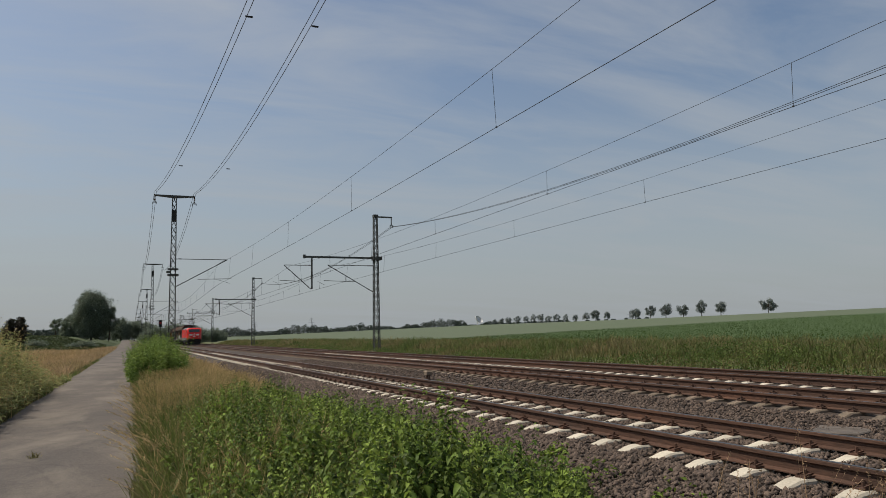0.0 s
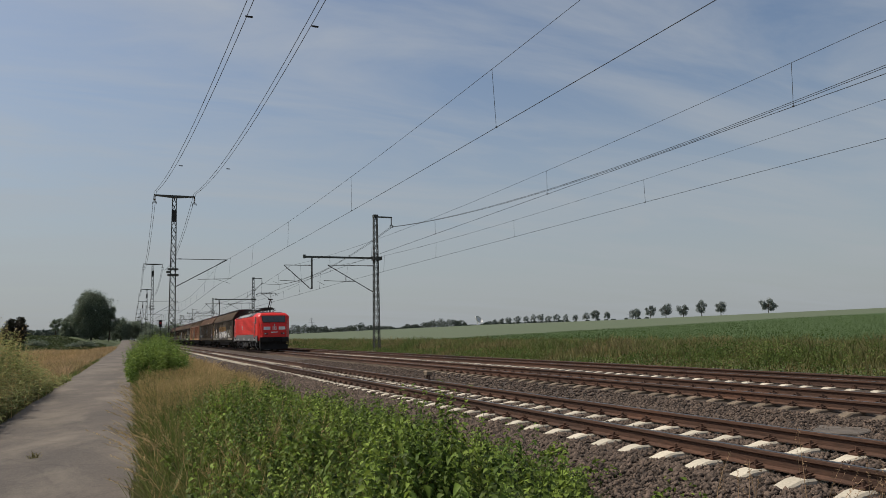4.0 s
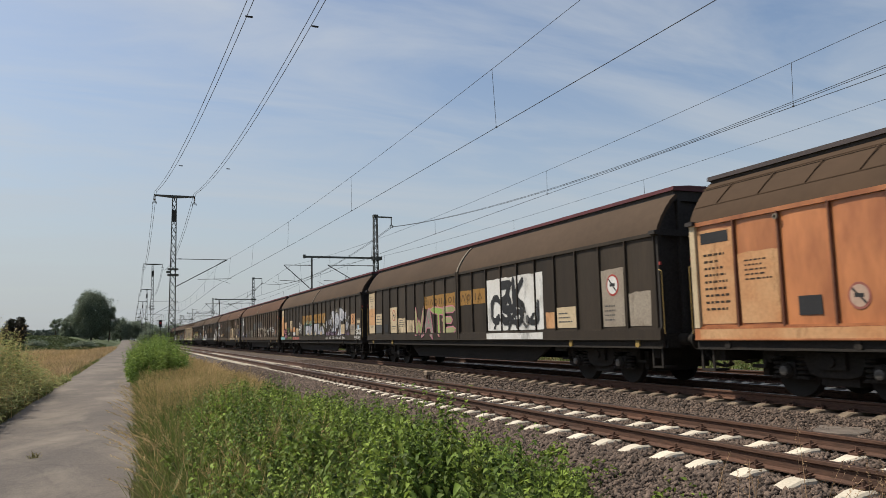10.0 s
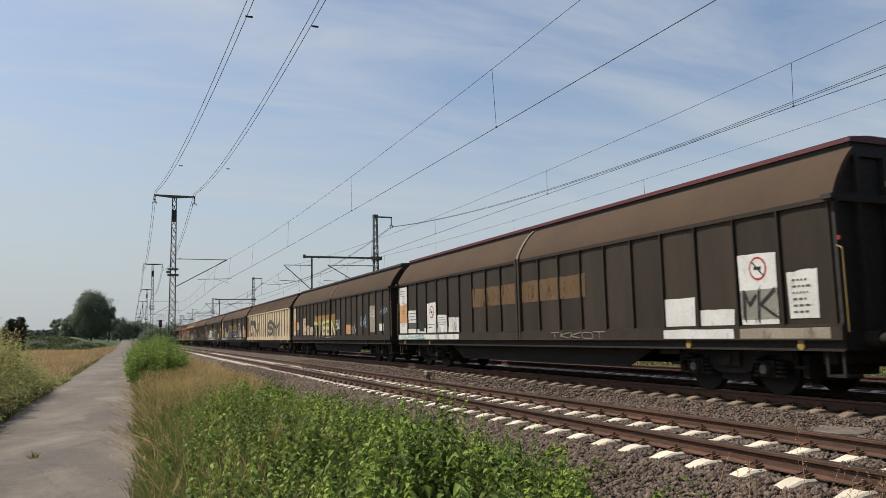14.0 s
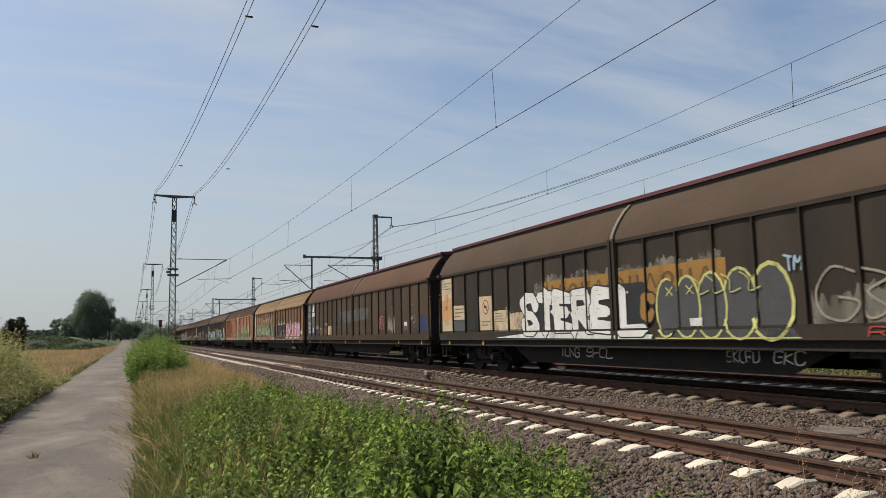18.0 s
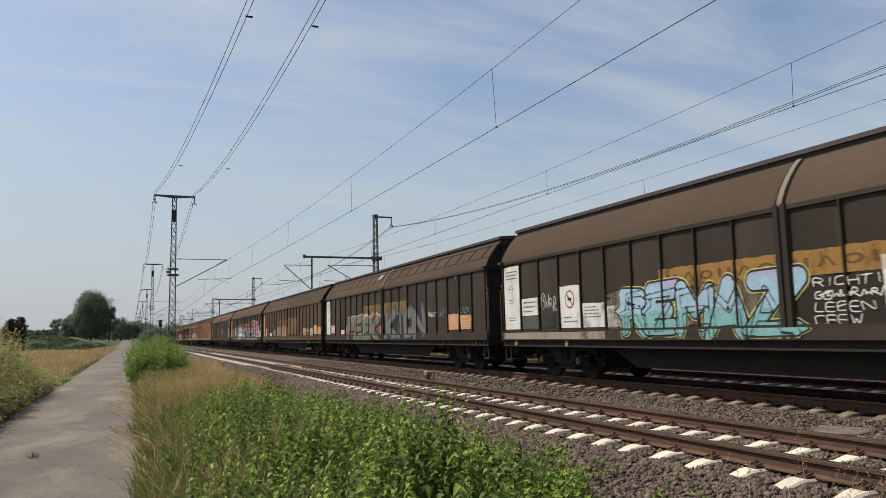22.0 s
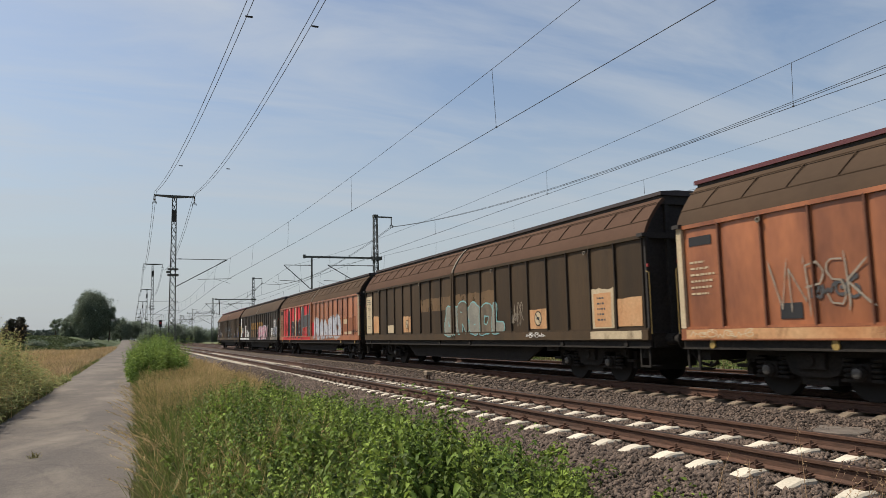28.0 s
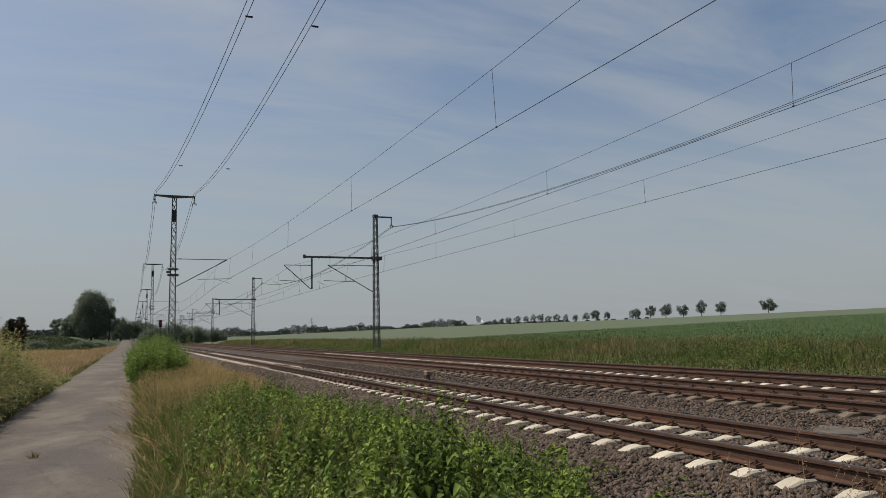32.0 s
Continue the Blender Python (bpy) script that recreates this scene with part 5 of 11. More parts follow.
def build_wagon(spec, index):
    """A long bogie wagon with two sliding walls, each of ten panels."""
    wall, roof, cap, post = spec.get("wall", W_BROWN), spec.get("roof", W_REDROOF if spec.get("wall") is W_OLIVE else W_ROOF), spec.get("cap", W_CAP_DARK), spec.get("post", None)
    walls = spec.get("walls", (wall, wall))
    w = thing("freight_wagon", spec["label"], "freight wagon", "wagons of the freight train")
    part("underframe", shared("underframe", W_UNDER, lambda: Geo().box(-1.36, -1.2, -HALF, HALF, 0.98, 1.16).box(1.2, 1.36, -HALF, HALF, 0.98, 1.16).box(-1.3, 1.3, -HALF, HALF, 1.1, 1.17)
         .prism([(-5.9, 1.0), (5.9, 1.0), (4.6, 0.41), (-4.6, 0.41)], -1.12, -1.06, "x").prism([(-5.9, 1.0), (5.9, 1.0), (4.6, 0.41), (-4.6, 0.41)], 1.06, 1.12, "x")
         .box(-1.15, -1.03, -4.6, 4.6, 0.39, 0.44).box(1.03, 1.15, -4.6, 4.6, 0.39, 0.44).box(-0.5, 0.5, -3.5, -1.5, 0.55, 1.0).box(-0.6, 0.3, 0.5, 2.2, 0.6, 1.0)
         .tube((-0.3, 3, 0.8), (0.3, 3, 0.8), 0.2, 10).box(-1.3, 1.3, -HALF - 0.02, -HALF + 0.25, 0.85, 1.17).box(-1.3, 1.3, HALF - 0.25, HALF + 0.02, 0.85, 1.17)), None, w, "black steel underframe with fish-bellied girders")
    part("body_core", shared("body_core", W_END, lambda: Geo().prism([(-1.33, 1.17), (1.33, 1.17), (1.33, 3.4), (1.06, 3.88), (0.72, 4.18), (-0.72, 4.18), (-1.06, 3.88), (-1.33, 3.4)], -HALF + 0.12, HALF - 0.12)), None, w)
    part("far_wall", shared("far_wall", W_BROWN, lambda: Geo().box(1.36, 1.42, -HALF, HALF, 1.15, 3.38).prism([(-a, b) for a, b in roof_outline()] + [(-a - 0.06, b - 0.05) for a, b in roof_outline()[::-1]], -HALF, HALF)), None, w)
    part("sill_board", shared("sill_board", walls[0], lambda: Geo().box(-1.46, -1.36, -HALF, HALF, 1.05, 1.245).box(-1.475, -1.36, -HALF, HALF, 1.02, 1.05)), None, w)
    part("sole_bar", shared("sole_bar", W_UNDER, lambda: Geo().box(-1.40, -1.34, -HALF, HALF, 0.86, 1.02).box(-1.44, -1.34, -HALF, HALF, 0.84, 0.865)), None, w)
    for h in (0, 1):
        wm = walls[h]
        y0, y1 = (POST * 0.9, HALF) if h == 0 else (-HALF, -POST * 0.9)
        sw = part("sliding_wall", shared("sliding_wall_%d" % h, wm, lambda: Geo().box(-1.44, -1.35, y0, y1, 3.29, 3.37).box(-1.43, -1.35, y0, y1, 1.247, 1.29).box(-1.38, -1.345, y0, y1, 1.25, 3.3)), None, w)
        pm = shared("panel", wm, g_panel, True)
        rm = shared("rib", spec.get("rib", W_RIB_RUST if wm in (W_RUST, W_RUST_DEEP) else W_DARK), lambda: Geo().prism([(-0.022, 0), (0.022, 0), (0.016, -0.045), (-0.016, -0.045)], 1.27, 3.31, "z"))
        for k in range(10):
            p = part("panel", pm, None, sw)
            yc = (panel_y(h * 10 + k) + panel_y(h * 10 + k + 0.999)) / 2
            p.location = (SIDE + 0.018, yc, 2.29)
        for k in range(11):
            p = part("rib", rm, None, sw)
            yy = panel_y(h * 10 + k) if not (h == 0 and k == 10) else panel_y(10)
            if h == 1 and k == 0:
                yy = -POST * 0.9 - 0.02
            p.matrix_local = pose(SIDE + 0.004, yy, 0) @ Matrix(((0, 1, 0, 0), (1, 0, 0, 0), (0, 0, 1, 0), (0, 0, 0, 1)))
        part("roof_panel", shared("roof_panel_%d" % h, roof, lambda: g_roof(y0, y1), True), None, w, "curved brown upper wall")
        if spec.get("ribbed"):
            o = [(a - 0.008, b + 0.012) for a, b in roof_outline()]
            rib = shared("roof_rib", W_ROOF_DARK, lambda: Geo().chain([(o[2][0], 0, o[2][1]), (o[3][0], -0.1, o[3][1]), (o[4][0] - 0.02, -0.2, o[4][1])], 0.013, 4))
            for k in range(10):
                part("roof_rib", rib, None, w).location = (0, (panel_y(h * 10 + k) + panel_y(h * 10 + k + 0.999)) / 2, 0)
            part("roof_crease", shared("roof_crease_%d" % h, W_ROOF_DARK, lambda: Geo().tube((o[2][0], y0, o[2][1] - 0.02), (o[2][0], y1, o[2][1] - 0.02), 0.012, 4).tube((o[4][0] - 0.02, y0, o[4][1]), (o[4][0] - 0.02, y1, o[4][1]), 0.012, 4)), None, w)
    if spec.get("ribbed"):
        for u in (2, 7, 12.87, 17.87):
            part("lock_ring", shared("lock_ring", W_STRAP, lambda: Geo().turned([(0.03, 0), (0.055, 0), (0.055, -0.025), (0.03, -0.025), (0.03, 0)], (0, 0, 0), "x", 10)), None, w).location = (SIDE - 0.05, panel_y(u), 3.2)
    if walls[0] in (W_RUST, W_RUST_DEEP):
        for e in (-1, 1):
            part("end_strip", shared("end_strip_%d" % (e > 0), W_CREAM, lambda: Geo().box(-1.456, -1.36, min(e * HALF, e * (HALF - 0.14)), max(e * HALF, e * (HALF - 0.14)), 1.26, 3.36)), None, w, "worn white strip at the wall's end")
    pst = post or walls[0]
    part("centre_post", shared("centre_post_w" if post else "centre_post", pst, lambda: Geo().box(-1.475, -1.36, -POST, -0.03, 1.04, 3.4).box(-1.475, -1.36, 0.03, POST, 1.04, 3.4).box(-1.445, -1.36, -0.04, 0.04, 1.04, 3.4)), None, w)
    part("roof_strap", shared("roof_strap", W_POST if post else W_STRAP, lambda: Geo().prism([(a - 0.025, b + 0.015) for a, b in roof_outline()] + [(a + 0.03, b - 0.03) for a, b in roof_outline()[::-1]], -0.055, 0.055)), None, w)
    top = 4.3 if spec.get("ribbed") else 4.33
    part("roof_gutter", shared("roof_gutter_%d" % (top * 100), W_END, lambda: Geo().box(-0.84, 0.84, -HALF + 0.05, HALF - 0.05, 4.1, top + 0.005)), None, w)
    part("roof_cap", shared("roof_cap_%d" % (top * 100), cap, lambda: Geo().prism([(-0.885, top), (-0.88, top + 0.085), (-0.4, top + 0.13), (0.4, top + 0.13), (0.88, top + 0.085), (0.885, top)], -HALF, HALF)), None, w, "raised roof edge strip")
    for e in (-1, 1):
        y = e * HALF
        g = Geo()
        g.box(-1.4, -1.3, min(y, y - e * 0.12), max(y, y - e * 0.12), 1.17, 3.42).box(1.3, 1.4, min(y, y - e * 0.12), max(y, y - e * 0.12), 1.17, 3.42)
        g.box(-1.3, 1.3, min(y - e * 0.02, y - e * 0.14), max(y - e * 0.02, y - e * 0.14), 3.3, 3.44)
        for xx in (-0.7, 0.0, 0.7):
            g.box(xx - 0.05, xx + 0.05, min(y - e * 0.04, y - e * 0.13), max(y - e * 0.04, y - e * 0.13), 1.17, 4.15)
        part("end_frame", shared("end_frame_%d" % (e > 0), W_END, lambda: g), None, w)
        part("end_handrail", shared("end_handrail_%d" % (e > 0), W_HOOK, lambda: Geo().chain([(-1.42, y + e * 0.1, 1.15), (-1.42, y + e * 0.1, 2.5), (-1.42, y, 2.55)], 0.01, 5)), None, w, "thin yellow grab rail")
        for xx in (-0.875, 0.875):
            b = part("buffer", shared("buffer_%d" % (e > 0), W_UNDER, lambda: g_buffer(e), True), None, w)
            b.location = (xx, y, 1.03)
        part("coupling", shared("coupling_%d" % (e > 0), W_UNDER, lambda: Geo().box(-0.06, 0.06, min(y, y + e * 0.5), max(y, y + e * 0.5), 0.92, 1.04).chain([(0.3, y, 0.95), (0.3, y + e * 0.25, 0.6), (0.25, y + e * 0.52, 0.75)], 0.03, 6)), None, w)
        part("brake_hose", shared("brake_hose_%d" % (e > 0), W_UNDER, lambda: Geo().chain([(-0.32, y, 0.95), (-0.34, y + e * 0.12, 0.72), (-0.3, y + e * 0.3, 0.5), (-0.2, y + e * 0.52, 0.44), (-0.1, y + e * 0.66, 0.5)], 0.035, 6)), None, w, "black rubber brake hose")
        part("shunter_step", shared("shunter_step_%d" % (e > 0), W_UNDER, lambda: Geo().box(-1.38, -1.0, min(y - e * 0.05, y - e * 0.4), max(y - e * 0.05, y - e * 0.4), 0.42, 0.46).box(-1.38, -1.34, min(y - e * 0.05, y - e * 0.1), max(y - e * 0.05, y - e * 0.1), 0.44, 1.02).box(-1.38, -1.34, min(y - e * 0.35, y - e * 0.4), max(y - e * 0.35, y - e * 0.4), 0.44, 1.02)), None, w)
        part("end_reflector", shared("end_reflector_%d" % (e > 0), W_SIGNRED, lambda: Geo().box(-1.415, -1.37, min(y + e * 0.02, y + e * 0.06), max(y + e * 0.02, y + e * 0.06), 2.64, 2.71)), None, w, "small red reflector")
        part("headstock_gear", shared("headstock_gear_%d" % (e > 0), W_UNDER, lambda: Geo().box(-1.25, 1.25, min(y - e * 0.55, y - e * 0.3), max(y - e * 0.55, y - e * 0.3), 0.62, 0.9).box(0.6, 1.3, min(y - e * 1.3, y - e * 0.6), max(y - e * 1.3, y - e * 0.6), 0.5, 0.95).chain([(0.5, y, 0.95), (0.5, y + e * 0.3, 0.55), (0.45, y + e * 0.6, 0.5)], 0.035, 6)), None, w)
        part("tail_bracket", shared("tail_bracket_%d" % (e > 0), W_END, lambda: Geo().box(-1.52, -1.36, min(y - e * 0.15, y + e * 0.05), max(y - e * 0.15, y + e * 0.05), 3.32, 3.4)), None, w)
        add_bogie(w, e * 7.75)
    for yy in (-7.0, -9.7, 7.0, 9.7) if index % 2 else (-7.0, -9.7, 7.0, 9.7, 1.3, -1.3):
        h = part("tie_hook", shared("tie_hook", W_HOOK if spec.get("hooks", index % 2) else W_UNDER, lambda: Geo().turned([(0.07, -0.02), (0.07, 0.02)], (0, 0, -0.06), "x", 10).box(-0.02, 0.02, -0.05, 0.05, -0.05, 0.1)), None, w)
        h.location = (-1.42, yy, 0.98)
    part("brake_plate", shared("brake_plate", W_END, lambda: Geo().box(-1.17, -1.13, -6.4, -5.8, 0.72, 0.95)), None, w)
    if "marks" in spec:
        spec["marks"](Marker(w, 100 + index))
    return w


TRAIN = []


# ---------------------------------------------------------------- the wagons' looks, from the locomotive back
def plate_white(m, u, z, w=0.8, h=0.45, mat_=W_WHITE, text=True):
    m.patch(u, u + w, z, z + h, mat_, 0.01)
    if text:
        m.bars(u + 0.1, u + w - 0.1, z + 0.08, z + h - 0.06, 3, W_GREY)


def lettered_column(m, mat_, z0=1.5, z1=3.22, ink=W_GREY, seedcol=None):
    m.patch(0.03, 0.95, z0, z1, mat_, 0.02)
    if seedcol:
        m.patch(0.05, 0.93, z0 + 0.35, z0 + 1.05, seedcol, 0.12, 0.006)
    m.bars(0.15, 0.85, z1 - 0.38, z1 - 0.1, 3, ink, 0.009)
    for k in (0.12, 0.4, 0.62):
        m.bars(0.3, 0.72, z0 + k * (z1 - z0), z0 + k * (z1 - z0) + 0.14, 2, ink, 0.009)


def yellow_band(m, u0=6.9, u1=13.3, z0=2.12, z1=2.68, mat_=W_YELLOW):
    """The faded company band: a yellow strip with a row of dark blocks."""
    m.patch(u0, u1, z0, z1, mat_, 0.05)
    n = 11
    w = (u1 - u0 - 0.4) / n
    bars, b, h = [], z0 + 0.12, z1 - 0.12
    for k in range(n):
        x = u0 + 0.2 + k * w
        c = x + 0.42 * w
        if k % 3 == 1:      # a triangle of two legs
            bars += [[(c + e * 0.4 * w, b), (c + e * 0.24 * w, b), (c - e * 0.04 * w, h), (c + e * 0.08 * w, h)] for e in (-1, 1)]
        elif k % 3 == 2:    # a round ring
            ring = [(math.cos(i * math.pi / 6), math.sin(i * math.pi / 6)) for i in range(13)]
            bars += [[(c + 0.38 * w * p[0], (b + h) / 2 + (h - b) / 2 * p[1]), (c + 0.38 * w * q[0], (b + h) / 2 + (h - b) / 2 * q[1]), (c + 0.2 * w * q[0], (b + h) / 2 + (h - b) * 0.3 * q[1]), (c + 0.2 * w * p[0], (b + h) / 2 + (h - b) * 0.3 * p[1])] for p, q in zip(ring, ring[1:])]
        else:               # two posts
            bars += [[(x + a * w, b), (x + (a + 0.18) * w, b), (x + (a + 0.18) * w, h), (x + a * w, h)] for a in (0.08, 0.56)]
    tagged(m.put("band_lettering", bars, W_BAND, 0.008), kind="stuff")


def hire_front(m, box=W_WHITE, sign=W_WHITE, low=None):
    """Boxes and warning sign near the leading end."""
    m.patch(16.05, 16.95, 1.5, 2.0, box, 0.02)
    m.bars(16.15, 16.85, 1.6, 1.9, 3, W_GREY)
    m.patch(18.05, 18.9, 1.5, 2.75, sign, 0.05)
    m.disc(18.48, 2.4, 0.24, W_WHITE, W_SIGNRED)
    m.bars(18.15, 18.8, 1.6, 2.0, 4, W_GREY)
    m.patch(19.05, 19.8, 1.5, 2.2, low or box, 0.08)


def hire_rear(m, col=W_CREAM, box=W_CREAM, warm=W_PEACH):
    lettered_column(m, col, seedcol=warm)
    m.patch(1.05, 1.95, 1.85, 2.3, box, 0.05)
    m.bars(1.15, 1.9, 1.9, 2.25, 3, W_GREY)
    m.patch(1.05, 1.95, 1.5, 1.83, W_GREY, 0.02)
    m.patch(3.05, 3.95, 1.5, 2.5, box, 0.05)
    m.disc(3.5, 2.18, 0.22, box, W_SIGNRED)
    m.bars(3.2, 3.8, 1.6, 1.8, 2, W_GREY)
    m.patch(4.05, 4.95, 1.5, 2.05, box, 0.05)
    m.bars(4.15, 4.85, 1.7, 2.0, 4, W_GREY)
    m.patch(5.05, 5.95, 1.5, 1.95, box, 0.05)
    m.put("latch_box", [[(2.25, 1.52), (2.75, 1.52), (2.75, 1.85), (2.25, 1.85)]], W_BLACK, 0.008)


def operator_marks(m):
    """Slate fields, white lettering bars and curved emblem of the olive-brown wagons."""
    m.patch(0.03, 0.97, 1.47, 3.25, W_GREY, 0.01)
    m.patch(1.03, 1.97, 1.47, 3.25, W_GREY, 0.01)
    m.bars(0.25, 0.75, 2.9, 3.15, 3, W_WHITE)
    m.bars(0.2, 0.8, 2.45, 2.75, 3, W_WHITE)
    m.bars(0.2, 0.9, 1.6, 2.3, 9, W_WHITE)
    fan = []
    for k in range(4):
        a0, a1 = math.radians(97 + 20 * k), math.radians(113 + 20 * k)
        fan.append([(1.78 + 0.55 * math.cos(a), 2.78 + 0.48 * math.sin(a) * (1 - 0.1 * k)) for a in (a0, (a0 + a1) / 2, a1)] + [(1.62 + 0.02 * k, 2.8), (1.68 + 0.02 * k, 2.8)])
    m.put("emblem", fan, W_WHITE, 0.009)
    m.put("emblem_bar", [[(1.2 + 0.22 * k, 2.55), (1.38 + 0.22 * k, 2.55), (1.38 + 0.22 * k, 2.75), (1.2 + 0.22 * k, 2.75)] for k in range(3)], W_WHITE, 0.009)
    m.patch(1.05, 1.95, 1.47, 1.95, W_BLUE, 0.01, 0.007)
    m.disc(1.5, 1.78, 0.19, W_WHITE, W_SIGNRED, 0.011)
    m.put("placard_holder", [[(2.2, 1.53), (2.55, 1.53), (2.55, 1.76), (2.2, 1.76)]], W_BLACK, 0.009)
    m.patch(2.62, 2.95, 1.47, 1.72, W_BLUE, 0.01)
    m.bars(2.66, 2.92, 1.5, 1.68, 3, W_WHITE)
    for u in (0.3, 1.6, 2.7):
        m.put("sill_mark", [[(u, 1.2), (u + 0.22, 1.2), (u + 0.22, 1.38), (u, 1.38)]], W_BLUE, 0.005)
    m.patch(7.6, 10, 2.05, 2.6, W_GREY, 0.03)
    m.patch(10, 12.4, 2.1, 2.65, W_GREY, 0.03)


def end_marks(m, blue=True):
    if blue:
        m.patch(19.05, 19.9, 1.5, 1.98, W_BLUE, 0.02)
    m.bars(19.05, 19.3, 1.55, 1.95, 7, W_WHITE, 0.012)
    m.patch(18.05, 18.95, 1.5, 2.4, W_GREY, 0.03)
    m.disc(18.5, 1.95, 0.22, W_BLUSH, W_FADERED, 0.012)


def m1(m):
    m.sill(0.05, 3, W_POST)
    m.sill(16, 19.9, W_POST)
    hire_rear(m, W_CREAM, W_WHITE)
    m.patch(7, 13.3, 2.1, 2.95, W_WORN, 0.18, 0.003)
    yellow_band(m)
    m.spray("HSFSH", 7.2, 14.4, 1.42, 2.12, W_WHITE, G_LILAC, W_POST, "block", 0.19, 0.04)
    m.spray("KE", 4.9, 7.2, 1.3, 2.0, W_BLACK, G_ASH, G_ASH, "wild", 0.12)
    m.sill(1.5, 6.5, G_ASH)
    m.spray("VRO", 14.3, 16.0, 1.5, 2.3, G_ASH, W_BLACK, None, "wild", 0.13)
    m.scrawl(2.05, 2.95, 1.5, 2.0, G_ASH, 5, 0.05)
    m.patch(16.05, 16.95, 1.5, 2.3, W_WORN, 0.12, 0.003)
    m.patch(16.05, 16.95, 1.5, 1.95, W_WHITE, 0.02)
    m.bars(16.15, 16.85, 1.6, 1.9, 3, W_GREY)
    m.patch(17.05, 17.95, 1.5, 1.7, W_WHITE, 0.05)
    m.spray("MK", 17.05, 17.95, 1.7, 2.3, W_POST, None, None, "wild", 0.12, cell=0.018)
    m.patch(18.05, 18.95, 1.5, 2.68, W_POST, 0.1)
    plate_white(m, 18.15, 2.3, 0.65, 0.25, W_CREAM)
    m.patch(19.05, 19.7, 1.5, 2.2, W_WORN, 0.2)
    m.patch(19.7, 19.95, 1.5, 2.4, W_POST, 0.2)


def m2(m):
    operator_marks(m)
    m.patch(3.08, 3.95, 1.48, 1.95, W_WHITE, 0.01)
    m.bars(3.2, 3.8, 1.68, 1.85, 2, W_GREY)
    m.patch(3.05, 3.95, 2.02, 2.7, W_GREY, 0.02)
    m.patch(4.05, 4.98, 1.62, 2.05, W_GREY, 0.02)
    m.patch(5.05, 6, 1.6, 2.0, W_GREY, 0.03)
    m.patch(12.6, 13.1, 1.47, 1.7, W_BLUE, 0.02)
    m.scrawl(9, 9.8, 1.6, 1.9, W_YELLOW, 3, 0.03)
    m.patch(18.1, 18.9, 1.5, 2.7, W_GREY, 0.03)
    m.patch(18.05, 19.9, 1.46, 1.68, W_BLUE, 0.05, 0.006)
    m.patch(18.05, 18.95, 1.68, 2.0, W_BLUE, 0.02, 0.006)
    m.disc(18.5, 1.82, 0.17, W_WHITE, W_SIGNRED, 0.012)
    m.patch(16.2, 16.8, 1.5, 1.75, W_GREY, 0.02)
    m.patch(19.2, 19.7, 1.5, 1.9, W_GREY, 0.01)
    m.patch(17.4, 17.8, 1.48, 1.65, W_BLUE, 0.01)
    m.elsewhere(on_roof)
    m.put("roof_plate", [[(13.3, 3.08), (13.5, 3.08), (13.5, 3.16), (13.3, 3.16)], [(13.6, 3.06), (14.3, 3.06), (14.3, 3.18), (13.6, 3.18)]], W_CREAM, 0.0)


def m3(m):
    m.sill(0.05, 19.95, W_PEACH)
    m.patch(0.05, 0.95, 1.5, 3.2, W_PEACH, 0.05)
    m.put("plate", [[(0.15, 2.95), (0.85, 2.95), (0.85, 3.15), (0.15, 3.15)]], W_BLACK, 0.008)
    m.bars(0.2, 0.85, 1.7, 2.8, 9, W_BROWN)
    m.patch(1.05, 1.95, 1.5, 2.7, W_PEACH, 0.04)
    m.bars(1.2, 1.85, 2.2, 2.6, 5, W_BROWN)
    m.disc(3.4, 1.85, 0.2, W_BLUSH, W_FADERED)
    m.put("placard_holder", [[(2.3, 1.6), (2.75, 1.6), (2.75, 1.9), (2.3, 1.9)]], W_BLACK, 0.009)
    m.haze(5.5, 9.9, 1.44, 2.8, H_GREY, 0.004)
    m.spray("EGORF", 5.7, 9.7, 1.3, 2.7, [W_WORN, W_POST, W_TAN], G_SLATE, H_CREAM, "block", 0.15, 0.035, 0.08, bands=True)
    m.patch(16.05, 16.95, 1.47, 2.1, W_CREAM, 0.02)
    m.disc(16.5, 1.8, 0.2, W_CREAM, W_GREY)
    m.patch(17.1, 17.85, 1.5, 2.05, W_PEACH, 0.02)
    plate_white(m, 17.2, 2.05, 0.6, 0.25)
    for u, z in ((12.3, 2.15), (14.6, 2.3), (15.3, 1.9)):
        m.stroke([(u, z), (u, z + 0.5), (u + 0.55, z + 0.5), (u + 0.55, z)], W_RIB_RUST, 0.018, smooth=False)


def m4(m):
    m.sill(12.05, 15.4, W_WHITE)
    hire_rear(m)
    m.spray("WATE", 6.0, 9.7, 1.44, 2.25, [G_OLIVE, G_ASH, G_GREEN], G_PINK, None, "wild", 0.15)
    yellow_band(m, 6.9, 12, 2.3, 2.75)
    m.patch(12.05, 15.4, 1.48, 2.95, W_WHITE, 0.06)
    for k, (a, b, c, d) in enumerate(((12.3, 13.6, 1.6, 2.5), (13.0, 14.4, 1.9, 2.85), (13.6, 15.2, 1.55, 2.3), (12.5, 14.9, 1.5, 1.9))):
        m.spray(("CS", "ZK", "SJ", "MW")[k], a, b, c, d, W_BLACK, None, None, "wild", 0.2, 0.0, lift=0.008 + 0.001 * k)
    m.patch(15.5, 15.95, 1.5, 1.9, W_PEACH, 0.03)
    hire_front(m, W_CREAM, W_POST, W_POST)


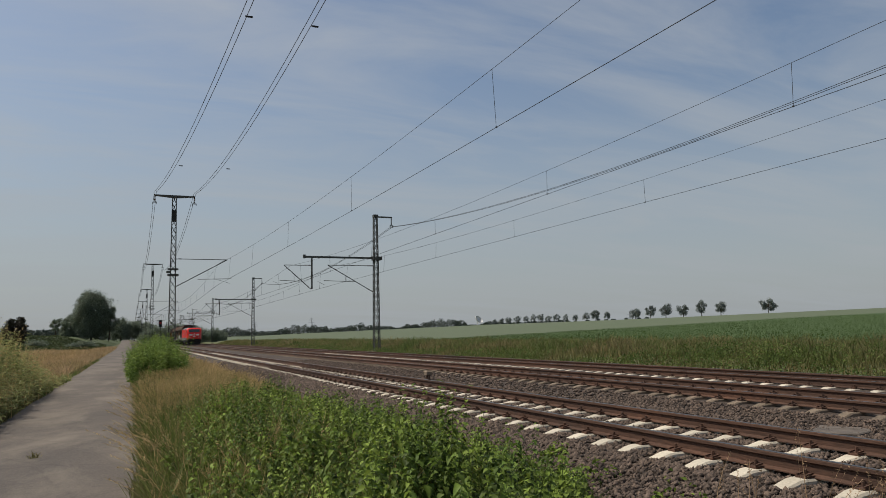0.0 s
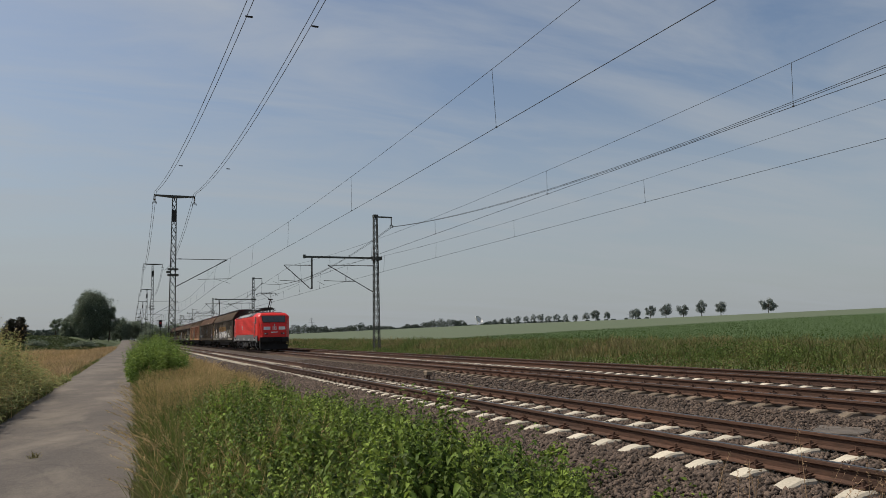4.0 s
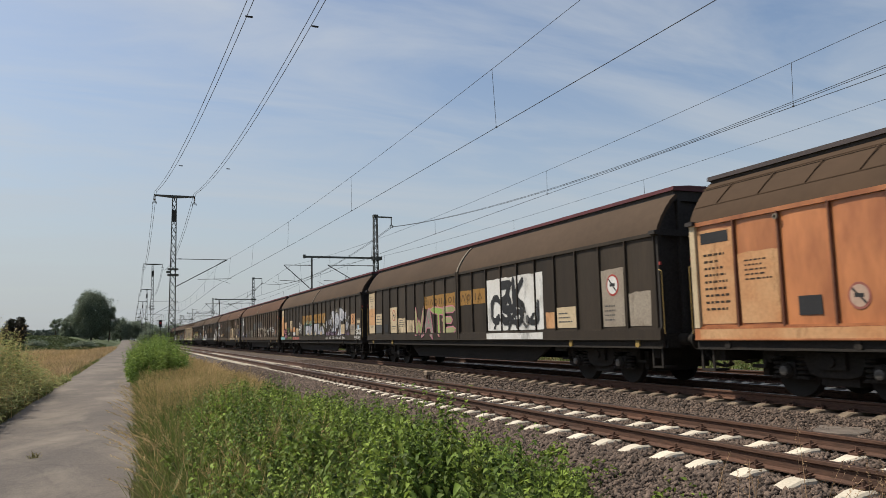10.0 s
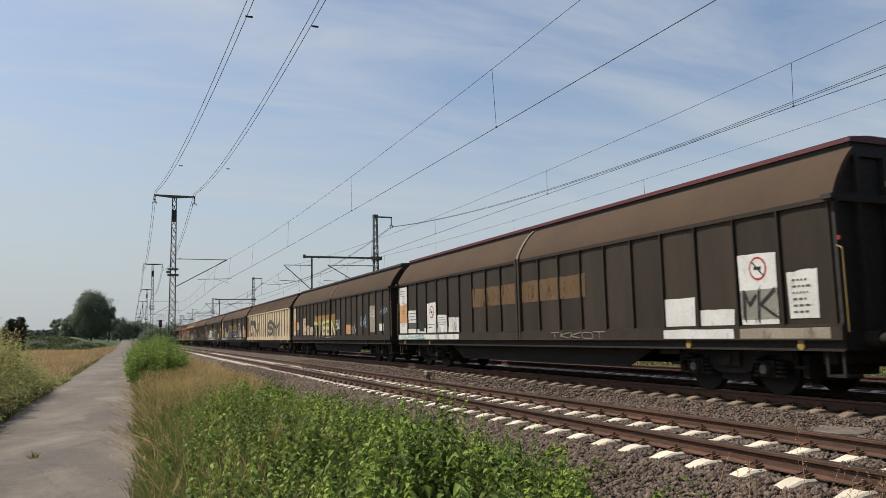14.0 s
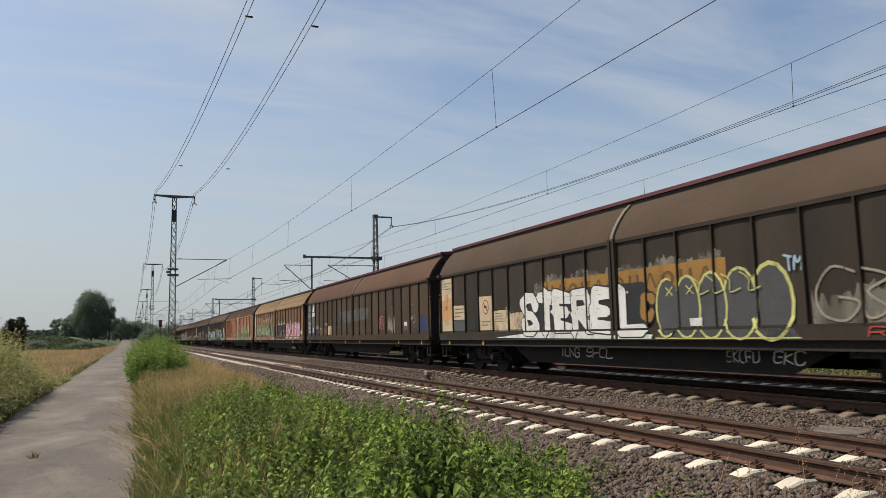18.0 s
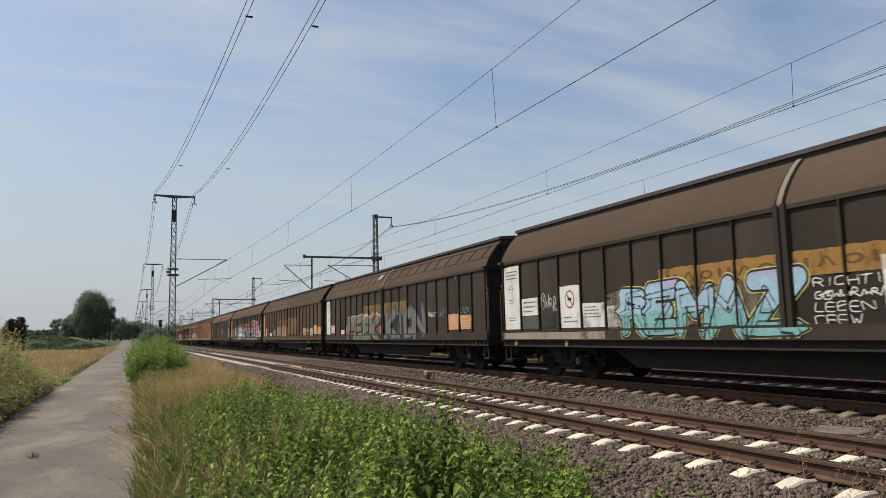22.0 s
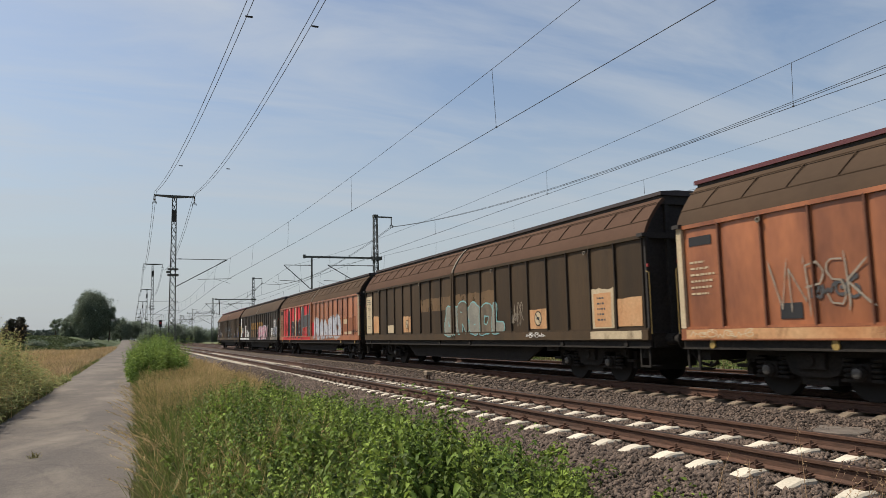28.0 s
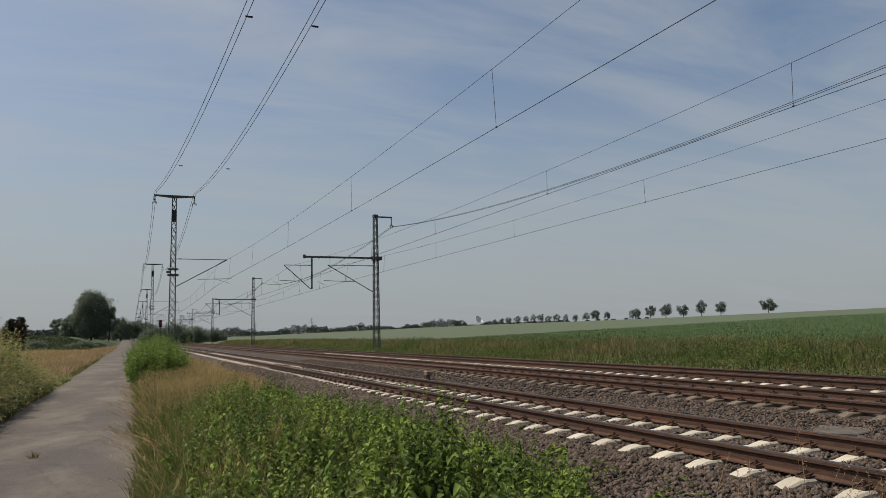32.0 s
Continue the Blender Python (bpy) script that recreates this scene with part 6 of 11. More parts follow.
def m5(m):
    m.sill(0.05, 1.5, G_TEAL)
    m.sill(4, 6.3, W_FADERED)
    m.patch(0.03, 0.95, 2.78, 3.22, W_CREAM, 0.02)
    m.bars(0.2, 0.8, 2.85, 3.12, 3, W_GREY)
    m.patch(0.03, 0.95, 1.47, 2.78, W_PEACH, 0.04)
    for z in (1.55, 1.8, 2.2, 2.55):
        m.bars(0.35, 0.7, z, z + 0.12, 2, W_CREAM, 0.009)
    m.patch(1.05, 1.95, 1.98, 2.38, W_PEACH, 0.05)
    m.bars(1.15, 1.85, 2.03, 2.33, 3, W_CREAM)
    m.spray("NUS", 1.05, 2.0, 1.6, 1.95, G_PINK, None, None, "tag", 0.09, cell=0.015)
    m.scrawl(1.2, 2.2, 1.3, 1.55, G_PINK, 4, 0.04)
    m.spray("NUSEN", 2.05, 3.0, 1.75, 2.02, G_GREEN, None, None, "tag", 0.09, cell=0.014)
    m.scrawl(2.6, 3.0, 1.48, 1.74, W_WHITE, 3, 0.05)
    m.patch(3.1, 3.9, 1.95, 2.45, W_CREAM, 0.02)
    m.disc(3.5, 2.22, 0.19, W_CREAM, W_WORN)
    m.patch(3.1, 3.9, 1.77, 1.93, W_PEACH, 0.01)
    m.bars(3.2, 3.8, 1.79, 1.91, 1, W_WORN)
    m.patch(4.05, 4.95, 1.72, 2.02, W_PEACH, 0.03)
    m.patch(4.05, 4.95, 1.5, 1.7, W_WHITE, 0.03)
    m.patch(5.1, 5.95, 1.5, 1.95, W_CREAM, 0.04)
    m.spray("ANFEON", 2.5, 4.2, 1.22, 1.38, G_GREEN, None, None, "tag", 0.08, cell=0.014)
    m.spray("BASEI", 6.12, 6.85, 1.62, 2.05, W_WHITE, None, None, "tag", 0.1, cell=0.014)
    m.stroke([(6.08, 1.7), (6.08, 2.3), (6.3, 2.1), (6.42, 2.22), (6.6, 2.05), (6.75, 2.15), (6.85, 1.95)], W_WHITE, 0.035, smooth=False)
    yellow_band(m, 7.1, 12.95, 2.15, 2.66)
    # silver boxes and half discs on a pale ground
    m.haze(7.5, 13.0, 1.3, 2.3, H_OLIVE, 0.009)
    m.haze(7.6, 10.2, 1.9, 2.45, H_TEAL, 0.0095)
    m.haze(13.0, 18.0, 1.3, 1.75, H_LILAC, 0.004)
    m.form([(7.85, 1.52), (7.85, 1.95), (8.2, 2.06), (9.35, 2.08), (9.35, 1.52)], G_SILVER, W_BLACK)
    m.ball(9.7, 1.5, 0.56, G_SILVER, W_BLACK, 0.05, 0.016, 0.9, (0, 180))
    m.form([(10.1, 1.75), (10.1, 2.14), (11.35, 2.14), (11.35, 1.52), (10.7, 1.52)], G_SILVER, W_BLACK, 0.05, 0.013)
    m.ball(12.05, 1.5, 0.5, G_SILVER, W_BLACK, 0.06, 0.016, 1.35, (0, 180))
    for u, r in ((8.75, 0.27), (9.75, 0.3), (10.55, 0.24), (11.95, 0.34)):
        m.ball(u, 1.5, r, G_SILVER, W_BLACK, 0.035, 0.02, 1.0, (0, 180))
        m.ball(u, 1.5, r * 0.6, W_CREAM, None, 0.03, 0.026, 1.0, (0, 180))
    m.face(13.12, 2.03, 0.22, G_SILVER)
    for p in ([(12.7, 2.3), (12.8, 2.42), (12.9, 2.3), (13.0, 2.4)], [(12.45, 2.0), (12.6, 2.1), (12.7, 1.95), (12.85, 2.02)], [(13.7, 1.5), (13.8, 1.75), (14.0, 1.68), (14.05, 1.9), (14.25, 1.8)], [(14.15, 2.5), (14.25, 2.3), (14.4, 2.4), (14.5, 2.15)], [(17.6, 2.1), (17.85, 2.35), (18.0, 2.15)], [(17.6, 1.75), (17.8, 2.0), (18.0, 1.6)]):
        m.stroke(p, W_WHITE, 0.03)
    # fat silver letters
    m.haze(14.2, 17.4, 2.1, 2.95, H_GREY, 0.005)
    m.form([(13.55, 2.12), (13.8, 1.98), (14.1, 2.02), (14.35, 1.9), (14.3, 2.15), (14.4, 2.22), (14.1, 2.33), (13.75, 2.3)], G_SILVER, W_BLACK)
    m.form([(14.3, 1.62), (14.3, 1.8), (14.72, 1.85), (14.72, 2.1), (14.3, 2.65), (14.55, 2.76), (14.78, 2.72), (14.88, 2.45), (14.95, 2.74), (15.1, 2.66), (15.2, 2.2), (15.25, 1.62)], P_SILVER, W_BLACK, 0.05, 0.012)
    m.ball(15.5, 2.2, 0.42, P_SILVER, W_BLACK, 0.05, 0.017)
    m.stroke([(15.5, 2.05), (15.6, 2.2), (15.5, 2.32), (15.35, 2.22), (15.35, 2.02), (15.5, 1.9), (15.7, 2.0)], W_BLACK, 0.03, 0.024)
    m.form([(15.5, 1.42), (15.75, 1.62), (16.0, 2.0), (15.92, 2.75), (16.1, 2.84), (16.55, 2.78), (16.95, 2.6), (16.9, 2.25), (16.55, 2.1), (16.25, 2.2), (16.22, 1.95), (16.35, 1.45), (16.1, 1.42)], P_SILVER, W_BLACK, 0.055, 0.02)
    m.spray("FESL", 14.35, 14.85, 1.66, 1.8, W_BLACK, None, None, "tag", 0.09, lift=0.024, cell=0.012)
    m.spray("VGZZ", 16.4, 16.85, 2.3, 2.5, W_BLACK, None, None, "tag", 0.09, lift=0.03, cell=0.012)
    m.spray("YZG", 13.65, 14.05, 2.08, 2.24, W_BLACK, None, None, "tag", 0.09, lift=0.024, cell=0.012)
    m.face(17.15, 2.4, 0.2, G_SILVER)
    m.face(17.4, 1.9, 0.22, G_SILVER)
    m.patch(16.32, 17.1, 1.52, 1.98, W_CREAM, 0.02, 0.027)
    m.bars(16.4, 17.0, 1.6, 1.9, 3, W_WORN, 0.03)
    for k in range(6):
        m.scrawl(13.2 + 0.7 * k, 13.7 + 0.7 * k, 1.22, 1.38, W_WHITE, 3, 0.03, 0.012)
    m.patch(18.05, 18.9, 1.47, 1.95, W_POST, 0.03)
    m.bars(18.2, 18.8, 1.6, 1.9, 4, W_GREY)
    m.patch(18.15, 18.85, 1.95, 2.45, W_PEACH, 0.02)
    m.disc(18.5, 2.2, 0.2, W_PEACH, W_WORN)
    m.patch(19.1, 19.8, 1.5, 2.2, W_WORN, 0.1)
    m.patch(19.25, 19.75, 2.0, 2.12, W_CREAM, 0.01, 0.008)
    m.patch(19.3, 19.6, 1.68, 1.9, G_SKY, 0.01, 0.008)
    m.spray("SKO", 19.05, 19.9, 1.46, 1.75, W_WHITE, None, None, "tag", 0.1)
    m.spray("BANRS", 19.0, 19.95, 1.2, 1.4, W_WHITE, None, None, "tag", 0.1, cell=0.015)


def m6(m):
    operator_marks(m)
    m.patch(3.1, 3.9, 1.47, 1.75, W_BLUE, 0.01)
    m.bars(3.2, 3.7, 1.5, 1.7, 3, W_WHITE)
    m.spray("MC", 3.1, 3.9, 1.78, 1.98, G_ASH, None, None, "tag", 0.1, cell=0.015)
    m.spray("IV", 4.1, 4.95, 1.5, 2.05, G_ASH, None, None, "tag", 0.12, cell=0.016)
    m.patch(5.1, 5.9, 1.55, 2.0, W_GREY, 0.1)
    m.spray("TR", 6.1, 6.85, 1.48, 2.02, G_ASH, None, None, "tag", 0.12, cell=0.016)
    m.spray("K", 6.95, 7.7, 1.32, 2.05, G_ASH, None, None, "tag", 0.1, cell=0.016)
    m.stroke([(8.75, 1.9), (8.5, 1.95), (8.4, 1.75), (8.75, 1.8), (8.75, 1.6), (8.4, 1.55)], G_ASH, 0.05)
    m.stroke([(9.1, 1.6), (9.2, 1.55), (9.4, 1.7), (9.45, 2.1), (9.5, 1.7), (9.85, 1.55)], G_ASH, 0.05)
    m.spray("SOTNK", 10.25, 14.5, 1.46, 2.2, W_POST, None, None, "wild", 0.17, lift=0.006)
    m.spray("SOTNK", 10.3, 14.5, 1.48, 2.22, None, W_WORN, None, "bubble", 0.12, 0.03, lift=0.01)
    m.spray("MIL", 15.0, 15.9, 1.62, 2.0, W_WHITE, None, None, "tag", 0.1, cell=0.015)
    m.spray("IFC", 16.1, 16.7, 1.85, 2.15, W_WHITE, None, None, "tag", 0.09, cell=0.014)
    m.spray("ZBEWE", 17.05, 17.95, 1.82, 2.12, W_WHITE, None, None, "tag", 0.1, cell=0.014)
    plate_white(m, 17.2, 1.62, 0.6, 0.13, W_POST, False)
    m.spray("AD", 18.0, 18.6, 1.5, 1.8, W_FAINT, None, None, "tag", 0.09, cell=0.015)
    m.patch(18.3, 18.9, 2.25, 2.42, W_GREY, 0.01)
    m.patch(18.1, 18.95, 1.47, 1.95, W_GREY, 0.05)
    m.disc(18.55, 1.78, 0.2, W_PEACH, W_FADERED, 0.012)
    m.patch(19.35, 19.5, 2.75, 2.9, W_FADERED, 0.02)
    m.spray("TRNK", 19.1, 19.95, 1.52, 1.9, W_FAINT, None, None, "tag", 0.09, cell=0.015)
    for u in (12.8, 14.3, 15.6, 16.8, 17.6, 19.6):
        m.scrawl(u, u + 0.5, 1.24, 1.37, W_FAINT, 3, 0.04, 0.07)
    m.elsewhere(on_girder)
    m.spray("BAW", 14.0, 14.5, 3.6, 3.78, G_ASH, None, None, "tag", 0.07, cell=0.014)


def m7(m):
    operator_marks(m)
    m.patch(3.05, 3.9, 1.9, 2.3, W_GREY, 0.02)
    m.patch(3.05, 4.9, 1.6, 1.85, W_CREAM, 0.02)
    m.haze(5.0, 5.95, 1.47, 2.0, H_TAN)
    m.patch(5.2, 5.7, 1.72, 1.9, W_PEACH, 0.02)
    m.disc(3.4, 2.85, 0.18, W_BLUSH, W_FADERED)
    m.patch(8.2, 8.7, 1.47, 1.62, W_BLUE, 0.1)
    m.stroke([(9.45, 1.5), (9.5, 1.65), (9.55, 1.8), (9.6, 1.65), (9.75, 1.5)], W_FAINT, 0.03)
    m.stroke([(9.35, 1.95), (9.55, 1.82), (9.75, 1.9)], W_FAINT, 0.03)
    m.ball(9.56, 1.95, 0.06, W_FAINT)
    m.scrawl(10.6, 11.0, 1.6, 1.95, W_WORN, 3, 0.035)
    m.scrawl(11.3, 11.8, 1.5, 1.95, W_WORN, 3, 0.035)
    m.haze(12.0, 16.2, 1.3, 2.2, H_TAN, 0.004)
    m.spray("VDBEN", 12.05, 16.1, 1.44, 2.3, [W_TAN, W_WORN, W_CREAM], W_CREAM, None, "wild", 0.22, 0.04)
    m.spray("VDBEN", 12.1, 16.1, 1.5, 2.2, None, W_CREAM, None, "wild", 0.07, 0.025, lift=0.02)
    m.sill(12.1, 16.2, W_POST)
    m.put("spray_stroke", [[(u, 1.2), (u + 0.35, 1.2), (u + 0.6, 1.38), (u + 0.15, 1.4)] for u in (12.3, 13.2, 14.0, 14.9, 15.6, 18.0, 19.2)], W_CREAM, 0.012)
    m.patch(15.85, 16.0, 2.05, 2.25, W_CREAM, 0.05)
    m.disc(16.4, 2.85, 0.2, W_BLUSH, W_FADERED)
    m.patch(16.5, 17.0, 1.62, 1.9, W_GREY, 0.02)
    m.bars(16.55, 16.95, 1.66, 1.86, 2, W_WHITE)
    for p in ([(16.3, 2.0), (16.6, 2.2), (16.9, 2.15)], [(17.05, 1.6), (17.2, 2.0), (17.45, 2.1), (17.4, 1.7)], [(17.5, 2.25), (17.6, 1.9), (17.8, 1.6)], [(17.55, 2.3), (17.8, 2.2), (17.7, 1.95), (17.95, 1.75)], [(17.1, 2.05), (17.4, 2.2), (17.7, 2.28)]):
        m.stroke(p, G_ASH, 0.035, 0.014, smooth=False)
    m.ball(17.4, 1.56, 0.11, W_CREAM, None, squeeze=4.0)
    m.patch(18.1, 18.9, 1.6, 2.35, W_GREY, 0.02)
    plate_white(m, 18.2, 2.4, 0.6, 0.3, W_CREAM)
    m.disc(18.5, 2.0, 0.24, W_BLUSH, W_FADERED)
    m.patch(19.02, 19.9, 1.5, 2.1, W_BLUE, 0.02)
    m.bars(19.1, 19.3, 1.5, 1.9, 8, W_WHITE)
    m.stroke([(18.95, 2.05), (19.1, 2.25), (19.25, 2.28), (19.3, 2.15), (19.6, 2.2)], W_WHITE, 0.03, 0.014, smooth=False)
    m.spray("NDE", 19.35, 19.85, 2.28, 2.42, W_RIB_RUST, None, None, "tag", 0.09, cell=0.014)
    m.elsewhere(on_roof)
    m.spray("FZIKO", 17.75, 18.75, 3.28, 3.62, W_POST, None, None, "tag", 0.06, cell=0.014)


def m8(m):
    m.sill(0.05, 6, W_WHITE)
    m.sill(16, 17.9, W_WHITE)
    m.sill(18.05, 19.9, W_POST)
    hire_rear(m, W_WHITE, W_WHITE, W_PEACH)
    m.patch(0.05, 6, 1.47, 1.62, W_WHITE, 0.05, 0.007)
    yellow_band(m, 6.9, 13.2, 2.2, 2.75, W_TAN)
    m.scrawl(0.6, 3, 1.22, 1.4, G_TEAL, 7, 0.05, 0.07)
    m.patch(16.0, 16.9, 1.47, 2.0, W_WHITE, 0.03)
    m.patch(17.0, 17.9, 1.47, 1.75, W_WHITE, 0.03)
    m.patch(18.05, 18.9, 1.47, 2.65, W_WHITE, 0.05)
    m.disc(18.5, 2.4, 0.2, W_WHITE, W_SIGNRED)
    m.patch(18.06, 18.89, 1.55, 2.05, G_ASH, 0.02, 0.006)
    m.spray("MK", 18.1, 18.85, 1.6, 2.05, W_BLACK, None, None, "wild", 0.07, lift=0.014, cell=0.015)
    m.spray("TKKOT", 11.6, 14.0, 1.2, 1.4, W_FAINT, None, None, "tag", 0.09, cell=0.014)
    m.patch(19.1, 19.7, 1.55, 2.3, W_WHITE, 0.1)
    m.bars(19.2, 19.6, 1.6, 2.2, 6, W_GREY)


def m9(m):
    hire_rear(m, W_CREAM, W_CREAM)
    m.patch(6.3, 10.9, 2.05, 2.55, W_YELLOW, 0.05)
    m.spray("TIGEN", 6.2, 11, 1.42, 2.25, [W_CREAM, G_LIME], W_BLACK, G_OLIVE, "wild", 0.15, bands=True)
    m.scrawl(11, 11.8, 1.6, 2.3, W_WHITE, 4)
    m.patch(13.05, 13.9, 1.5, 1.95, W_PEACH, 0.03)
    m.scrawl(14.1, 14.9, 1.5, 1.9, W_WHITE, 4, 0.03)
    m.scrawl(15.6, 16.6, 1.7, 2.3, G_SKY, 5, 0.04)
    m.patch(17.1, 17.9, 1.55, 2.7, W_POST, 0.03)
    plate_white(m, 17.15, 2.2, 0.65, 0.35)
    m.patch(18.5, 19.1, 1.6, 1.9, W_WHITE, 0.03)
    m.scrawl(18.6, 19.7, 2.3, 2.6, G_SKY, 4, 0.03)


def m10(m):
    m.sill(0.05, 19.95, W_CREAM)
    m.patch(0.03, 0.97, 1.47, 3.25, W_RED, 0.01)
    m.put("plate", [[(0.2, 2.9), (0.8, 2.9), (0.8, 3.1), (0.2, 3.1)]], W_BLACK, 0.008)
    m.patch(1.1, 1.9, 2.0, 2.8, W_POST, 0.1)
    m.bars(1.2, 1.8, 2.1, 2.7, 5, W_GREY)
    m.put("placard_holder", [[(2.3, 1.55), (2.75, 1.55), (2.75, 1.8), (2.3, 1.8)]], W_BLACK, 0.009)
    m.disc(3.5, 1.8, 0.22, W_CREAM, W_FADERED)
    m.put("sprayed_map", [[(2.1, 2.3), (2.2, 2.9), (2.9, 2.95), (3.2, 2.85), (3.15, 2.5), (2.6, 2.55)], [(3.2, 2.5), (3.28, 2.85), (3.9, 2.8), (4.05, 2.95), (4.6, 2.8), (5.0, 2.4), (4.95, 2.1), (4.6, 2.05), (4.1, 2.3), (3.6, 2.45)],
          [(5.05, 2.1), (5.4, 2.15), (5.6, 1.9), (5.8, 1.7), (6.0, 1.85), (6.3, 1.95), (6.5, 2.2), (6.7, 2.1), (6.6, 1.95), (6.2, 1.85), (5.9, 1.6), (5.3, 1.85)], [(6.4, 2.3), (6.45, 2.6), (6.7, 2.65), (7.0, 3.0), (6.75, 2.55), (6.6, 2.2)]], W_BLACK, 0.01)
    m.spray("SM", 11, 16, 1.6, 2.6, W_GREY, W_BLACK, None, "wild", 0.12)


def m11(m):
    m.sill(13.7, 17.4, G_ASH)
    m.sill(0.05, 6, W_POST)
    hire_rear(m, W_CREAM, W_CREAM)
    m.haze(6.0, 13.0, 1.3, 3.1, H_GREY)
    m.haze(1.0, 6.0, 1.45, 2.3, H_GREY)
    yellow_band(m)
    m.spray("KNBER", 7.0, 12.2, 1.24, 2.15, W_BLACK, G_LILAC, None, "wild", 0.2, 0.03, over=1.1)
    m.spray("KNBER", 7.1, 12.2, 1.3, 2.05, None, W_WHITE, None, "wild", 0.09, 0.018, lift=0.02)
    m.ball(12.3, 1.75, 0.3, G_MOSS, W_BLACK, 0.04, 0.014)
    m.ball(12.55, 1.55, 0.3, G_CRIMSON, W_BLACK, 0.04, 0.012)
    m.patch(12.2, 12.7, 1.48, 1.62, W_WHITE, 0.01, 0.022)
    for u, z in ((12.35, 2.05), (12.95, 1.6)):
        for k in range(3):
            a = k * math.pi / 3
            m.stroke([(u - 0.2 * math.cos(a), z - 0.15 * math.sin(a)), (u + 0.2 * math.cos(a), z + 0.15 * math.sin(a))], W_WHITE, 0.02, 0.024)
    m.spray("RIS", 6.3, 6.8, 1.9, 2.15, W_WHITE, None, None, "tag", 0.1, cell=0.014)
    m.spray("CNET", 6.2, 6.9, 1.65, 1.88, G_TEAL, None, None, "tag", 0.09, cell=0.014)
    m.spray("RADIO", 6.2, 6.95, 1.46, 1.63, W_WHITE, None, None, "tag", 0.08, cell=0.014)
    m.spray("WOLF", 13.2, 13.9, 1.55, 1.85, G_LILAC, None, None, "tag", 0.09, cell=0.014)
    m.spray("SAR", 13.1, 13.6, 1.2, 1.4, G_TEAL, None, None, "tag", 0.09, cell=0.014)
    m.haze(13.2, 13.5, 1.9, 2.9, H_GREY)
    # three tall grey letters on a cream ground
    m.form([(13.9, 1.45), (13.85, 1.9), (14.3, 2.1), (14.6, 2.75), (14.95, 2.85), (15.3, 2.6), (15.8, 2.9), (16.3, 2.75), (16.5, 2.2), (17.2, 2.0), (17.45, 1.45)], H_CREAM, None, lift=0.009, smooth=True)
    m.form([(14.22, 1.45), (14.16, 2.1), (14.3, 2.38), (14.55, 2.45), (14.78, 2.2), (14.85, 1.45)], P_SILVER_DARK, W_BLACK, 0.04, 0.013)
    m.form([(14.88, 1.45), (14.9, 2.5), (15.1, 2.6), (15.45, 2.5), (15.5, 2.25), (15.2, 2.2), (15.2, 2.05), (15.95, 2.15), (16.05, 1.45)], P_SILVER_DARK, W_BLACK, 0.04, 0.016)
    m.form([(16.0, 1.45), (16.02, 2.15), (16.25, 2.25), (16.55, 2.1), (16.75, 1.85), (16.75, 1.45)], G_ASH, W_BLACK, 0.04, 0.013)
    for u in (14.35, 14.5, 14.66, 16.2, 16.38):
        m.stroke([(u, 1.5), (u + 0.03, 1.85), (u, 2.15)], W_POST, 0.025, 0.019)
    for u in (15.1, 15.4, 15.7):
        m.stroke([(u - 0.1, 1.55), (u + 0.1, 1.65), (u + 0.25, 1.6)], W_CREAM, 0.05, 0.022)
    for u, z in ((13.95, 2.42), (14.7, 2.72), (15.5, 2.75), (16.65, 2.3)):
        for k in (-1, 0, 1):
            m.ball(u + 0.08 * k, z + 0.05 * (k == 0), 0.05, W_WHITE, None, lift=0.02 + 0.001 * k)
    m.patch(16.25, 17.05, 1.5, 1.84, W_CREAM, 0.02, 0.02)
    m.bars(16.6, 17.0, 1.56, 1.8, 3, W_GREY, 0.024)
    m.spray("SA", 17.4, 18.0, 2.0, 2.4, W_BLACK, G_LILAC, None, "bubble", 0.2, 0.03)
    m.spray("ADE", 17.2, 18.0, 1.6, 1.95, W_BLACK, G_LILAC, None, "bubble", 0.2, 0.03)
    m.patch(18.1, 18.95, 1.5, 2.5, W_CREAM, 0.05)
    m.disc(18.5, 2.15, 0.22, W_CREAM, W_FADERED, 0.016)
    m.scrawl(18.2, 18.9, 1.55, 1.85, W_BROWN, 4, 0.03, 0.016)
    m.haze(18.9, 19.95, 1.47, 2.7, H_GREY)
    m.patch(19.1, 19.8, 1.5, 2.2, W_PEACH, 0.1)


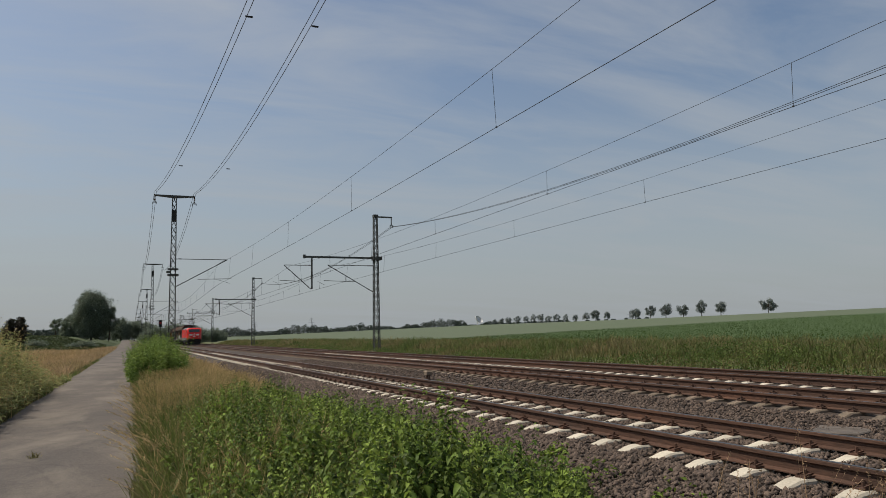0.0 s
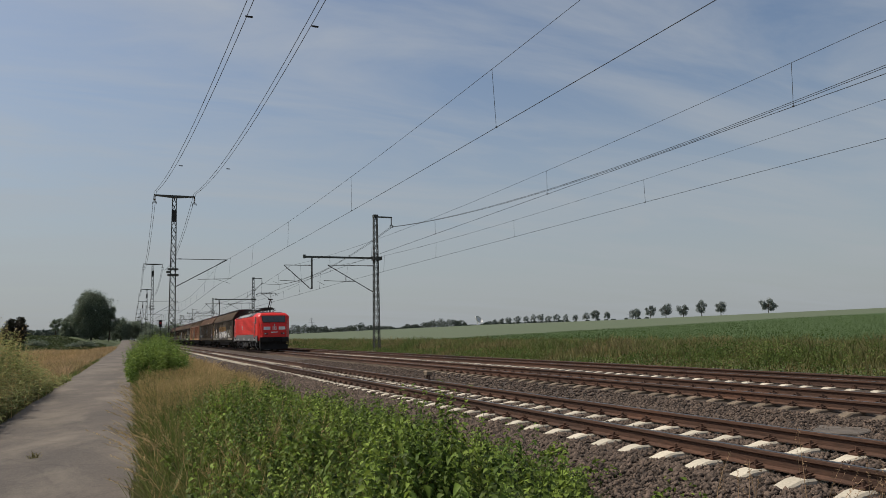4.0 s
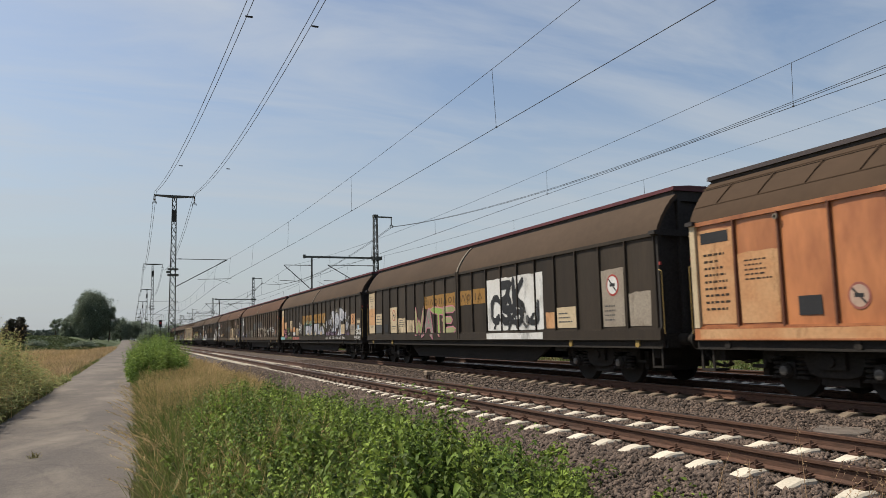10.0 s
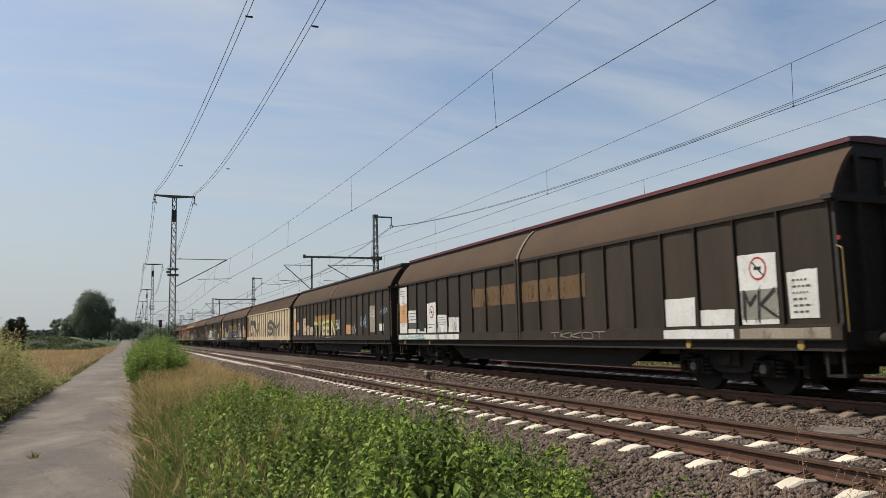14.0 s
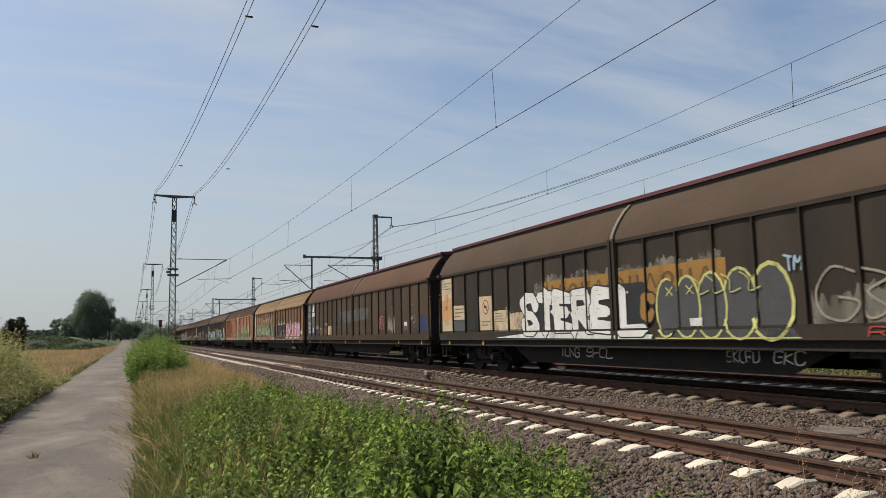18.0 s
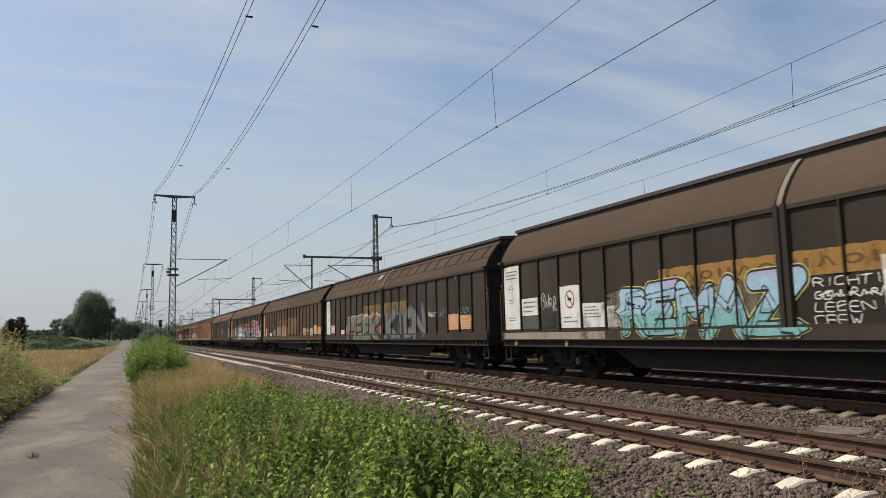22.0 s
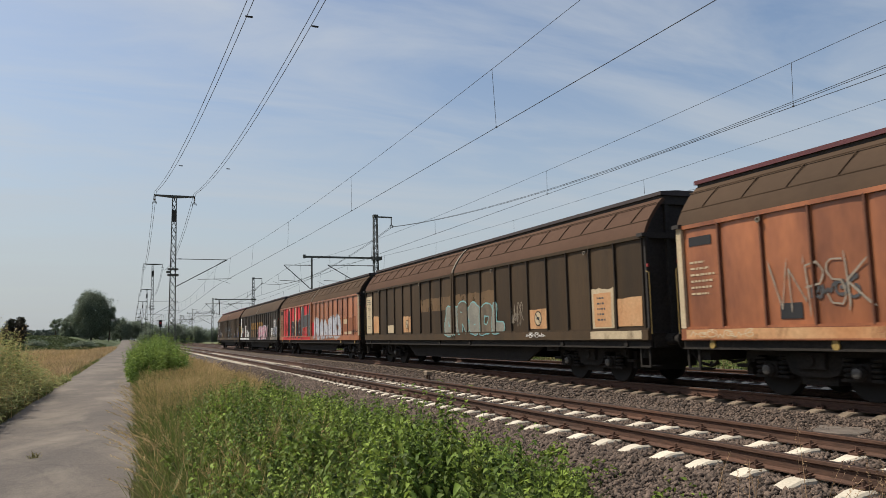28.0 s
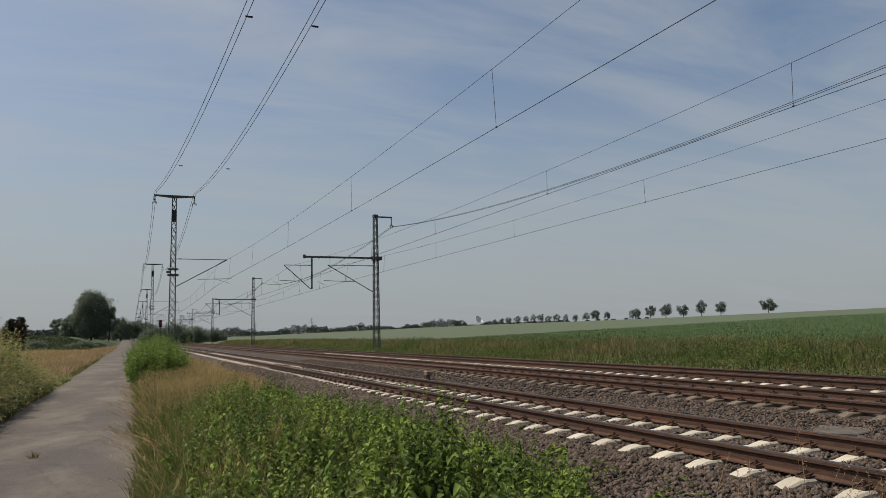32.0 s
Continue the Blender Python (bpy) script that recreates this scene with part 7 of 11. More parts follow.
def m12(m):
    hire_rear(m, W_CREAM, W_CREAM)
    m.haze(6.5, 13.2, 2.2, 2.95, H_GREY)
    m.haze(3.9, 6.2, 1.45, 2.2, H_GREY)
    yellow_band(m)
    # white letters packed into one black shape
    m.form([(5.5, 2.3), (6.2, 2.2), (8.6, 2.42), (10.9, 2.4), (11.1, 2.2), (10.75, 1.9), (11.05, 1.45), (6.2, 1.45), (6.0, 1.8)], W_BLACK, None, lift=0.01)
    m.put("spray_stroke", [[(4.2, 1.24), (11.15, 1.19), (11.2, 1.3), (9.0, 1.41), (6.4, 1.41)]], W_WHITE, 0.012)
    m.spray("STEREL", 5.8, 10.9, 1.3, 2.4, W_WHITE, W_BLACK, None, "wild", 0.2, 0.035, lift=0.014, over=1.1)
    m.spray("STEREL", 5.8, 10.9, 1.44, 2.35, None, W_BLACK, None, "wild", 0.07, 0.013, lift=0.028)
    m.spray("C", 10.8, 11.25, 1.6, 2.15, W_YELLOW, W_BLACK, None, "bubble", 0.2)
    # overlapping tall ovals edged in lime
    for k, (u, r) in enumerate(((14.3, 0.62), (13.6, 0.58), (12.9, 0.55), (12.25, 0.52), (11.65, 0.5))):
        m.ball(u, 1.82, 0.66 - 0.02 * k, G_SLATE, G_LIME, 0.05 + 0.02 * (k == 0), 0.012 + 0.004 * k, r * 1.15)
    m.ball(11.7, 1.82, 0.56, G_SLATE, None, 0.05, 0.034, 0.62)
    for u in (11.75, 12.35):
        for e in (-1, 1):
            m.stroke([(u - 0.1, 2.15 + 0.08 * e), (u + 0.1, 2.15 - 0.08 * e)], G_LIME, 0.025, 0.04)
    for u in (12.55, 12.95, 13.35, 13.8):
        m.stroke([(u - 0.15, 2.38), (u + 0.05, 2.25), (u + 0.05, 2.05), (u + 0.3, 2.1)], G_LIME, 0.025, 0.04)
    m.put("spray_stroke", [[(11.3, 1.2), (14.9, 1.2), (14.75, 1.4), (11.5, 1.4)]], G_SLATE, 0.012)
    m.stroke([(11.3, 1.21), (13.0, 1.2), (14.9, 1.21)], G_LIME, 0.03, 0.02)
    m.patch(12.3, 12.65, 1.47, 1.62, W_WHITE, 0.01, 0.042)
    m.spray("TM", 14.62, 15.0, 2.3, 2.55, G_SKY, None, None, "tag", 0.1, lift=0.02, cell=0.014)
    m.haze(15.1, 18.0, 1.2, 2.15, H_GREY)
    m.stroke([(15.9, 2.2), (15.5, 2.3), (15.2, 1.95), (15.3, 1.6), (15.7, 1.5), (15.95, 1.75), (15.6, 1.85)], W_POST, 0.04)
    m.stroke([(16.0, 2.2), (16.05, 1.55), (16.4, 1.65), (16.1, 1.9), (16.45, 2.1), (16.0, 2.25)], W_POST, 0.04)
    m.stroke([(16.6, 1.6), (16.55, 2.15), (16.75, 2.3), (16.85, 1.9)], W_POST, 0.04)
    m.patch(17.05, 17.9, 1.5, 2.0, W_CREAM, 0.05)
    m.spray("RELOW", 16.1, 17.6, 1.22, 1.4, W_SIGNRED, None, None, "tag", 0.09, cell=0.015)
    m.patch(19.05, 19.85, 1.5, 2.7, W_WORN, 0.15, 0.003)
    m.patch(19.1, 19.8, 2.25, 2.55, W_PEACH, 0.04)
    m.scrawl(19.1, 19.8, 1.75, 2.0, W_SIGNRED, 4, 0.04)
    m.elsewhere(on_girder)
    for text, u0, u1 in (("IUNG", 7.3, 8.2), ("SHOL", 8.5, 9.6), ("SKORU", 12.9, 13.7), ("GKC", 14.0, 14.7)):
        m.spray(text, u0, u1, 3.58, 3.82, W_WHITE, None, None, "tag", 0.07, cell=0.014)


def m13(m):
    operator_marks(m)
    plate_white(m, 5.05, 1.5, 0.8, 0.45, W_CREAM, False)
    m.scrawl(3.05, 3.9, 1.5, 1.85, W_CREAM, 4, 0.025)
    m.scrawl(4.1, 4.8, 1.5, 1.9, G_PINK, 4, 0.025)
    m.spray("MOR", 14.1, 14.7, 1.92, 2.2, G_PINK, None, None, "tag", 0.085, cell=0.014)
    m.spray("BET", 14.15, 14.8, 1.66, 1.9, G_PINK, None, None, "tag", 0.085, cell=0.014)
    m.scrawl(15.3, 16.2, 1.45, 2.35, W_FAINT, 10, 0.06)
    m.scrawl(8, 9.8, 1.5, 1.85, W_WORN, 4, 0.03)
    m.scrawl(6.1, 7.8, 1.55, 1.95, W_WORN, 4, 0.04)
    m.scrawl(10.3, 13.2, 1.5, 1.85, W_WORN, 6, 0.03)
    m.scrawl(2.1, 2.9, 1.8, 2.05, W_WHITE, 3, 0.025)
    m.scrawl(4.4, 5.0, 1.95, 2.15, W_WHITE, 3, 0.025)
    plate_white(m, 17.2, 1.6, 0.6, 0.15, W_GREY, False)
    plate_white(m, 17.3, 1.75, 0.35, 0.15)
    m.word("IPLS", 18.1, 18.6, 1.85, 2.15, W_WHITE, None, 0.0)
    m.patch(18.3, 18.8, 1.5, 1.65, W_BLUE, 0.01)
    m.patch(19.05, 19.95, 1.5, 2.1, W_BLUE, 0.02)
    for k in range(6):
        m.scrawl(12.2 + k * 1.15, 12.7 + k * 1.15, 2.5, 2.55, W_FAINT, 2, 0.012)


def m14(m):
    m.patch(0.05, 9.6, 1.47, 2.9, W_WORN, 0.2, 0.003)
    m.patch(0.05, 0.97, 1.47, 3.2, W_PEACH, 0.02)
    m.bars(0.2, 0.8, 2.7, 3.0, 3, W_CREAM)
    m.patch(1.2, 9.9, 1.45, 2.4, G_KHAKI, 0.3, 0.004)
    m.haze(0.6, 10.0, 1.5, 3.2, H_GREY, 0.006)
    m.haze(7.9, 9.9, 2.0, 3.28, H_CREAM, 0.007)
    m.spray("FRANKLY", 1.4, 9.4, 1.24, 2.95, [G_AQUA, G_BRICK, G_OLIVE, G_MOSS, G_BRICK, G_TAWNY], W_CREAM, None, "wild", 0.18, 0.03, bands=True, over=1.15)
    m.spray("KYRFAN", 1.6, 9.2, 1.4, 2.85, [G_BRICK, G_AQUA, G_TAWNY, G_OLIVE], None, None, "wild", 0.09, bands=True, lift=0.022, over=1.1)
    m.spray("FRANKLY", 1.5, 9.4, 1.3, 2.85, None, W_CREAM, None, "wild", 0.05, 0.014, lift=0.032)
    m.sill(1.2, 9.8, G_OLIVE)
    m.haze(10.0, 14.0, 1.45, 2.7, H_TAN, 0.005)
    yellow_band(m, 9.9, 13.6, 2.4, 2.85, W_TAN)
    m.spray("BOZ", 10.7, 14.2, 1.22, 2.3, W_BLACK, W_CREAM, G_ASH, "bubble", 0.22, 0.035, 0.05, over=1.1)
    for k in range(3):
        for q in range(4):
            m.put("spray_ray", [[(11.2 + 1.2 * k - 0.12 + 0.02 * q, 2.3 + 0.07 * q), (11.2 + 1.2 * k + 0.14 - 0.02 * q, 2.3 + 0.07 * q), (11.2 + 1.2 * k + 0.14 - 0.02 * q, 2.325 + 0.07 * q), (11.2 + 1.2 * k - 0.12 + 0.02 * q, 2.325 + 0.07 * q)]], W_WHITE, 0.012)
    for k, t in enumerate(("SMILE", "GALICA", "DREAMS")):
        m.spray(t, 11.0 + 1.2 * k, 11.65 + 1.2 * k, 1.47, 1.58, W_WHITE, None, None, "tag", 0.08, lift=0.024, cell=0.014)
    m.spray("SHUNZS", 14.3, 18.9, 1.34, 2.25, P_PINK, W_BLACK, W_WHITE, "wild", 0.21, 0.028, 0.05, over=1.1)
    m.scrawl(18.95, 19.4, 1.5, 1.9, W_WHITE, 4)


def m15(m):
    m.sill(10.8, 19.9, W_POST)
    m.patch(0.1, 0.9, 2.7, 3.1, W_RED, 0.02)
    m.put("plate", [[(0.2, 2.95), (0.8, 2.95), (0.8, 3.12), (0.2, 3.12)]], W_BLACK, 0.008)
    m.bars(0.2, 0.85, 1.9, 2.6, 6, W_CREAM)
    m.spray("ALLES", 8.75, 9.85, 1.95, 2.28, W_CREAM, None, None, "tag", 0.11, cell=0.014)
    m.stroke([(8.0, 1.85), (8.3, 1.95), (8.5, 1.92)], W_CREAM, 0.03)
    m.stroke([(9.1, 2.4), (9.35, 2.36), (9.5, 2.45), (9.2, 2.48), (9.1, 2.4)], W_CREAM, 0.03)
    m.spray("GUTE", 8.8, 9.8, 1.6, 1.92, W_CREAM, None, None, "tag", 0.11, cell=0.014)
    m.haze(4.3, 7.7, 1.3, 2.0, H_GREY, 0.004)
    m.blobs(4.4, 7.4, 1.46, 1.95, G_ASH, None, 5)
    m.spray("B", 7.35, 7.95, 1.3, 2.0, W_POST, W_BLACK, None, "wild", 0.16, 0.03)
    m.haze(10.3, 17.9, 1.3, 2.6, H_GREY, 0.005)
    m.spray("LAMBAR", 10.6, 17.6, 1.22, 2.5, [W_POST, G_MOSS, G_OLIVE, G_ASH], W_CREAM, None, "wild", 0.25, 0.03, bands=True, over=1.2)
    m.spray("LAMBAR", 10.7, 17.5, 1.4, 2.4, None, G_MOSS, None, "wild", 0.12, 0.03, lift=0.022)
    m.disc(15.7, 1.95, 0.2, W_CREAM)
    m.blobs(18.1, 18.9, 1.9, 2.4, W_RED, W_GREY, 1)
    m.word("ATK", 19.1, 19.7, 2.2, 2.4, W_WHITE, None, 0.0)


def m16(m):
    m.sill(0.05, 5, W_POST)
    m.sill(16.1, 19.9, W_POST)
    hire_rear(m, W_WHITE, W_WHITE, W_WHITE)
    m.patch(5.7, 10, 1.5, 2.2, W_WORN, 0.2, 0.003)
    yellow_band(m, 6.9, 12.6, 2.2, 2.6)
    m.spray("REMAZ", 5.6, 10.2, 1.24, 2.28, [G_AQUA, G_TEAL, G_SKY, G_LILAC], W_BLACK, G_LIME, "wild", 0.2, 0.04, 0.035, bands=True, over=1.1)
    m.spray("RZEMA", 5.7, 10.1, 1.3, 2.2, None, W_BLACK, None, "wild", 0.08, 0.03, lift=0.022)
    for k, t in enumerate(("CREW", "LEBEN", "", "RICHTIG")):
        if t:
            m.spray(t, 10.4, 10.4 + 0.21 * len(t), 1.44 + 0.19 * k, 1.59 + 0.19 * k, W_WHITE, None, None, "tag", 0.075, cell=0.013)
        else:
            m.scrawl(10.4, 11.7, 1.44 + 0.19 * k, 1.59 + 0.19 * k, W_WHITE, 8, 0.03)
    for k in range(5):
        m.scrawl(4.95, 5.5, 1.45 + 0.17 * k, 1.57 + 0.17 * k, W_FAINT, 3, 0.018)
    m.scrawl(2.1, 2.9, 1.9, 2.4, W_WHITE, 4, 0.03)
    m.scrawl(5.1, 5.6, 1.5, 2.2, W_FAINT, 5, 0.03)
    m.patch(11.6, 15.9, 1.5, 2.4, W_WHITE, 0.03)
    m.patch(11.7, 15.85, 1.53, 2.36, G_BLUE, 0.03, 0.007)
    m.spray("ERILO", 11.8, 15.8, 1.52, 2.36, [G_GREEN, G_SKY, W_CREAM], W_BLACK, None, "wild", 0.13, 0.05, bands=True, lift=0.014)
    m.patch(16.2, 17.0, 1.47, 1.95, W_WHITE, 0.02)
    m.bars(16.3, 16.9, 1.55, 1.9, 4, W_GREY)
    m.patch(18.05, 18.9, 2.0, 2.55, W_WHITE, 0.02)
    m.disc(18.5, 2.28, 0.2, W_WHITE, W_SIGNRED)
    m.patch(18.05, 18.9, 1.47, 2.0, W_POST, 0.04)
    m.patch(19.05, 19.8, 1.47, 2.1, W_POST, 0.2)
    m.scrawl(19.0, 19.7, 2.2, 2.45, G_RED, 5)


def m17(m):
    lettered_column(m, W_WHITE)
    plate_white(m, 1.1, 1.6, 0.7, 0.35)
    plate_white(m, 3.1, 1.5, 0.7, 0.2)
    m.form([(4.1, 1.45), (4.2, 1.9), (4.5, 1.75), (4.8, 2.15), (5.3, 2.1), (6.2, 2.3), (6.7, 2.2), (7.6, 2.4), (8.3, 2.25), (9.3, 2.4), (9.9, 2.0), (9.75, 1.45)], W_BLUSH, None, lift=0.009)
    m.form([(4.1, 1.45), (4.25, 1.8), (4.9, 2.05), (6.3, 2.2), (7.6, 2.28), (9.3, 2.3), (9.8, 1.95), (9.7, 1.45)], G_BRICK, None, lift=0.0105)
    m.spray("FESK", 4.6, 9.6, 1.24, 2.3, G_PEWTER, W_CREAM, None, "wild", 0.2, 0.04, over=1.1, lift=0.012)
    m.spray("FESK", 4.75, 9.75, 1.2, 2.22, W_BLACK, None, None, "wild", 0.22, over=1.1, lift=0.0112)
    m.disc(5.5, 2.0, 0.2, W_PEACH, W_BROWN, 0.026)
    m.patch(1.05, 1.9, 1.55, 1.95, W_PEACH, 0.03)
    yellow_band(m, 7.2, 12.8, 2.2, 2.72, W_FADED)
    m.spray("KION", 10.3, 14.9, 1.3, 2.35, G_PEWTER, G_SLATE, G_BLUE, "wild", 0.2, 0.035, 0.06, over=1.1)
    m.scrawl(15.2, 16, 2.0, 2.2, W_WHITE, 4, 0.04)
    m.word("LAZY", 16.2, 16.8, 2.0, 2.25, G_SKY, None, 0.0)
    m.patch(17.05, 17.9, 1.55, 2.05, W_PEACH, 0.05)
    m.patch(18.05, 18.9, 1.55, 2.0, W_PEACH, 0.05)
    m.bars(18.15, 18.85, 1.6, 1.95, 4, W_CREAM)
    m.word("LAZY", 18.1, 18.8, 2.05, 2.25, G_TEAL, None, 0.0)
    m.elsewhere(on_roof)
    m.put("roof_plate", [[(8.7, 3.55), (9.3, 3.55), (9.4, 3.82), (8.9, 3.82)]], W_POST, 0.0)


def m18(m):
    lettered_column(m, W_PEACH, 1.5, 3.1, W_BROWN)
    m.patch(1.05, 1.9, 1.5, 2.1, W_PEACH, 0.05)
    plate_white(m, 3.05, 1.5, 0.8, 0.2)
    m.patch(5.05, 5.9, 1.5, 1.95, W_PEACH, 0.04)
    m.disc(5.5, 1.75, 0.16, W_CREAM, W_BROWN)
    m.patch(6.6, 13.2, 1.6, 2.62, W_FADED, 0.15, 0.003)
    yellow_band(m, 6.8, 13, 2.0, 2.6, W_FADED)
    m.patch(15.05, 15.9, 1.5, 1.95, W_PEACH, 0.02)
    m.disc(15.5, 1.75, 0.18, W_CREAM, W_BROWN)
    m.spray("BOSS", 6.2, 10.3, 1.46, 2.15, [H_TAN, H_LILAC, H_TAN], None, None, "bubble", 0.3, lift=0.009)
    m.scrawl(4.2, 4.9, 1.55, 2.0, W_FAINT, 3, 0.03)
    m.scrawl(14.1, 14.9, 1.5, 1.8, W_POST, 4, 0.03)
    m.scrawl(16.1, 16.9, 1.6, 2.0, W_WHITE, 4, 0.03)
    m.word("NOTS", 17.1, 17.8, 1.5, 1.85, W_POST, W_WHITE, 0.02, 0.03)
    m.patch(18.05, 18.85, 1.55, 2.05, W_PEACH, 0.03)
    m.patch(19.02, 19.85, 1.55, 1.95, W_PEACH, 0.03)
    m.bars(19.1, 19.8, 1.6, 1.75, 1, W_CREAM)


def m19(m):
    lettered_column(m, W_CREAM, seedcol=W_PEACH)
    m.patch(1.05, 1.9, 1.97, 2.32, W_PEACH, 0.03)
    m.bars(1.15, 1.85, 2.02, 2.28, 3, W_WORN)
    m.patch(1.1, 1.85, 1.5, 1.93, W_GREY, 0.02)
    m.scrawl(1.15, 1.8, 1.55, 1.9, W_WHITE, 3, 0.05)
    m.put("latch_box", [[(2.25, 1.52), (2.75, 1.52), (2.75, 1.75), (2.25, 1.75)]], W_BLACK, 0.008)
    m.patch(3.15, 3.85, 2.12, 2.42, W_PEACH, 0.02)
    m.bars(3.2, 3.8, 2.17, 2.38, 3, W_CREAM)
    m.spray("CRUW", 3.05, 3.95, 1.8, 2.08, W_WHITE, None, None, "tag", 0.08, cell=0.014)
    m.patch(3.4, 3.85, 1.62, 1.75, W_CREAM, 0.02)
    m.spray("OW", 4.1, 4.9, 1.95, 2.25, W_FADERED, None, None, "tag", 0.09, cell=0.014)
    m.patch(4.1, 4.9, 1.6, 1.85, W_POST, 0.03)
    m.bars(4.2, 4.8, 1.63, 1.82, 2, W_GREY)
    m.patch(5.05, 5.6, 1.6, 1.95, W_CREAM, 0.03)
    m.bars(5.1, 5.55, 1.65, 1.9, 3, W_WORN)
    yellow_band(m, 6.7, 13.2, 2.15, 2.7)
    m.spray("OOOO", 5.4, 10.4, 1.3, 2.5, G_KHAKI, G_SLATE, None, "bubble", 0.33, 0.03, over=1.2, lift=0.004)
    m.spray("SEMK", 5.8, 10.4, 1.24, 2.4, [G_TEAL, G_AQUA, G_SKY, W_WHITE, G_TEAL, G_LILAC, G_SKY, W_WHITE], G_CRIMSON, W_CREAM, "bubble", 0.19, 0.04, 0.025, bands=True, lift=0.014, over=1.1)
    m.haze(3.9, 6.6, 1.45, 2.9, H_GREY)
    m.haze(1.0, 3.9, 1.45, 2.5, H_GREY)
    for k in range(16):
        a, u, z = 2.4 * k, 5.4 + 0.04 * k + 0.12 * math.sin(k * 1.9), 1.5 + 0.95 * ((k * 0.37) % 1)
        m.put("paint_dot", [[(u + 0.05 * math.cos(b + a), z + 0.05 * math.sin(b + a)) for b in (0, 1, 2, 3, 4, 5.2)]], W_BLACK, 0.013 + 0.0001 * k)
    m.scrawl(2.1, 2.9, 1.8, 2.1, W_FADERED, 3, 0.03)
    m.spray("AM", 5.0, 5.6, 2.1, 2.3, G_LILAC, None, None, "tag", 0.09, cell=0.014)
    m.scrawl(2.9, 5.6, 1.22, 1.38, W_WHITE, 12, 0.025, 0.012)
    m.spray("GEYR", 10.6, 15.6, 1.24, 2.2, P_SOOT, W_WHITE, None, "wild", 0.18, 0.03)
    m.word("RACER", 14.3, 15.0, 2.5, 2.75, W_WHITE, None, 0.0)
    m.spray("AZMR", 14.9, 18.2, 1.9, 2.8, G_CRIMSON, W_WHITE, None, "block", 0.17, 0.05, lift=0.018)
    m.spray("AZM", 15.4, 18.0, 1.35, 1.9, W_BLACK, W_WHITE, None, "wild", 0.14, 0.03)
    m.scrawl(11.5, 17.5, 1.2, 1.4, W_WHITE, 16, 0.03)
    m.patch(16, 19.8, 1.47, 1.95, W_CREAM, 0.15, 0.005)
    m.bars(17, 17.9, 1.6, 1.85, 3, W_GREY)
    m.word("QVCER", 18.2, 18.95, 2.6, 2.85, W_WHITE, None, 0.02)
    m.patch(18.2, 18.9, 2.15, 2.4, W_PEACH, 0.04)
    m.blobs(18.2, 18.9, 1.5, 2.1, W_POST, W_WHITE, 1)
    m.word("REY", 19.3, 19.9, 2.2, 2.5, W_WHITE, None, 0.02)
    m.blobs(19.1, 19.9, 1.5, 2.0, G_SKY, G_PINK, 1)


def m20(m):
    operator_marks(m)
    m.patch(4, 5, 1.5, 2.1, W_GREY, 0.1)
    m.patch(8.05, 9, 1.9, 2.4, W_POST, 0.1)
    m.patch(12.05, 13.0, 2.0, 2.5, W_POST, 0.1)
    m.spray("HOFLN", 9.6, 15.6, 1.46, 2.2, None, W_FAINT, None, "wild", 0.16, 0.05)
    m.patch(16.1, 16.95, 1.5, 2.0, W_GREY, 0.06)
    m.patch(18.05, 18.95, 1.5, 2.5, W_POST, 0.03)
    m.disc(18.5, 1.85, 0.2, W_BLUSH, W_FADERED)
    plate_white(m, 19.4, 2.9, 0.25, 0.25, W_WHITE, False)
    m.patch(19.2, 19.9, 1.5, 2.0, W_GREY, 0.05)
    m.bars(19.1, 19.3, 1.5, 1.95, 6, W_WHITE)
    m.patch(19.75, 19.95, 1.5, 2.0, W_WHITE, 0.1)


def m21(m):
    m.put("plate", [[(0.2, 2.95), (0.8, 2.95), (0.8, 3.12), (0.2, 3.12)]], W_BLACK, 0.008)
    m.bars(0.2, 0.85, 1.9, 2.7, 7, W_CREAM)
    m.disc(3.5, 1.85, 0.2, W_BLUSH, W_FADERED)
    m.spray("GRACE", 10.9, 16.4, 1.42, 2.2, W_RED, W_CREAM, G_LIME, "wild", 0.16, 0.03)
    m.patch(17.1, 17.9, 1.5, 2.1, W_CREAM, 0.05)


def m22(m):
    m.sill(0.05, 6, W_PEACH)
    m.put("plate", [[(0.2, 2.95), (0.8, 2.95), (0.8, 3.12), (0.2, 3.12)]], W_BLACK, 0.008)
    m.bars(0.2, 0.85, 2.0, 2.7, 6, W_CREAM)
    m.spray("VNPSK", 2.15, 3.95, 1.74, 2.4, W_POST, None, None, "wild", 0.055, lift=0.014, cell=0.016)
    m.scrawl(2.9, 3.8, 1.85, 2.15, G_SLATE, 4, 0.07, 0.012)
    m.scrawl(0.2, 1.8, 1.22, 1.4, W_CREAM, 7, 0.025, 0.07)
    m.blobs(6.3, 10, 1.25, 2.2, W_CREAM, W_BLACK, 4, 1.1)
    m.spray("ESKAD", 10.3, 17.8, 1.25, 2.3, P_SILVER, W_BLACK, W_WHITE, "bubble", 0.2, 0.03, 0.04)
    m.put("placard_holder", [[(2.3, 1.55), (2.75, 1.55), (2.75, 1.8), (2.3, 1.8)]], W_BLACK, 0.009)


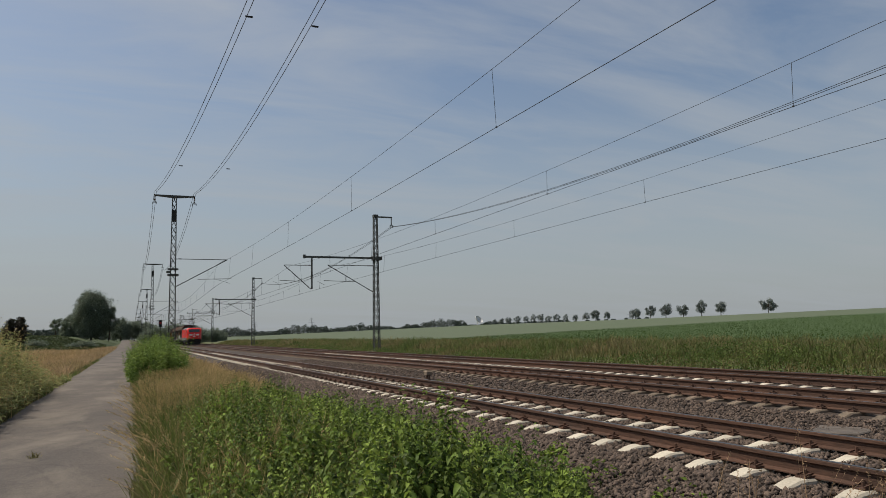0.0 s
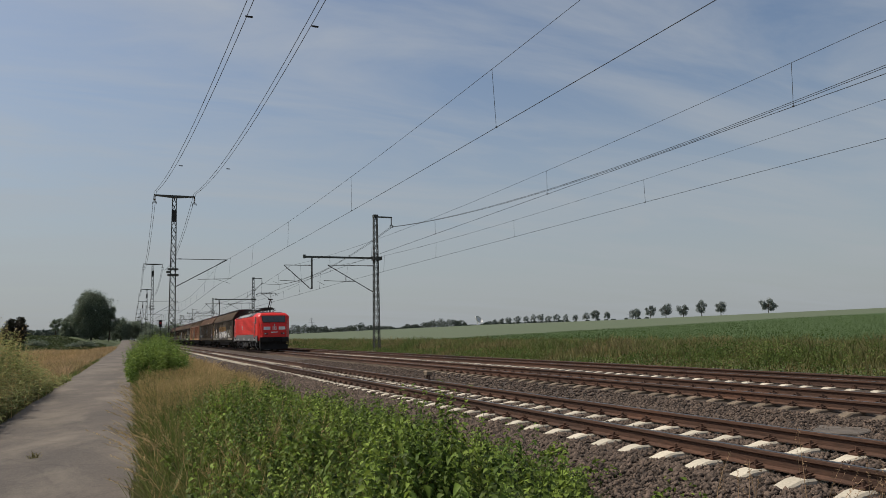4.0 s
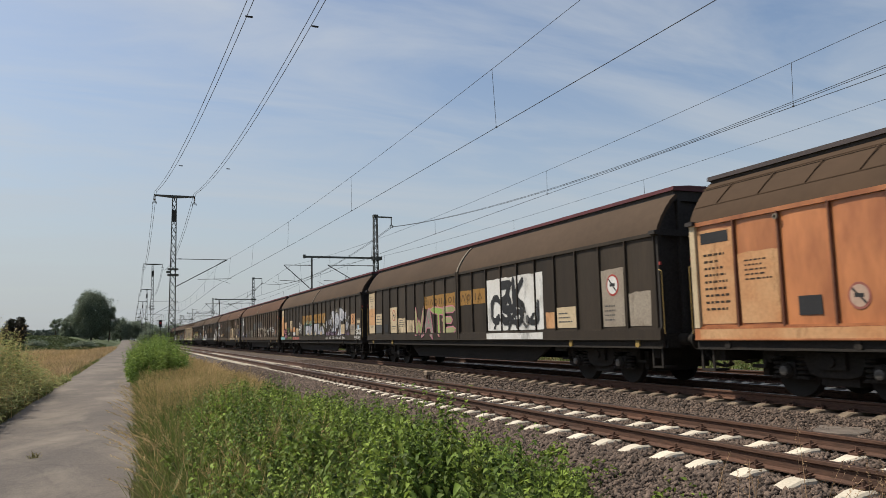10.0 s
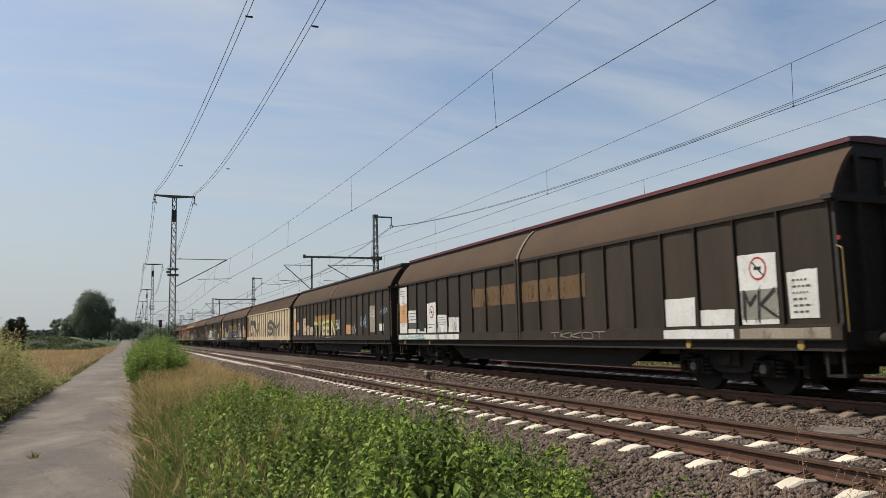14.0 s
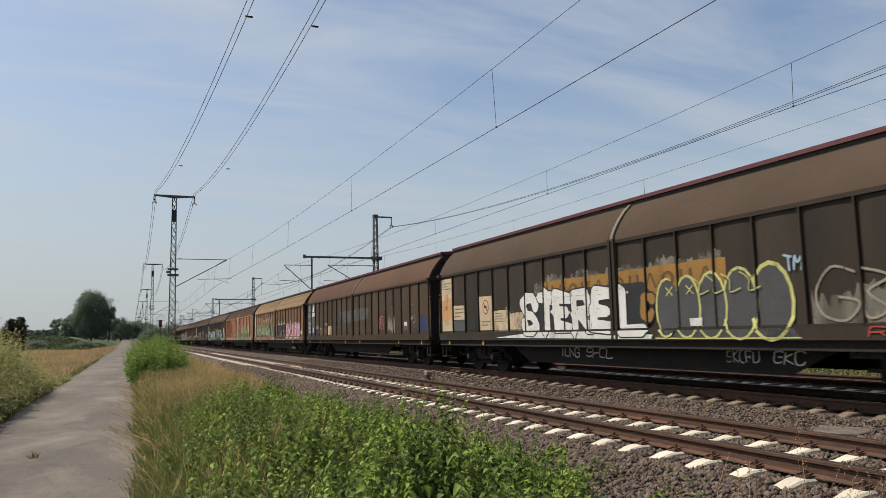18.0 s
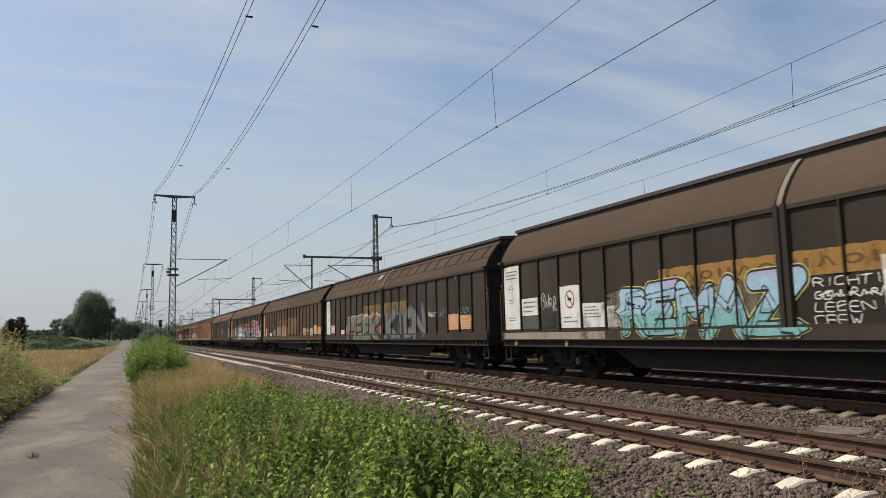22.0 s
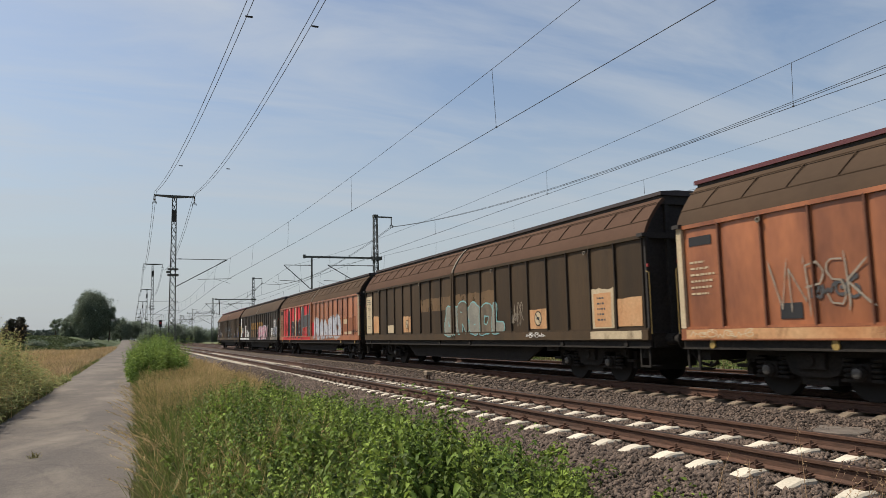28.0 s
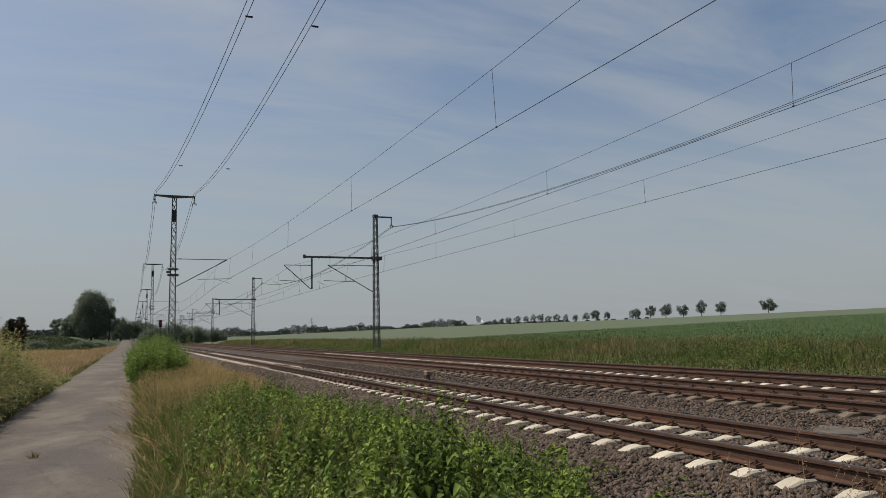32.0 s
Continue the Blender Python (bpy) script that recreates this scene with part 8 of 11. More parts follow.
def m23(m):
    m.sill(18, 19.9, W_CREAM)
    lettered_column(m, W_CREAM, 1.5, 3.1)
    m.patch(1.1, 1.9, 1.5, 2.2, W_PEACH, 0.1)
    m.patch(3.1, 3.9, 1.5, 1.8, W_CREAM, 0.04)
    m.patch(5.05, 5.9, 1.5, 2.1, W_PEACH, 0.04)
    m.disc(5.5, 1.8, 0.17, W_CREAM, W_BROWN)
    m.patch(7, 13, 2.2, 2.65, W_TAN, 0.1)
    m.spray("GRSOL", 9.4, 13.6, 1.42, 2.3, [G_ASH, W_WORN], G_TEAL, None, "bubble", 0.2, 0.04)
    m.scrawl(14, 14.7, 1.6, 2.2, W_POST, 4, 0.03)
    m.patch(15.05, 15.95, 1.5, 2.0, W_PEACH, 0.04)
    m.disc(15.5, 1.76, 0.2, W_CREAM, W_BROWN)
    m.scrawl(15, 16, 1.25, 1.4, W_WHITE, 6, 0.03, 0.07)
    m.patch(18.0, 18.9, 1.47, 2.35, W_CREAM, 0.1)
    m.patch(18.1, 18.8, 1.5, 2.25, W_PEACH, 0.04, 0.006)
    m.bars(18.25, 18.65, 1.6, 2.2, 5, W_GREY, 0.009)
    m.patch(19.0, 19.9, 1.5, 2.1, W_PEACH, 0.05)


def m24(m):
    m.sill(1.3, 10, G_RED)
    m.patch(1.3, 10, 1.47, 3.28, G_RED, 0.01)
    m.patch(10, 11, 1.47, 2.2, G_RED, 0.3)
    m.spray("I", 1.9, 4.3, 1.3, 3.2, W_BLACK, W_POST, None, "block", 0.24, 0.03)
    m.spray("RIG", 4.0, 7.2, 1.3, 2.4, W_BLACK, W_POST, None, "bubble", 0.17, 0.03)
    m.spray("H", 7.0, 9.9, 1.3, 3.25, G_SLATE, W_POST, None, "block", 0.2, 0.03)
    m.scrawl(7.3, 9.8, 1.5, 2.0, W_POST, 6, 0.03, 0.02)
    m.patch(11, 19.5, 1.47, 2.3, W_RED, 0.3, 0.003)
    m.spray("RANGO", 10.7, 16.6, 1.24, 2.4, P_SILVER, W_BLACK, W_WHITE, "bubble", 0.22, 0.02, 0.03, over=1.1)
    m.word("FREE", 16.6, 17.3, 2.62, 2.78, W_BLACK, None, 0.0)
    m.word("AFRIN", 16.6, 17.4, 2.42, 2.58, W_BLACK, None, 0.0)
    for u in (3.1, 5.05, 7.05):
        m.patch(u, u + 0.35, 1.47, 3.25, W_CREAM, 0.02, 0.006)
    plate_white(m, 17.3, 1.5, 1.4, 0.12, W_CREAM, False)
    plate_white(m, 17.2, 2.0, 0.7, 0.22, W_CREAM)
    m.scrawl(18.6, 19.8, 1.5, 1.75, W_BLACK, 5, 0.03)
    m.bars(0.2, 0.85, 1.9, 2.6, 4, W_RIB_RUST)
    m.put("plate", [[(0.2, 2.92), (0.85, 2.92), (0.85, 3.15), (0.2, 3.15)]], W_BLACK, 0.008)


def m25(m):
    m.sill(0.05, 6, W_WHITE)
    m.sill(17, 19.9, W_POST)
    hire_rear(m, W_WHITE, W_WHITE, W_CREAM)
    m.patch(2.05, 2.9, 1.5, 1.9, W_SIGNRED, 0.1)
    m.patch(6.9, 10, 1.47, 2.0, W_TAN, 0.1)
    yellow_band(m, 6.9, 13.2, 2.1, 2.65)
    m.spray("SPREY", 10.8, 15.5, 1.22, 2.3, P_PINK, W_WHITE, G_LILAC, "wild", 0.19, 0.03, 0.04)
    m.word("HIP HOP", 10.1, 10.9, 2.2, 2.4, W_WHITE, None, 0.0)
    m.word("EST", 10.2, 10.8, 1.95, 2.12, W_WHITE, None, 0.0)
    m.word("MORT", 10.1, 10.8, 1.7, 1.9, W_WHITE, None, 0.0)
    m.word("VIVE", 15.6, 16.3, 2.15, 2.35, W_WHITE, None, 0.0)
    m.word("LE", 15.9, 16.2, 1.9, 2.1, W_WHITE, None, 0.0)
    m.word("HIP", 15.8, 16.2, 1.65, 1.85, W_WHITE, None, 0.0)
    plate_white(m, 17.05, 1.6, 0.9, 0.5)
    m.patch(17, 19.9, 1.44, 1.6, W_POST, 0.03)
    plate_white(m, 18.05, 1.6, 0.9, 0.3)
    m.patch(18.3, 19.2, 1.9, 2.7, W_WHITE, 0.02)
    m.disc(18.75, 2.45, 0.2, W_WHITE, W_SIGNRED)
    m.patch(18.05, 19.9, 1.45, 2.0, W_FAINT, 0.1, 0.01)
    m.patch(17.9, 19.9, 1.45, 2.1, G_ASH, 0.05, 0.012)
    m.spray("KLOAKE", 17.9, 19.9, 1.62, 2.15, G_SILVER, W_BLACK, None, "wild", 0.16, 0.03, lift=0.018, cell=0.016)
    m.spray("OC", 18.0, 19.7, 1.2, 1.55, G_ASH, W_BLACK, None, "bubble", 0.12, 0.025)


def m26(m):
    operator_marks(m)
    m.patch(3.05, 4, 1.5, 2.4, W_GREY, 0.05)
    m.scrawl(3.2, 4.9, 1.55, 2.1, G_SILVER, 4, 0.05)
    plate_white(m, 5.1, 1.7, 0.8, 0.22, W_CREAM)
    m.patch(5.1, 5.9, 1.5, 1.7, W_YELLOW, 0.02)
    m.patch(8.1, 8.5, 1.5, 1.7, W_BLUE, 0.02)
    m.patch(8.5, 9.1, 1.5, 1.7, W_YELLOW, 0.02)
    m.scrawl(10.3, 12, 1.5, 2.1, W_POST, 5, 0.05)
    m.spray("OMB", 11.0, 13.8, 1.44, 2.3, None, G_SKY, None, "bubble", 0.18, 0.045)
    m.spray("CS", 4.1, 5.2, 1.55, 2.0, None, W_FAINT, None, "bubble", 0.15, 0.04)
    m.scrawl(4.2, 8, 1.25, 1.4, W_CREAM, 14, 0.03, 0.07)
    end_marks(m)
    m.patch(16.05, 16.95, 1.46, 1.68, W_BLUE, 0.04)
    m.scrawl(16.1, 16.8, 1.68, 1.9, W_WHITE, 5, 0.03)
    m.patch(17.3, 17.8, 1.47, 1.62, W_BLUE, 0.02)
    m.scrawl(14.2, 15.4, 1.2, 1.4, W_CREAM, 5, 0.03)


G_AQUA = surface("dull_aqua_spray", (0.13, 0.27, 0.22), 0.65, vary=0.2, scale=2, fine=12, bump=0.02, second=(0.22, 0.3, 0.2), amount=0.9)
G_BRICK = surface("brick_red_spray", (0.3, 0.055, 0.04), 0.65, vary=0.2, scale=2, fine=12, bump=0.02, second=(0.2, 0.06, 0.04), amount=0.9)
G_TAWNY = surface("tawny_spray", (0.36, 0.16, 0.08), 0.65, vary=0.2, scale=2, fine=12, bump=0.02, second=(0.25, 0.2, 0.1), amount=0.9)
G_PEWTER = surface("pewter_green_spray", (0.16, 0.16, 0.12), 0.65, vary=0.15, scale=2.5, fine=12, bump=0.02, second=(0.1, 0.1, 0.08), amount=0.9)
G_KHAKI = surface("khaki_spray", (0.15, 0.125, 0.045), 0.7, vary=0.15, scale=2, fine=20, bump=0.02)
G_MOSS = surface("moss_spray", (0.13, 0.2, 0.09), 0.7, vary=0.15, scale=2, fine=20, bump=0.02)
W_UMBER = wagon_paint("umber_paint", (0.2, 0.108, 0.05), (0.105, 0.056, 0.03), 0.9)
W_OCHRE = wagon_paint("ochre_brown_paint", (0.104, 0.059, 0.027), (0.05, 0.033, 0.019), 0.9)
W_FADED = surface("faded_ochre_band", (0.21, 0.118, 0.04), 0.75, vary=0.12, scale=1.5, fine=20, bump=0.03, second=(0.13, 0.08, 0.034), amount=0.8)
W_BAND = surface("faded_band_ink", (0.14, 0.075, 0.025), 0.8, vary=0.15, bump=0.02)
G_BLUE = surface("deep_blue_spray", (0.05, 0.08, 0.3), 0.6, vary=0.12, scale=2, fine=20, bump=0.02)

OPER = "olive-brown sliding-wall freight wagon with slate-grey lettered panels"
SPECS = [
    dict(label="dark brown freight wagon with white lettering and yellow band", wall=W_BROWN, cap=W_CAP_DARK, marks=m1),
    dict(label=OPER, wall=W_OLIVE, cap=W_CAP_RED, marks=m2, hooks=1),
    dict(label="rust-orange sliding-wall freight wagon with white centre posts", wall=W_RUST, cap=W_CAP_DARK, post=W_WHITE, ribbed=1, roof=W_ROOF_DARK, marks=m3),
    dict(label="dark brown freight wagon with black drawing on white panels", wall=W_DARK, cap=W_CAP_RED, marks=m4),
    dict(label="dark brown freight wagon with silver bubble graffiti", wall=W_DARK, cap=W_CAP_RED, marks=m5),
    dict(label="olive-brown freight wagon with pale spray letters on its panels", wall=W_OLIVE, cap=W_CAP_RED, marks=m6, hooks=1),
    dict(label="olive-brown freight wagon with cream letters and slate panels", wall=W_OLIVE, cap=W_CAP_RED, marks=m7, hooks=1),
    dict(label="dark brown freight wagon with clean white lettered patches", wall=W_DARK, cap=W_CAP_RED, marks=m8),
    dict(label="dark brown freight wagon with lime-yellow graffiti", wall=W_DARK, cap=W_CAP_DARK, marks=m9),
    dict(label="cream sliding-wall freight wagon with a black sprayed map", wall=W_CREAM, cap=W_CAP_DARK, ribbed=1, roof=W_ROOF_DARK, rib=W_POST, marks=m10),
    dict(label="dark brown freight wagon with black letters under yellow band", wall=W_DARK, cap=W_CAP_RED, marks=m11),
    dict(label="dark brown freight wagon with white and grey fat letters", wall=W_DARK, cap=W_CAP_RED, marks=m12),
    dict(label="olive-brown freight wagon with slate fields and pink tags", wall=W_OLIVE, cap=W_CAP_RED, marks=m13, hooks=1),
    dict(label="tan freight wagon with fat pale pink letters", wall=W_UMBER, cap=W_CAP_DARK, ribbed=1, roof=W_TANROOF, marks=m14),
    dict(label="rust-orange freight wagon with green spray letters", wall=W_RUST, cap=W_CAP_DARK, post=W_WHITE, ribbed=1, roof=W_ROOF_DARK, marks=m15),
    dict(label="dark brown freight wagon with blue panel and white patches", wall=W_DARK, cap=W_CAP_DARK, marks=m16),
    dict(label="dark brown freight wagon with silver letters and ribbed roof", wall=W_DARK, cap=W_CAP_DARK, ribbed=1, marks=m17),
    dict(label="olive-tan freight wagon with orange lettered patches", wall=W_OCHRE, cap=W_CAP_DARK, ribbed=1, marks=m18),
    dict(label="dark brown freight wagon with black and red outlined letters", wall=W_DARK, cap=W_CAP_RED, marks=m19),
    dict(label="olive-brown freight wagon with silver scrawl and grey fields", wall=W_OLIVE, cap=W_CAP_RED, marks=m20, hooks=1),
    dict(label="rust-orange freight wagon with yellow spray letters", wall=W_RUST, cap=W_CAP_DARK, post=W_WHITE, ribbed=1, roof=W_ROOF_DARK, marks=m21),
    dict(label="rust-red freight wagon with silver letters and white bubbles", wall=W_RUST_DEEP, cap=W_CAP_RED, post=W_WHITE, ribbed=1, roof=W_ROOF_DARK, marks=m22),
    dict(label="olive-brown freight wagon with green-edged letters and peach patches", wall=W_OLIVE, cap=W_CAP_DARK, ribbed=1, marks=m23),
    dict(label="rust freight wagon, one wall sprayed red, large pale letters", wall=W_RUST_DEEP, cap=W_CAP_DARK, ribbed=1, roof=W_ROOF_DARK, marks=m24),
    dict(label="dark brown freight wagon with pink outlined letters", wall=W_DARK, cap=W_CAP_DARK, marks=m25),
    dict(label="olive-brown last wagon with slate fields and teal scrawl", wall=W_OLIVE, cap=W_CAP_RED, marks=m26, hooks=1),
]


for i, spec in enumerate(SPECS):
    slack = float(np.interp(i, (0, 1, 2, 5, 8, 17, 21, 25), (0.15, 0.12, 0.05, 0.0, -0.1, -0.1, -0.03, 0.0)))     # play in the couplings
    TRAIN.append((build_wagon(spec, i), -194.013 + 22.0991 * (i + 1) - HALF + slack))

# ---------------------------------------------------------------- locomotive
L_RED = surface("traffic_red_paint", (0.84, 0.027, 0.02), 0.4, vary=0.05, scale=0.8, fine=15, bump=0.015, second=(0.74, 0.024, 0.018), amount=0.5, spec=0.4)
L_WHITE = surface("clean_white_paint", (0.95, 0.95, 0.93), 0.45, vary=0.03, bump=0.01)
# darker red that stands for the shade inside the step recesses
L_WELL = surface("shaded_red_recess", (0.36, 0.014, 0.012), 0.6, vary=0.1, bump=0.02)
L_GREY = surface("loco_grey_paint", (0.16, 0.16, 0.16), 0.6, vary=0.08, scale=1, fine=20, bump=0.03, second=(0.11, 0.1, 0.095), amount=0.6)
L_ROOF = surface("loco_roof_grey", (0.27, 0.28, 0.285), 0.5, vary=0.1, scale=1, fine=20, bump=0.03, second=(0.24, 0.25, 0.26), amount=0.6)
L_DARK = surface("loco_vent_dark", (0.07, 0.07, 0.075), 0.6, vary=0.15, scale=2, fine=60, bump=0.3)
L_BLACK = surface("loco_black", (0.017, 0.0155, 0.0145), 0.85, vary=0.3, scale=2, fine=20, bump=0.1, second=(0.032, 0.026, 0.021), spec=0.3)
L_RAIL = surface("grab_rail_grey", (0.45, 0.42, 0.4), 0.4, 0.3, vary=0.1, bump=0.0)
L_LENS = surface("lamp_lens", (0.75, 0.75, 0.7), 0.1, vary=0.03, bump=0.0, spec=0.8)
L_GLASS = glass("cab_glass", (0.035, 0.045, 0.05), 0.04)
L_SIDEGLASS = glass("side_window_glass", (0.07, 0.085, 0.085), 0.08)


def loft(rings):
    g, n = Geo(), len(rings[0])
    v = [p for r in rings for p in r]
    f = [tuple(range(n)), tuple(range(len(v) - n, len(v)))[::-1]]
    for k in range(len(rings) - 1):
        f += [(k * n + i, k * n + (i + 1) % n, (k + 1) * n + (i + 1) % n, (k + 1) * n + i) for i in range(n)]
    return g.add(v, f)


def section(y, w, ze, wr, zr, zb=0.97):
    return [(-w, y, zb), (-w, y, (zb + ze) / 2), (-w, y, ze), (-(w + wr) / 2 - 0.03, y, (ze + zr) / 2 + 0.03), (-wr, y, zr), (0, y, zr + 0.03), (wr, y, zr), ((w + wr) / 2 + 0.03, y, (ze + zr) / 2 + 0.03), (w, y, ze), (w, y, (zb + ze) / 2), (w, y, zb)]


def cab(e):
    """One driver's cab with its sloping nose."""
    r = [(6.0, 1.48, 3.2, 1.1, 3.5), (7.7, 1.47, 3.16, 1.08, 3.47), (7.95, 1.45, 3.08, 1.12, 3.36), (8.12, 1.42, 2.98, 1.2, 3.22), (8.67, 1.35, 2.45, 1.26, 2.53), (8.93, 1.3, 2.0, 1.24, 2.06), (9.0, 1.27, 1.3, 1.2, 1.33)]
    return loft([section(e * y, *q) for y, *q in r])


def emblem(parent, flat, y, z, s, e=-1):
    """The operator's square mark: white frame, red field, plain bars."""
    def slab(a0, a1, b0, b1, lift):
        if flat == "side":
            return Geo().box(-1.488 - lift, -1.47, y + a0 * s, y + a1 * s, z + b0 * s, z + b1 * s)
        return Geo().box(a0 * s, a1 * s, e * (8.95 + lift) - 0.02, e * (8.95 + lift), z + b0 * s, z + b1 * s)
    o = part("emblem_plate", slab(-0.5, 0.5, -0.36, 0.36, 0.03), W_WHITE, parent)
    part("emblem_border", slab(-0.45, 0.45, -0.31, 0.31, 0.033), L_RED, o)
    part("emblem_field", slab(-0.4, 0.4, -0.26, 0.26, 0.036), L_WHITE, o)
    for k in (-1, 1):
        part("emblem_bar", slab(0.18 * k - 0.12, 0.18 * k + 0.12, -0.19, 0.19, 0.039), L_RED, o)


def pantograph(parent, y, up):
    """Single-arm current collector, raised or folded."""
    base = part("pantograph_base", Geo().box(-0.55, 0.55, y - 0.06, y + 0.06, 3.86, 3.94).box(-0.55, 0.55, y + 1.5, y + 1.6, 3.86, 3.94).box(-0.5, -0.42, y, y + 1.55, 3.88, 3.95).box(0.42, 0.5, y, y + 1.55, 3.88, 3.95).tube((-0.4, y, 3.98), (0.4, y, 3.98), 0.09, 8), L_BLACK, parent)
    for xx in (-0.45, 0.45):
        for yy in (y, y + 1.55):
            gi = Geo()
            insulator(gi, (xx, yy, 3.55), (xx, yy, 3.87), 0.1)
            part("roof_insulator", gi, M_CERAMIC, base)
    if up:
        k, h = Vector((0, y - 1.2, 4.76)), Vector((0, y + 0.95, 5.42))
    else:
        k, h = Vector((0, y + 1.75, 4.03)), Vector((0, y - 0.1, 3.99))
    part("lower_arm", Geo().tube((0, y, 4.0), k, 0.052, 8).tube((0.12, y + (-0.45 if up else 0.4), 3.95), k + Vector((0.1, -0.08, -0.1)), 0.022, 6), L_BLACK, base)
    up_arm = part("upper_arm", Geo().tube(k + Vector((-0.05, 0, 0)), h + Vector((-0.4, 0, 0)), 0.022, 6).tube(k + Vector((0.05, 0, 0)), h + Vector((0.4, 0, 0)), 0.022, 6).tube(k + Vector((-0.2, 0, 0)), k + Vector((0.2, 0, 0)), 0.06, 8).tube(h + Vector((-0.5, 0, 0)), h + Vector((0.5, 0, 0)), 0.025, 6), L_BLACK, base)
    for d in (-0.28, 0.28):
        z = h.z + 0.08
        part("contact_strip", Geo().chain([(-0.98, h.y + d, z - 0.28), (-0.9, h.y + d, z - 0.1), (-0.72, h.y + d, z), (0.72, h.y + d, z), (0.9, h.y + d, z - 0.1), (0.98, h.y + d, z - 0.28)], 0.019, 6), L_BLACK, up_arm)
    for sx in (-0.5, 0.5):
        part("head_bar", Geo().tube((sx, h.y - 0.28, h.z + 0.05), (sx, h.y + 0.28, h.z + 0.05), 0.02, 5), L_BLACK, up_arm)


def build_loco():
    t = thing("electric_locomotive", "red and grey electric freight locomotive with raised front pantograph", "locomotive")
    part("body_shell", Geo().prism([(-1.48, 0.97), (-1.48, 3.2), (-1.1, 3.5), (0, 3.53), (1.1, 3.5), (1.48, 3.2), (1.48, 0.97)], -6.0, 6.0), L_RED, t, "bright red body shell")
    part("frame_beam", Geo().box(-1.3, 1.3, -8.4, 8.4, 0.8, 1.0), L_BLACK, t)
    for e in (-1, 1):
        c = part("cab", cab(e), L_RED, t, "red driver's cab with sloping nose", bevel=0.03)
        # windscreen and its frame
        def slope(y, z, dx):
            return (dx, e * y, z)
        a, b = (8.135, 3.2), (8.64, 2.57)
        nrm = (0.035, 0.028)
        frame = Geo().hexa([slope(b[0] + .0, b[1], -1.2), slope(b[0], b[1], 1.2), slope(a[0], a[1], 1.1), slope(a[0], a[1], -1.1)] + [slope(b[0] + nrm[0], b[1] + nrm[1], -1.2), slope(b[0] + nrm[0], b[1] + nrm[1], 1.2), slope(a[0] + nrm[0], a[1] + nrm[1], 1.1), slope(a[0] + nrm[0], a[1] + nrm[1], -1.1)])
        ws = part("windscreen_frame", frame, L_BLACK, c)
        for s0, s1 in ((-1.12, -0.03), (0.03, 1.12)):
            p = []
            for lift in (0.03, 0.045):
                for (yy, zz, k) in ((8.61, 2.61, 1.0), (8.61, 2.61, 1.0), (8.165, 3.165, 0.93), (8.165, 3.165, 0.93)):
                    p.append((zz, yy, lift, k))
            q = [((s0 if i % 4 in (0, 3) else s1) * p[i][3], e * (p[i][1] + p[i][2] * 0.78), p[i][0] + p[i][2] * 0.63) for i in range(8)]
            part("windscreen", Geo().hexa(q), L_GLASS, ws)
        for s in (-0.5, 0.55):
            part("wiper", Geo().chain([(s, e * 8.72, 2.48), (s + 0.05, e * 8.66, 2.62), (s - 0.32, e * 8.42, 2.98)], 0.014, 5), L_BLACK, c)
        for s in (-1, 1):
            part("white_panel", Geo().prism([(s * 0.45, 1.92), (s * 1.16, 1.92), (s * 1.14, 2.2), (s * 0.45, 2.2)], *sorted((e * 8.9, e * 8.965))), L_WHITE, c)
            lamp = part("headlight", Geo().turned([(0.1, 0), (0.1, e * 0.05), (0.085, e * 0.06)], (s * 0.98, e * 8.96, 1.58), "y", 14), L_BLACK, c)
            part("lens", Geo().turned([(0.07, 0), (0.07, e * 0.075), (0.04, e * 0.085)], (s * 0.98, e * 8.96, 1.58), "y", 12), L_LENS, lamp)
            lamp = part("tail_light", Geo().turned([(0.085, 0), (0.085, e * 0.05), (0.07, e * 0.06)], (s * 0.78, e * 8.96, 1.58), "y", 14), L_BLACK, c)
            part("lens", Geo().turned([(0.055, 0), (0.055, e * 0.07)], (s * 0.78, e * 8.96, 1.58), "y", 12), L_DARK, lamp)
            part("nose_step_rail", Geo().chain([(s * 1.32, e * 8.9, 1.35), (s * 1.36, e * 9.0, 1.5), (s * 1.36, e * 8.85, 2.3), (s * 1.36, e * 8.7, 2.4)], 0.016, 6), L_RAIL if s > 0 else L_BLACK, c)
            bf = part("buffer", Geo().tube((s * 0.875, e * 8.9, 1.03), (s * 0.875, e * 9.35, 1.03), 0.13, 12), L_BLACK, t)
            part("buffer_head", Geo().box(s * 0.875 - 0.3, s * 0.875 + 0.3, *sorted((e * 9.35, e * 9.45)), 0.82, 1.2), L_BLACK, bf, bevel=0.03)
            part("cab_steps", Geo().box(s * 1.1 - 0.18, s * 1.1 + 0.18, *sorted((e * 8.55, e * 8.85)), 0.45, 0.5).box(s * 1.1 - 0.18, s * 1.1 + 0.18, *sorted((e * 8.55, e * 8.85)), 0.72, 0.77).box(s * 1.1 - 0.2, s * 1.1 - 0.17, *sorted((e * 8.5, e * 8.85)), 0.42, 1.0).box(s * 1.1 + 0.17, s * 1.1 + 0.2, *sorted((e * 8.5, e * 8.85)), 0.42, 1.0), L_BLACK, t)
        top = part("top_light", Geo().turned([(0.1, 0), (0.1, e * 0.06)], (0, e * 8.86, 2.36), "y", 14), L_BLACK, c)
        part("lens", Geo().turned([(0.07, 0), (0.07, e * 0.075)], (0, e * 8.87, 2.36), "y", 12), L_LENS, top)
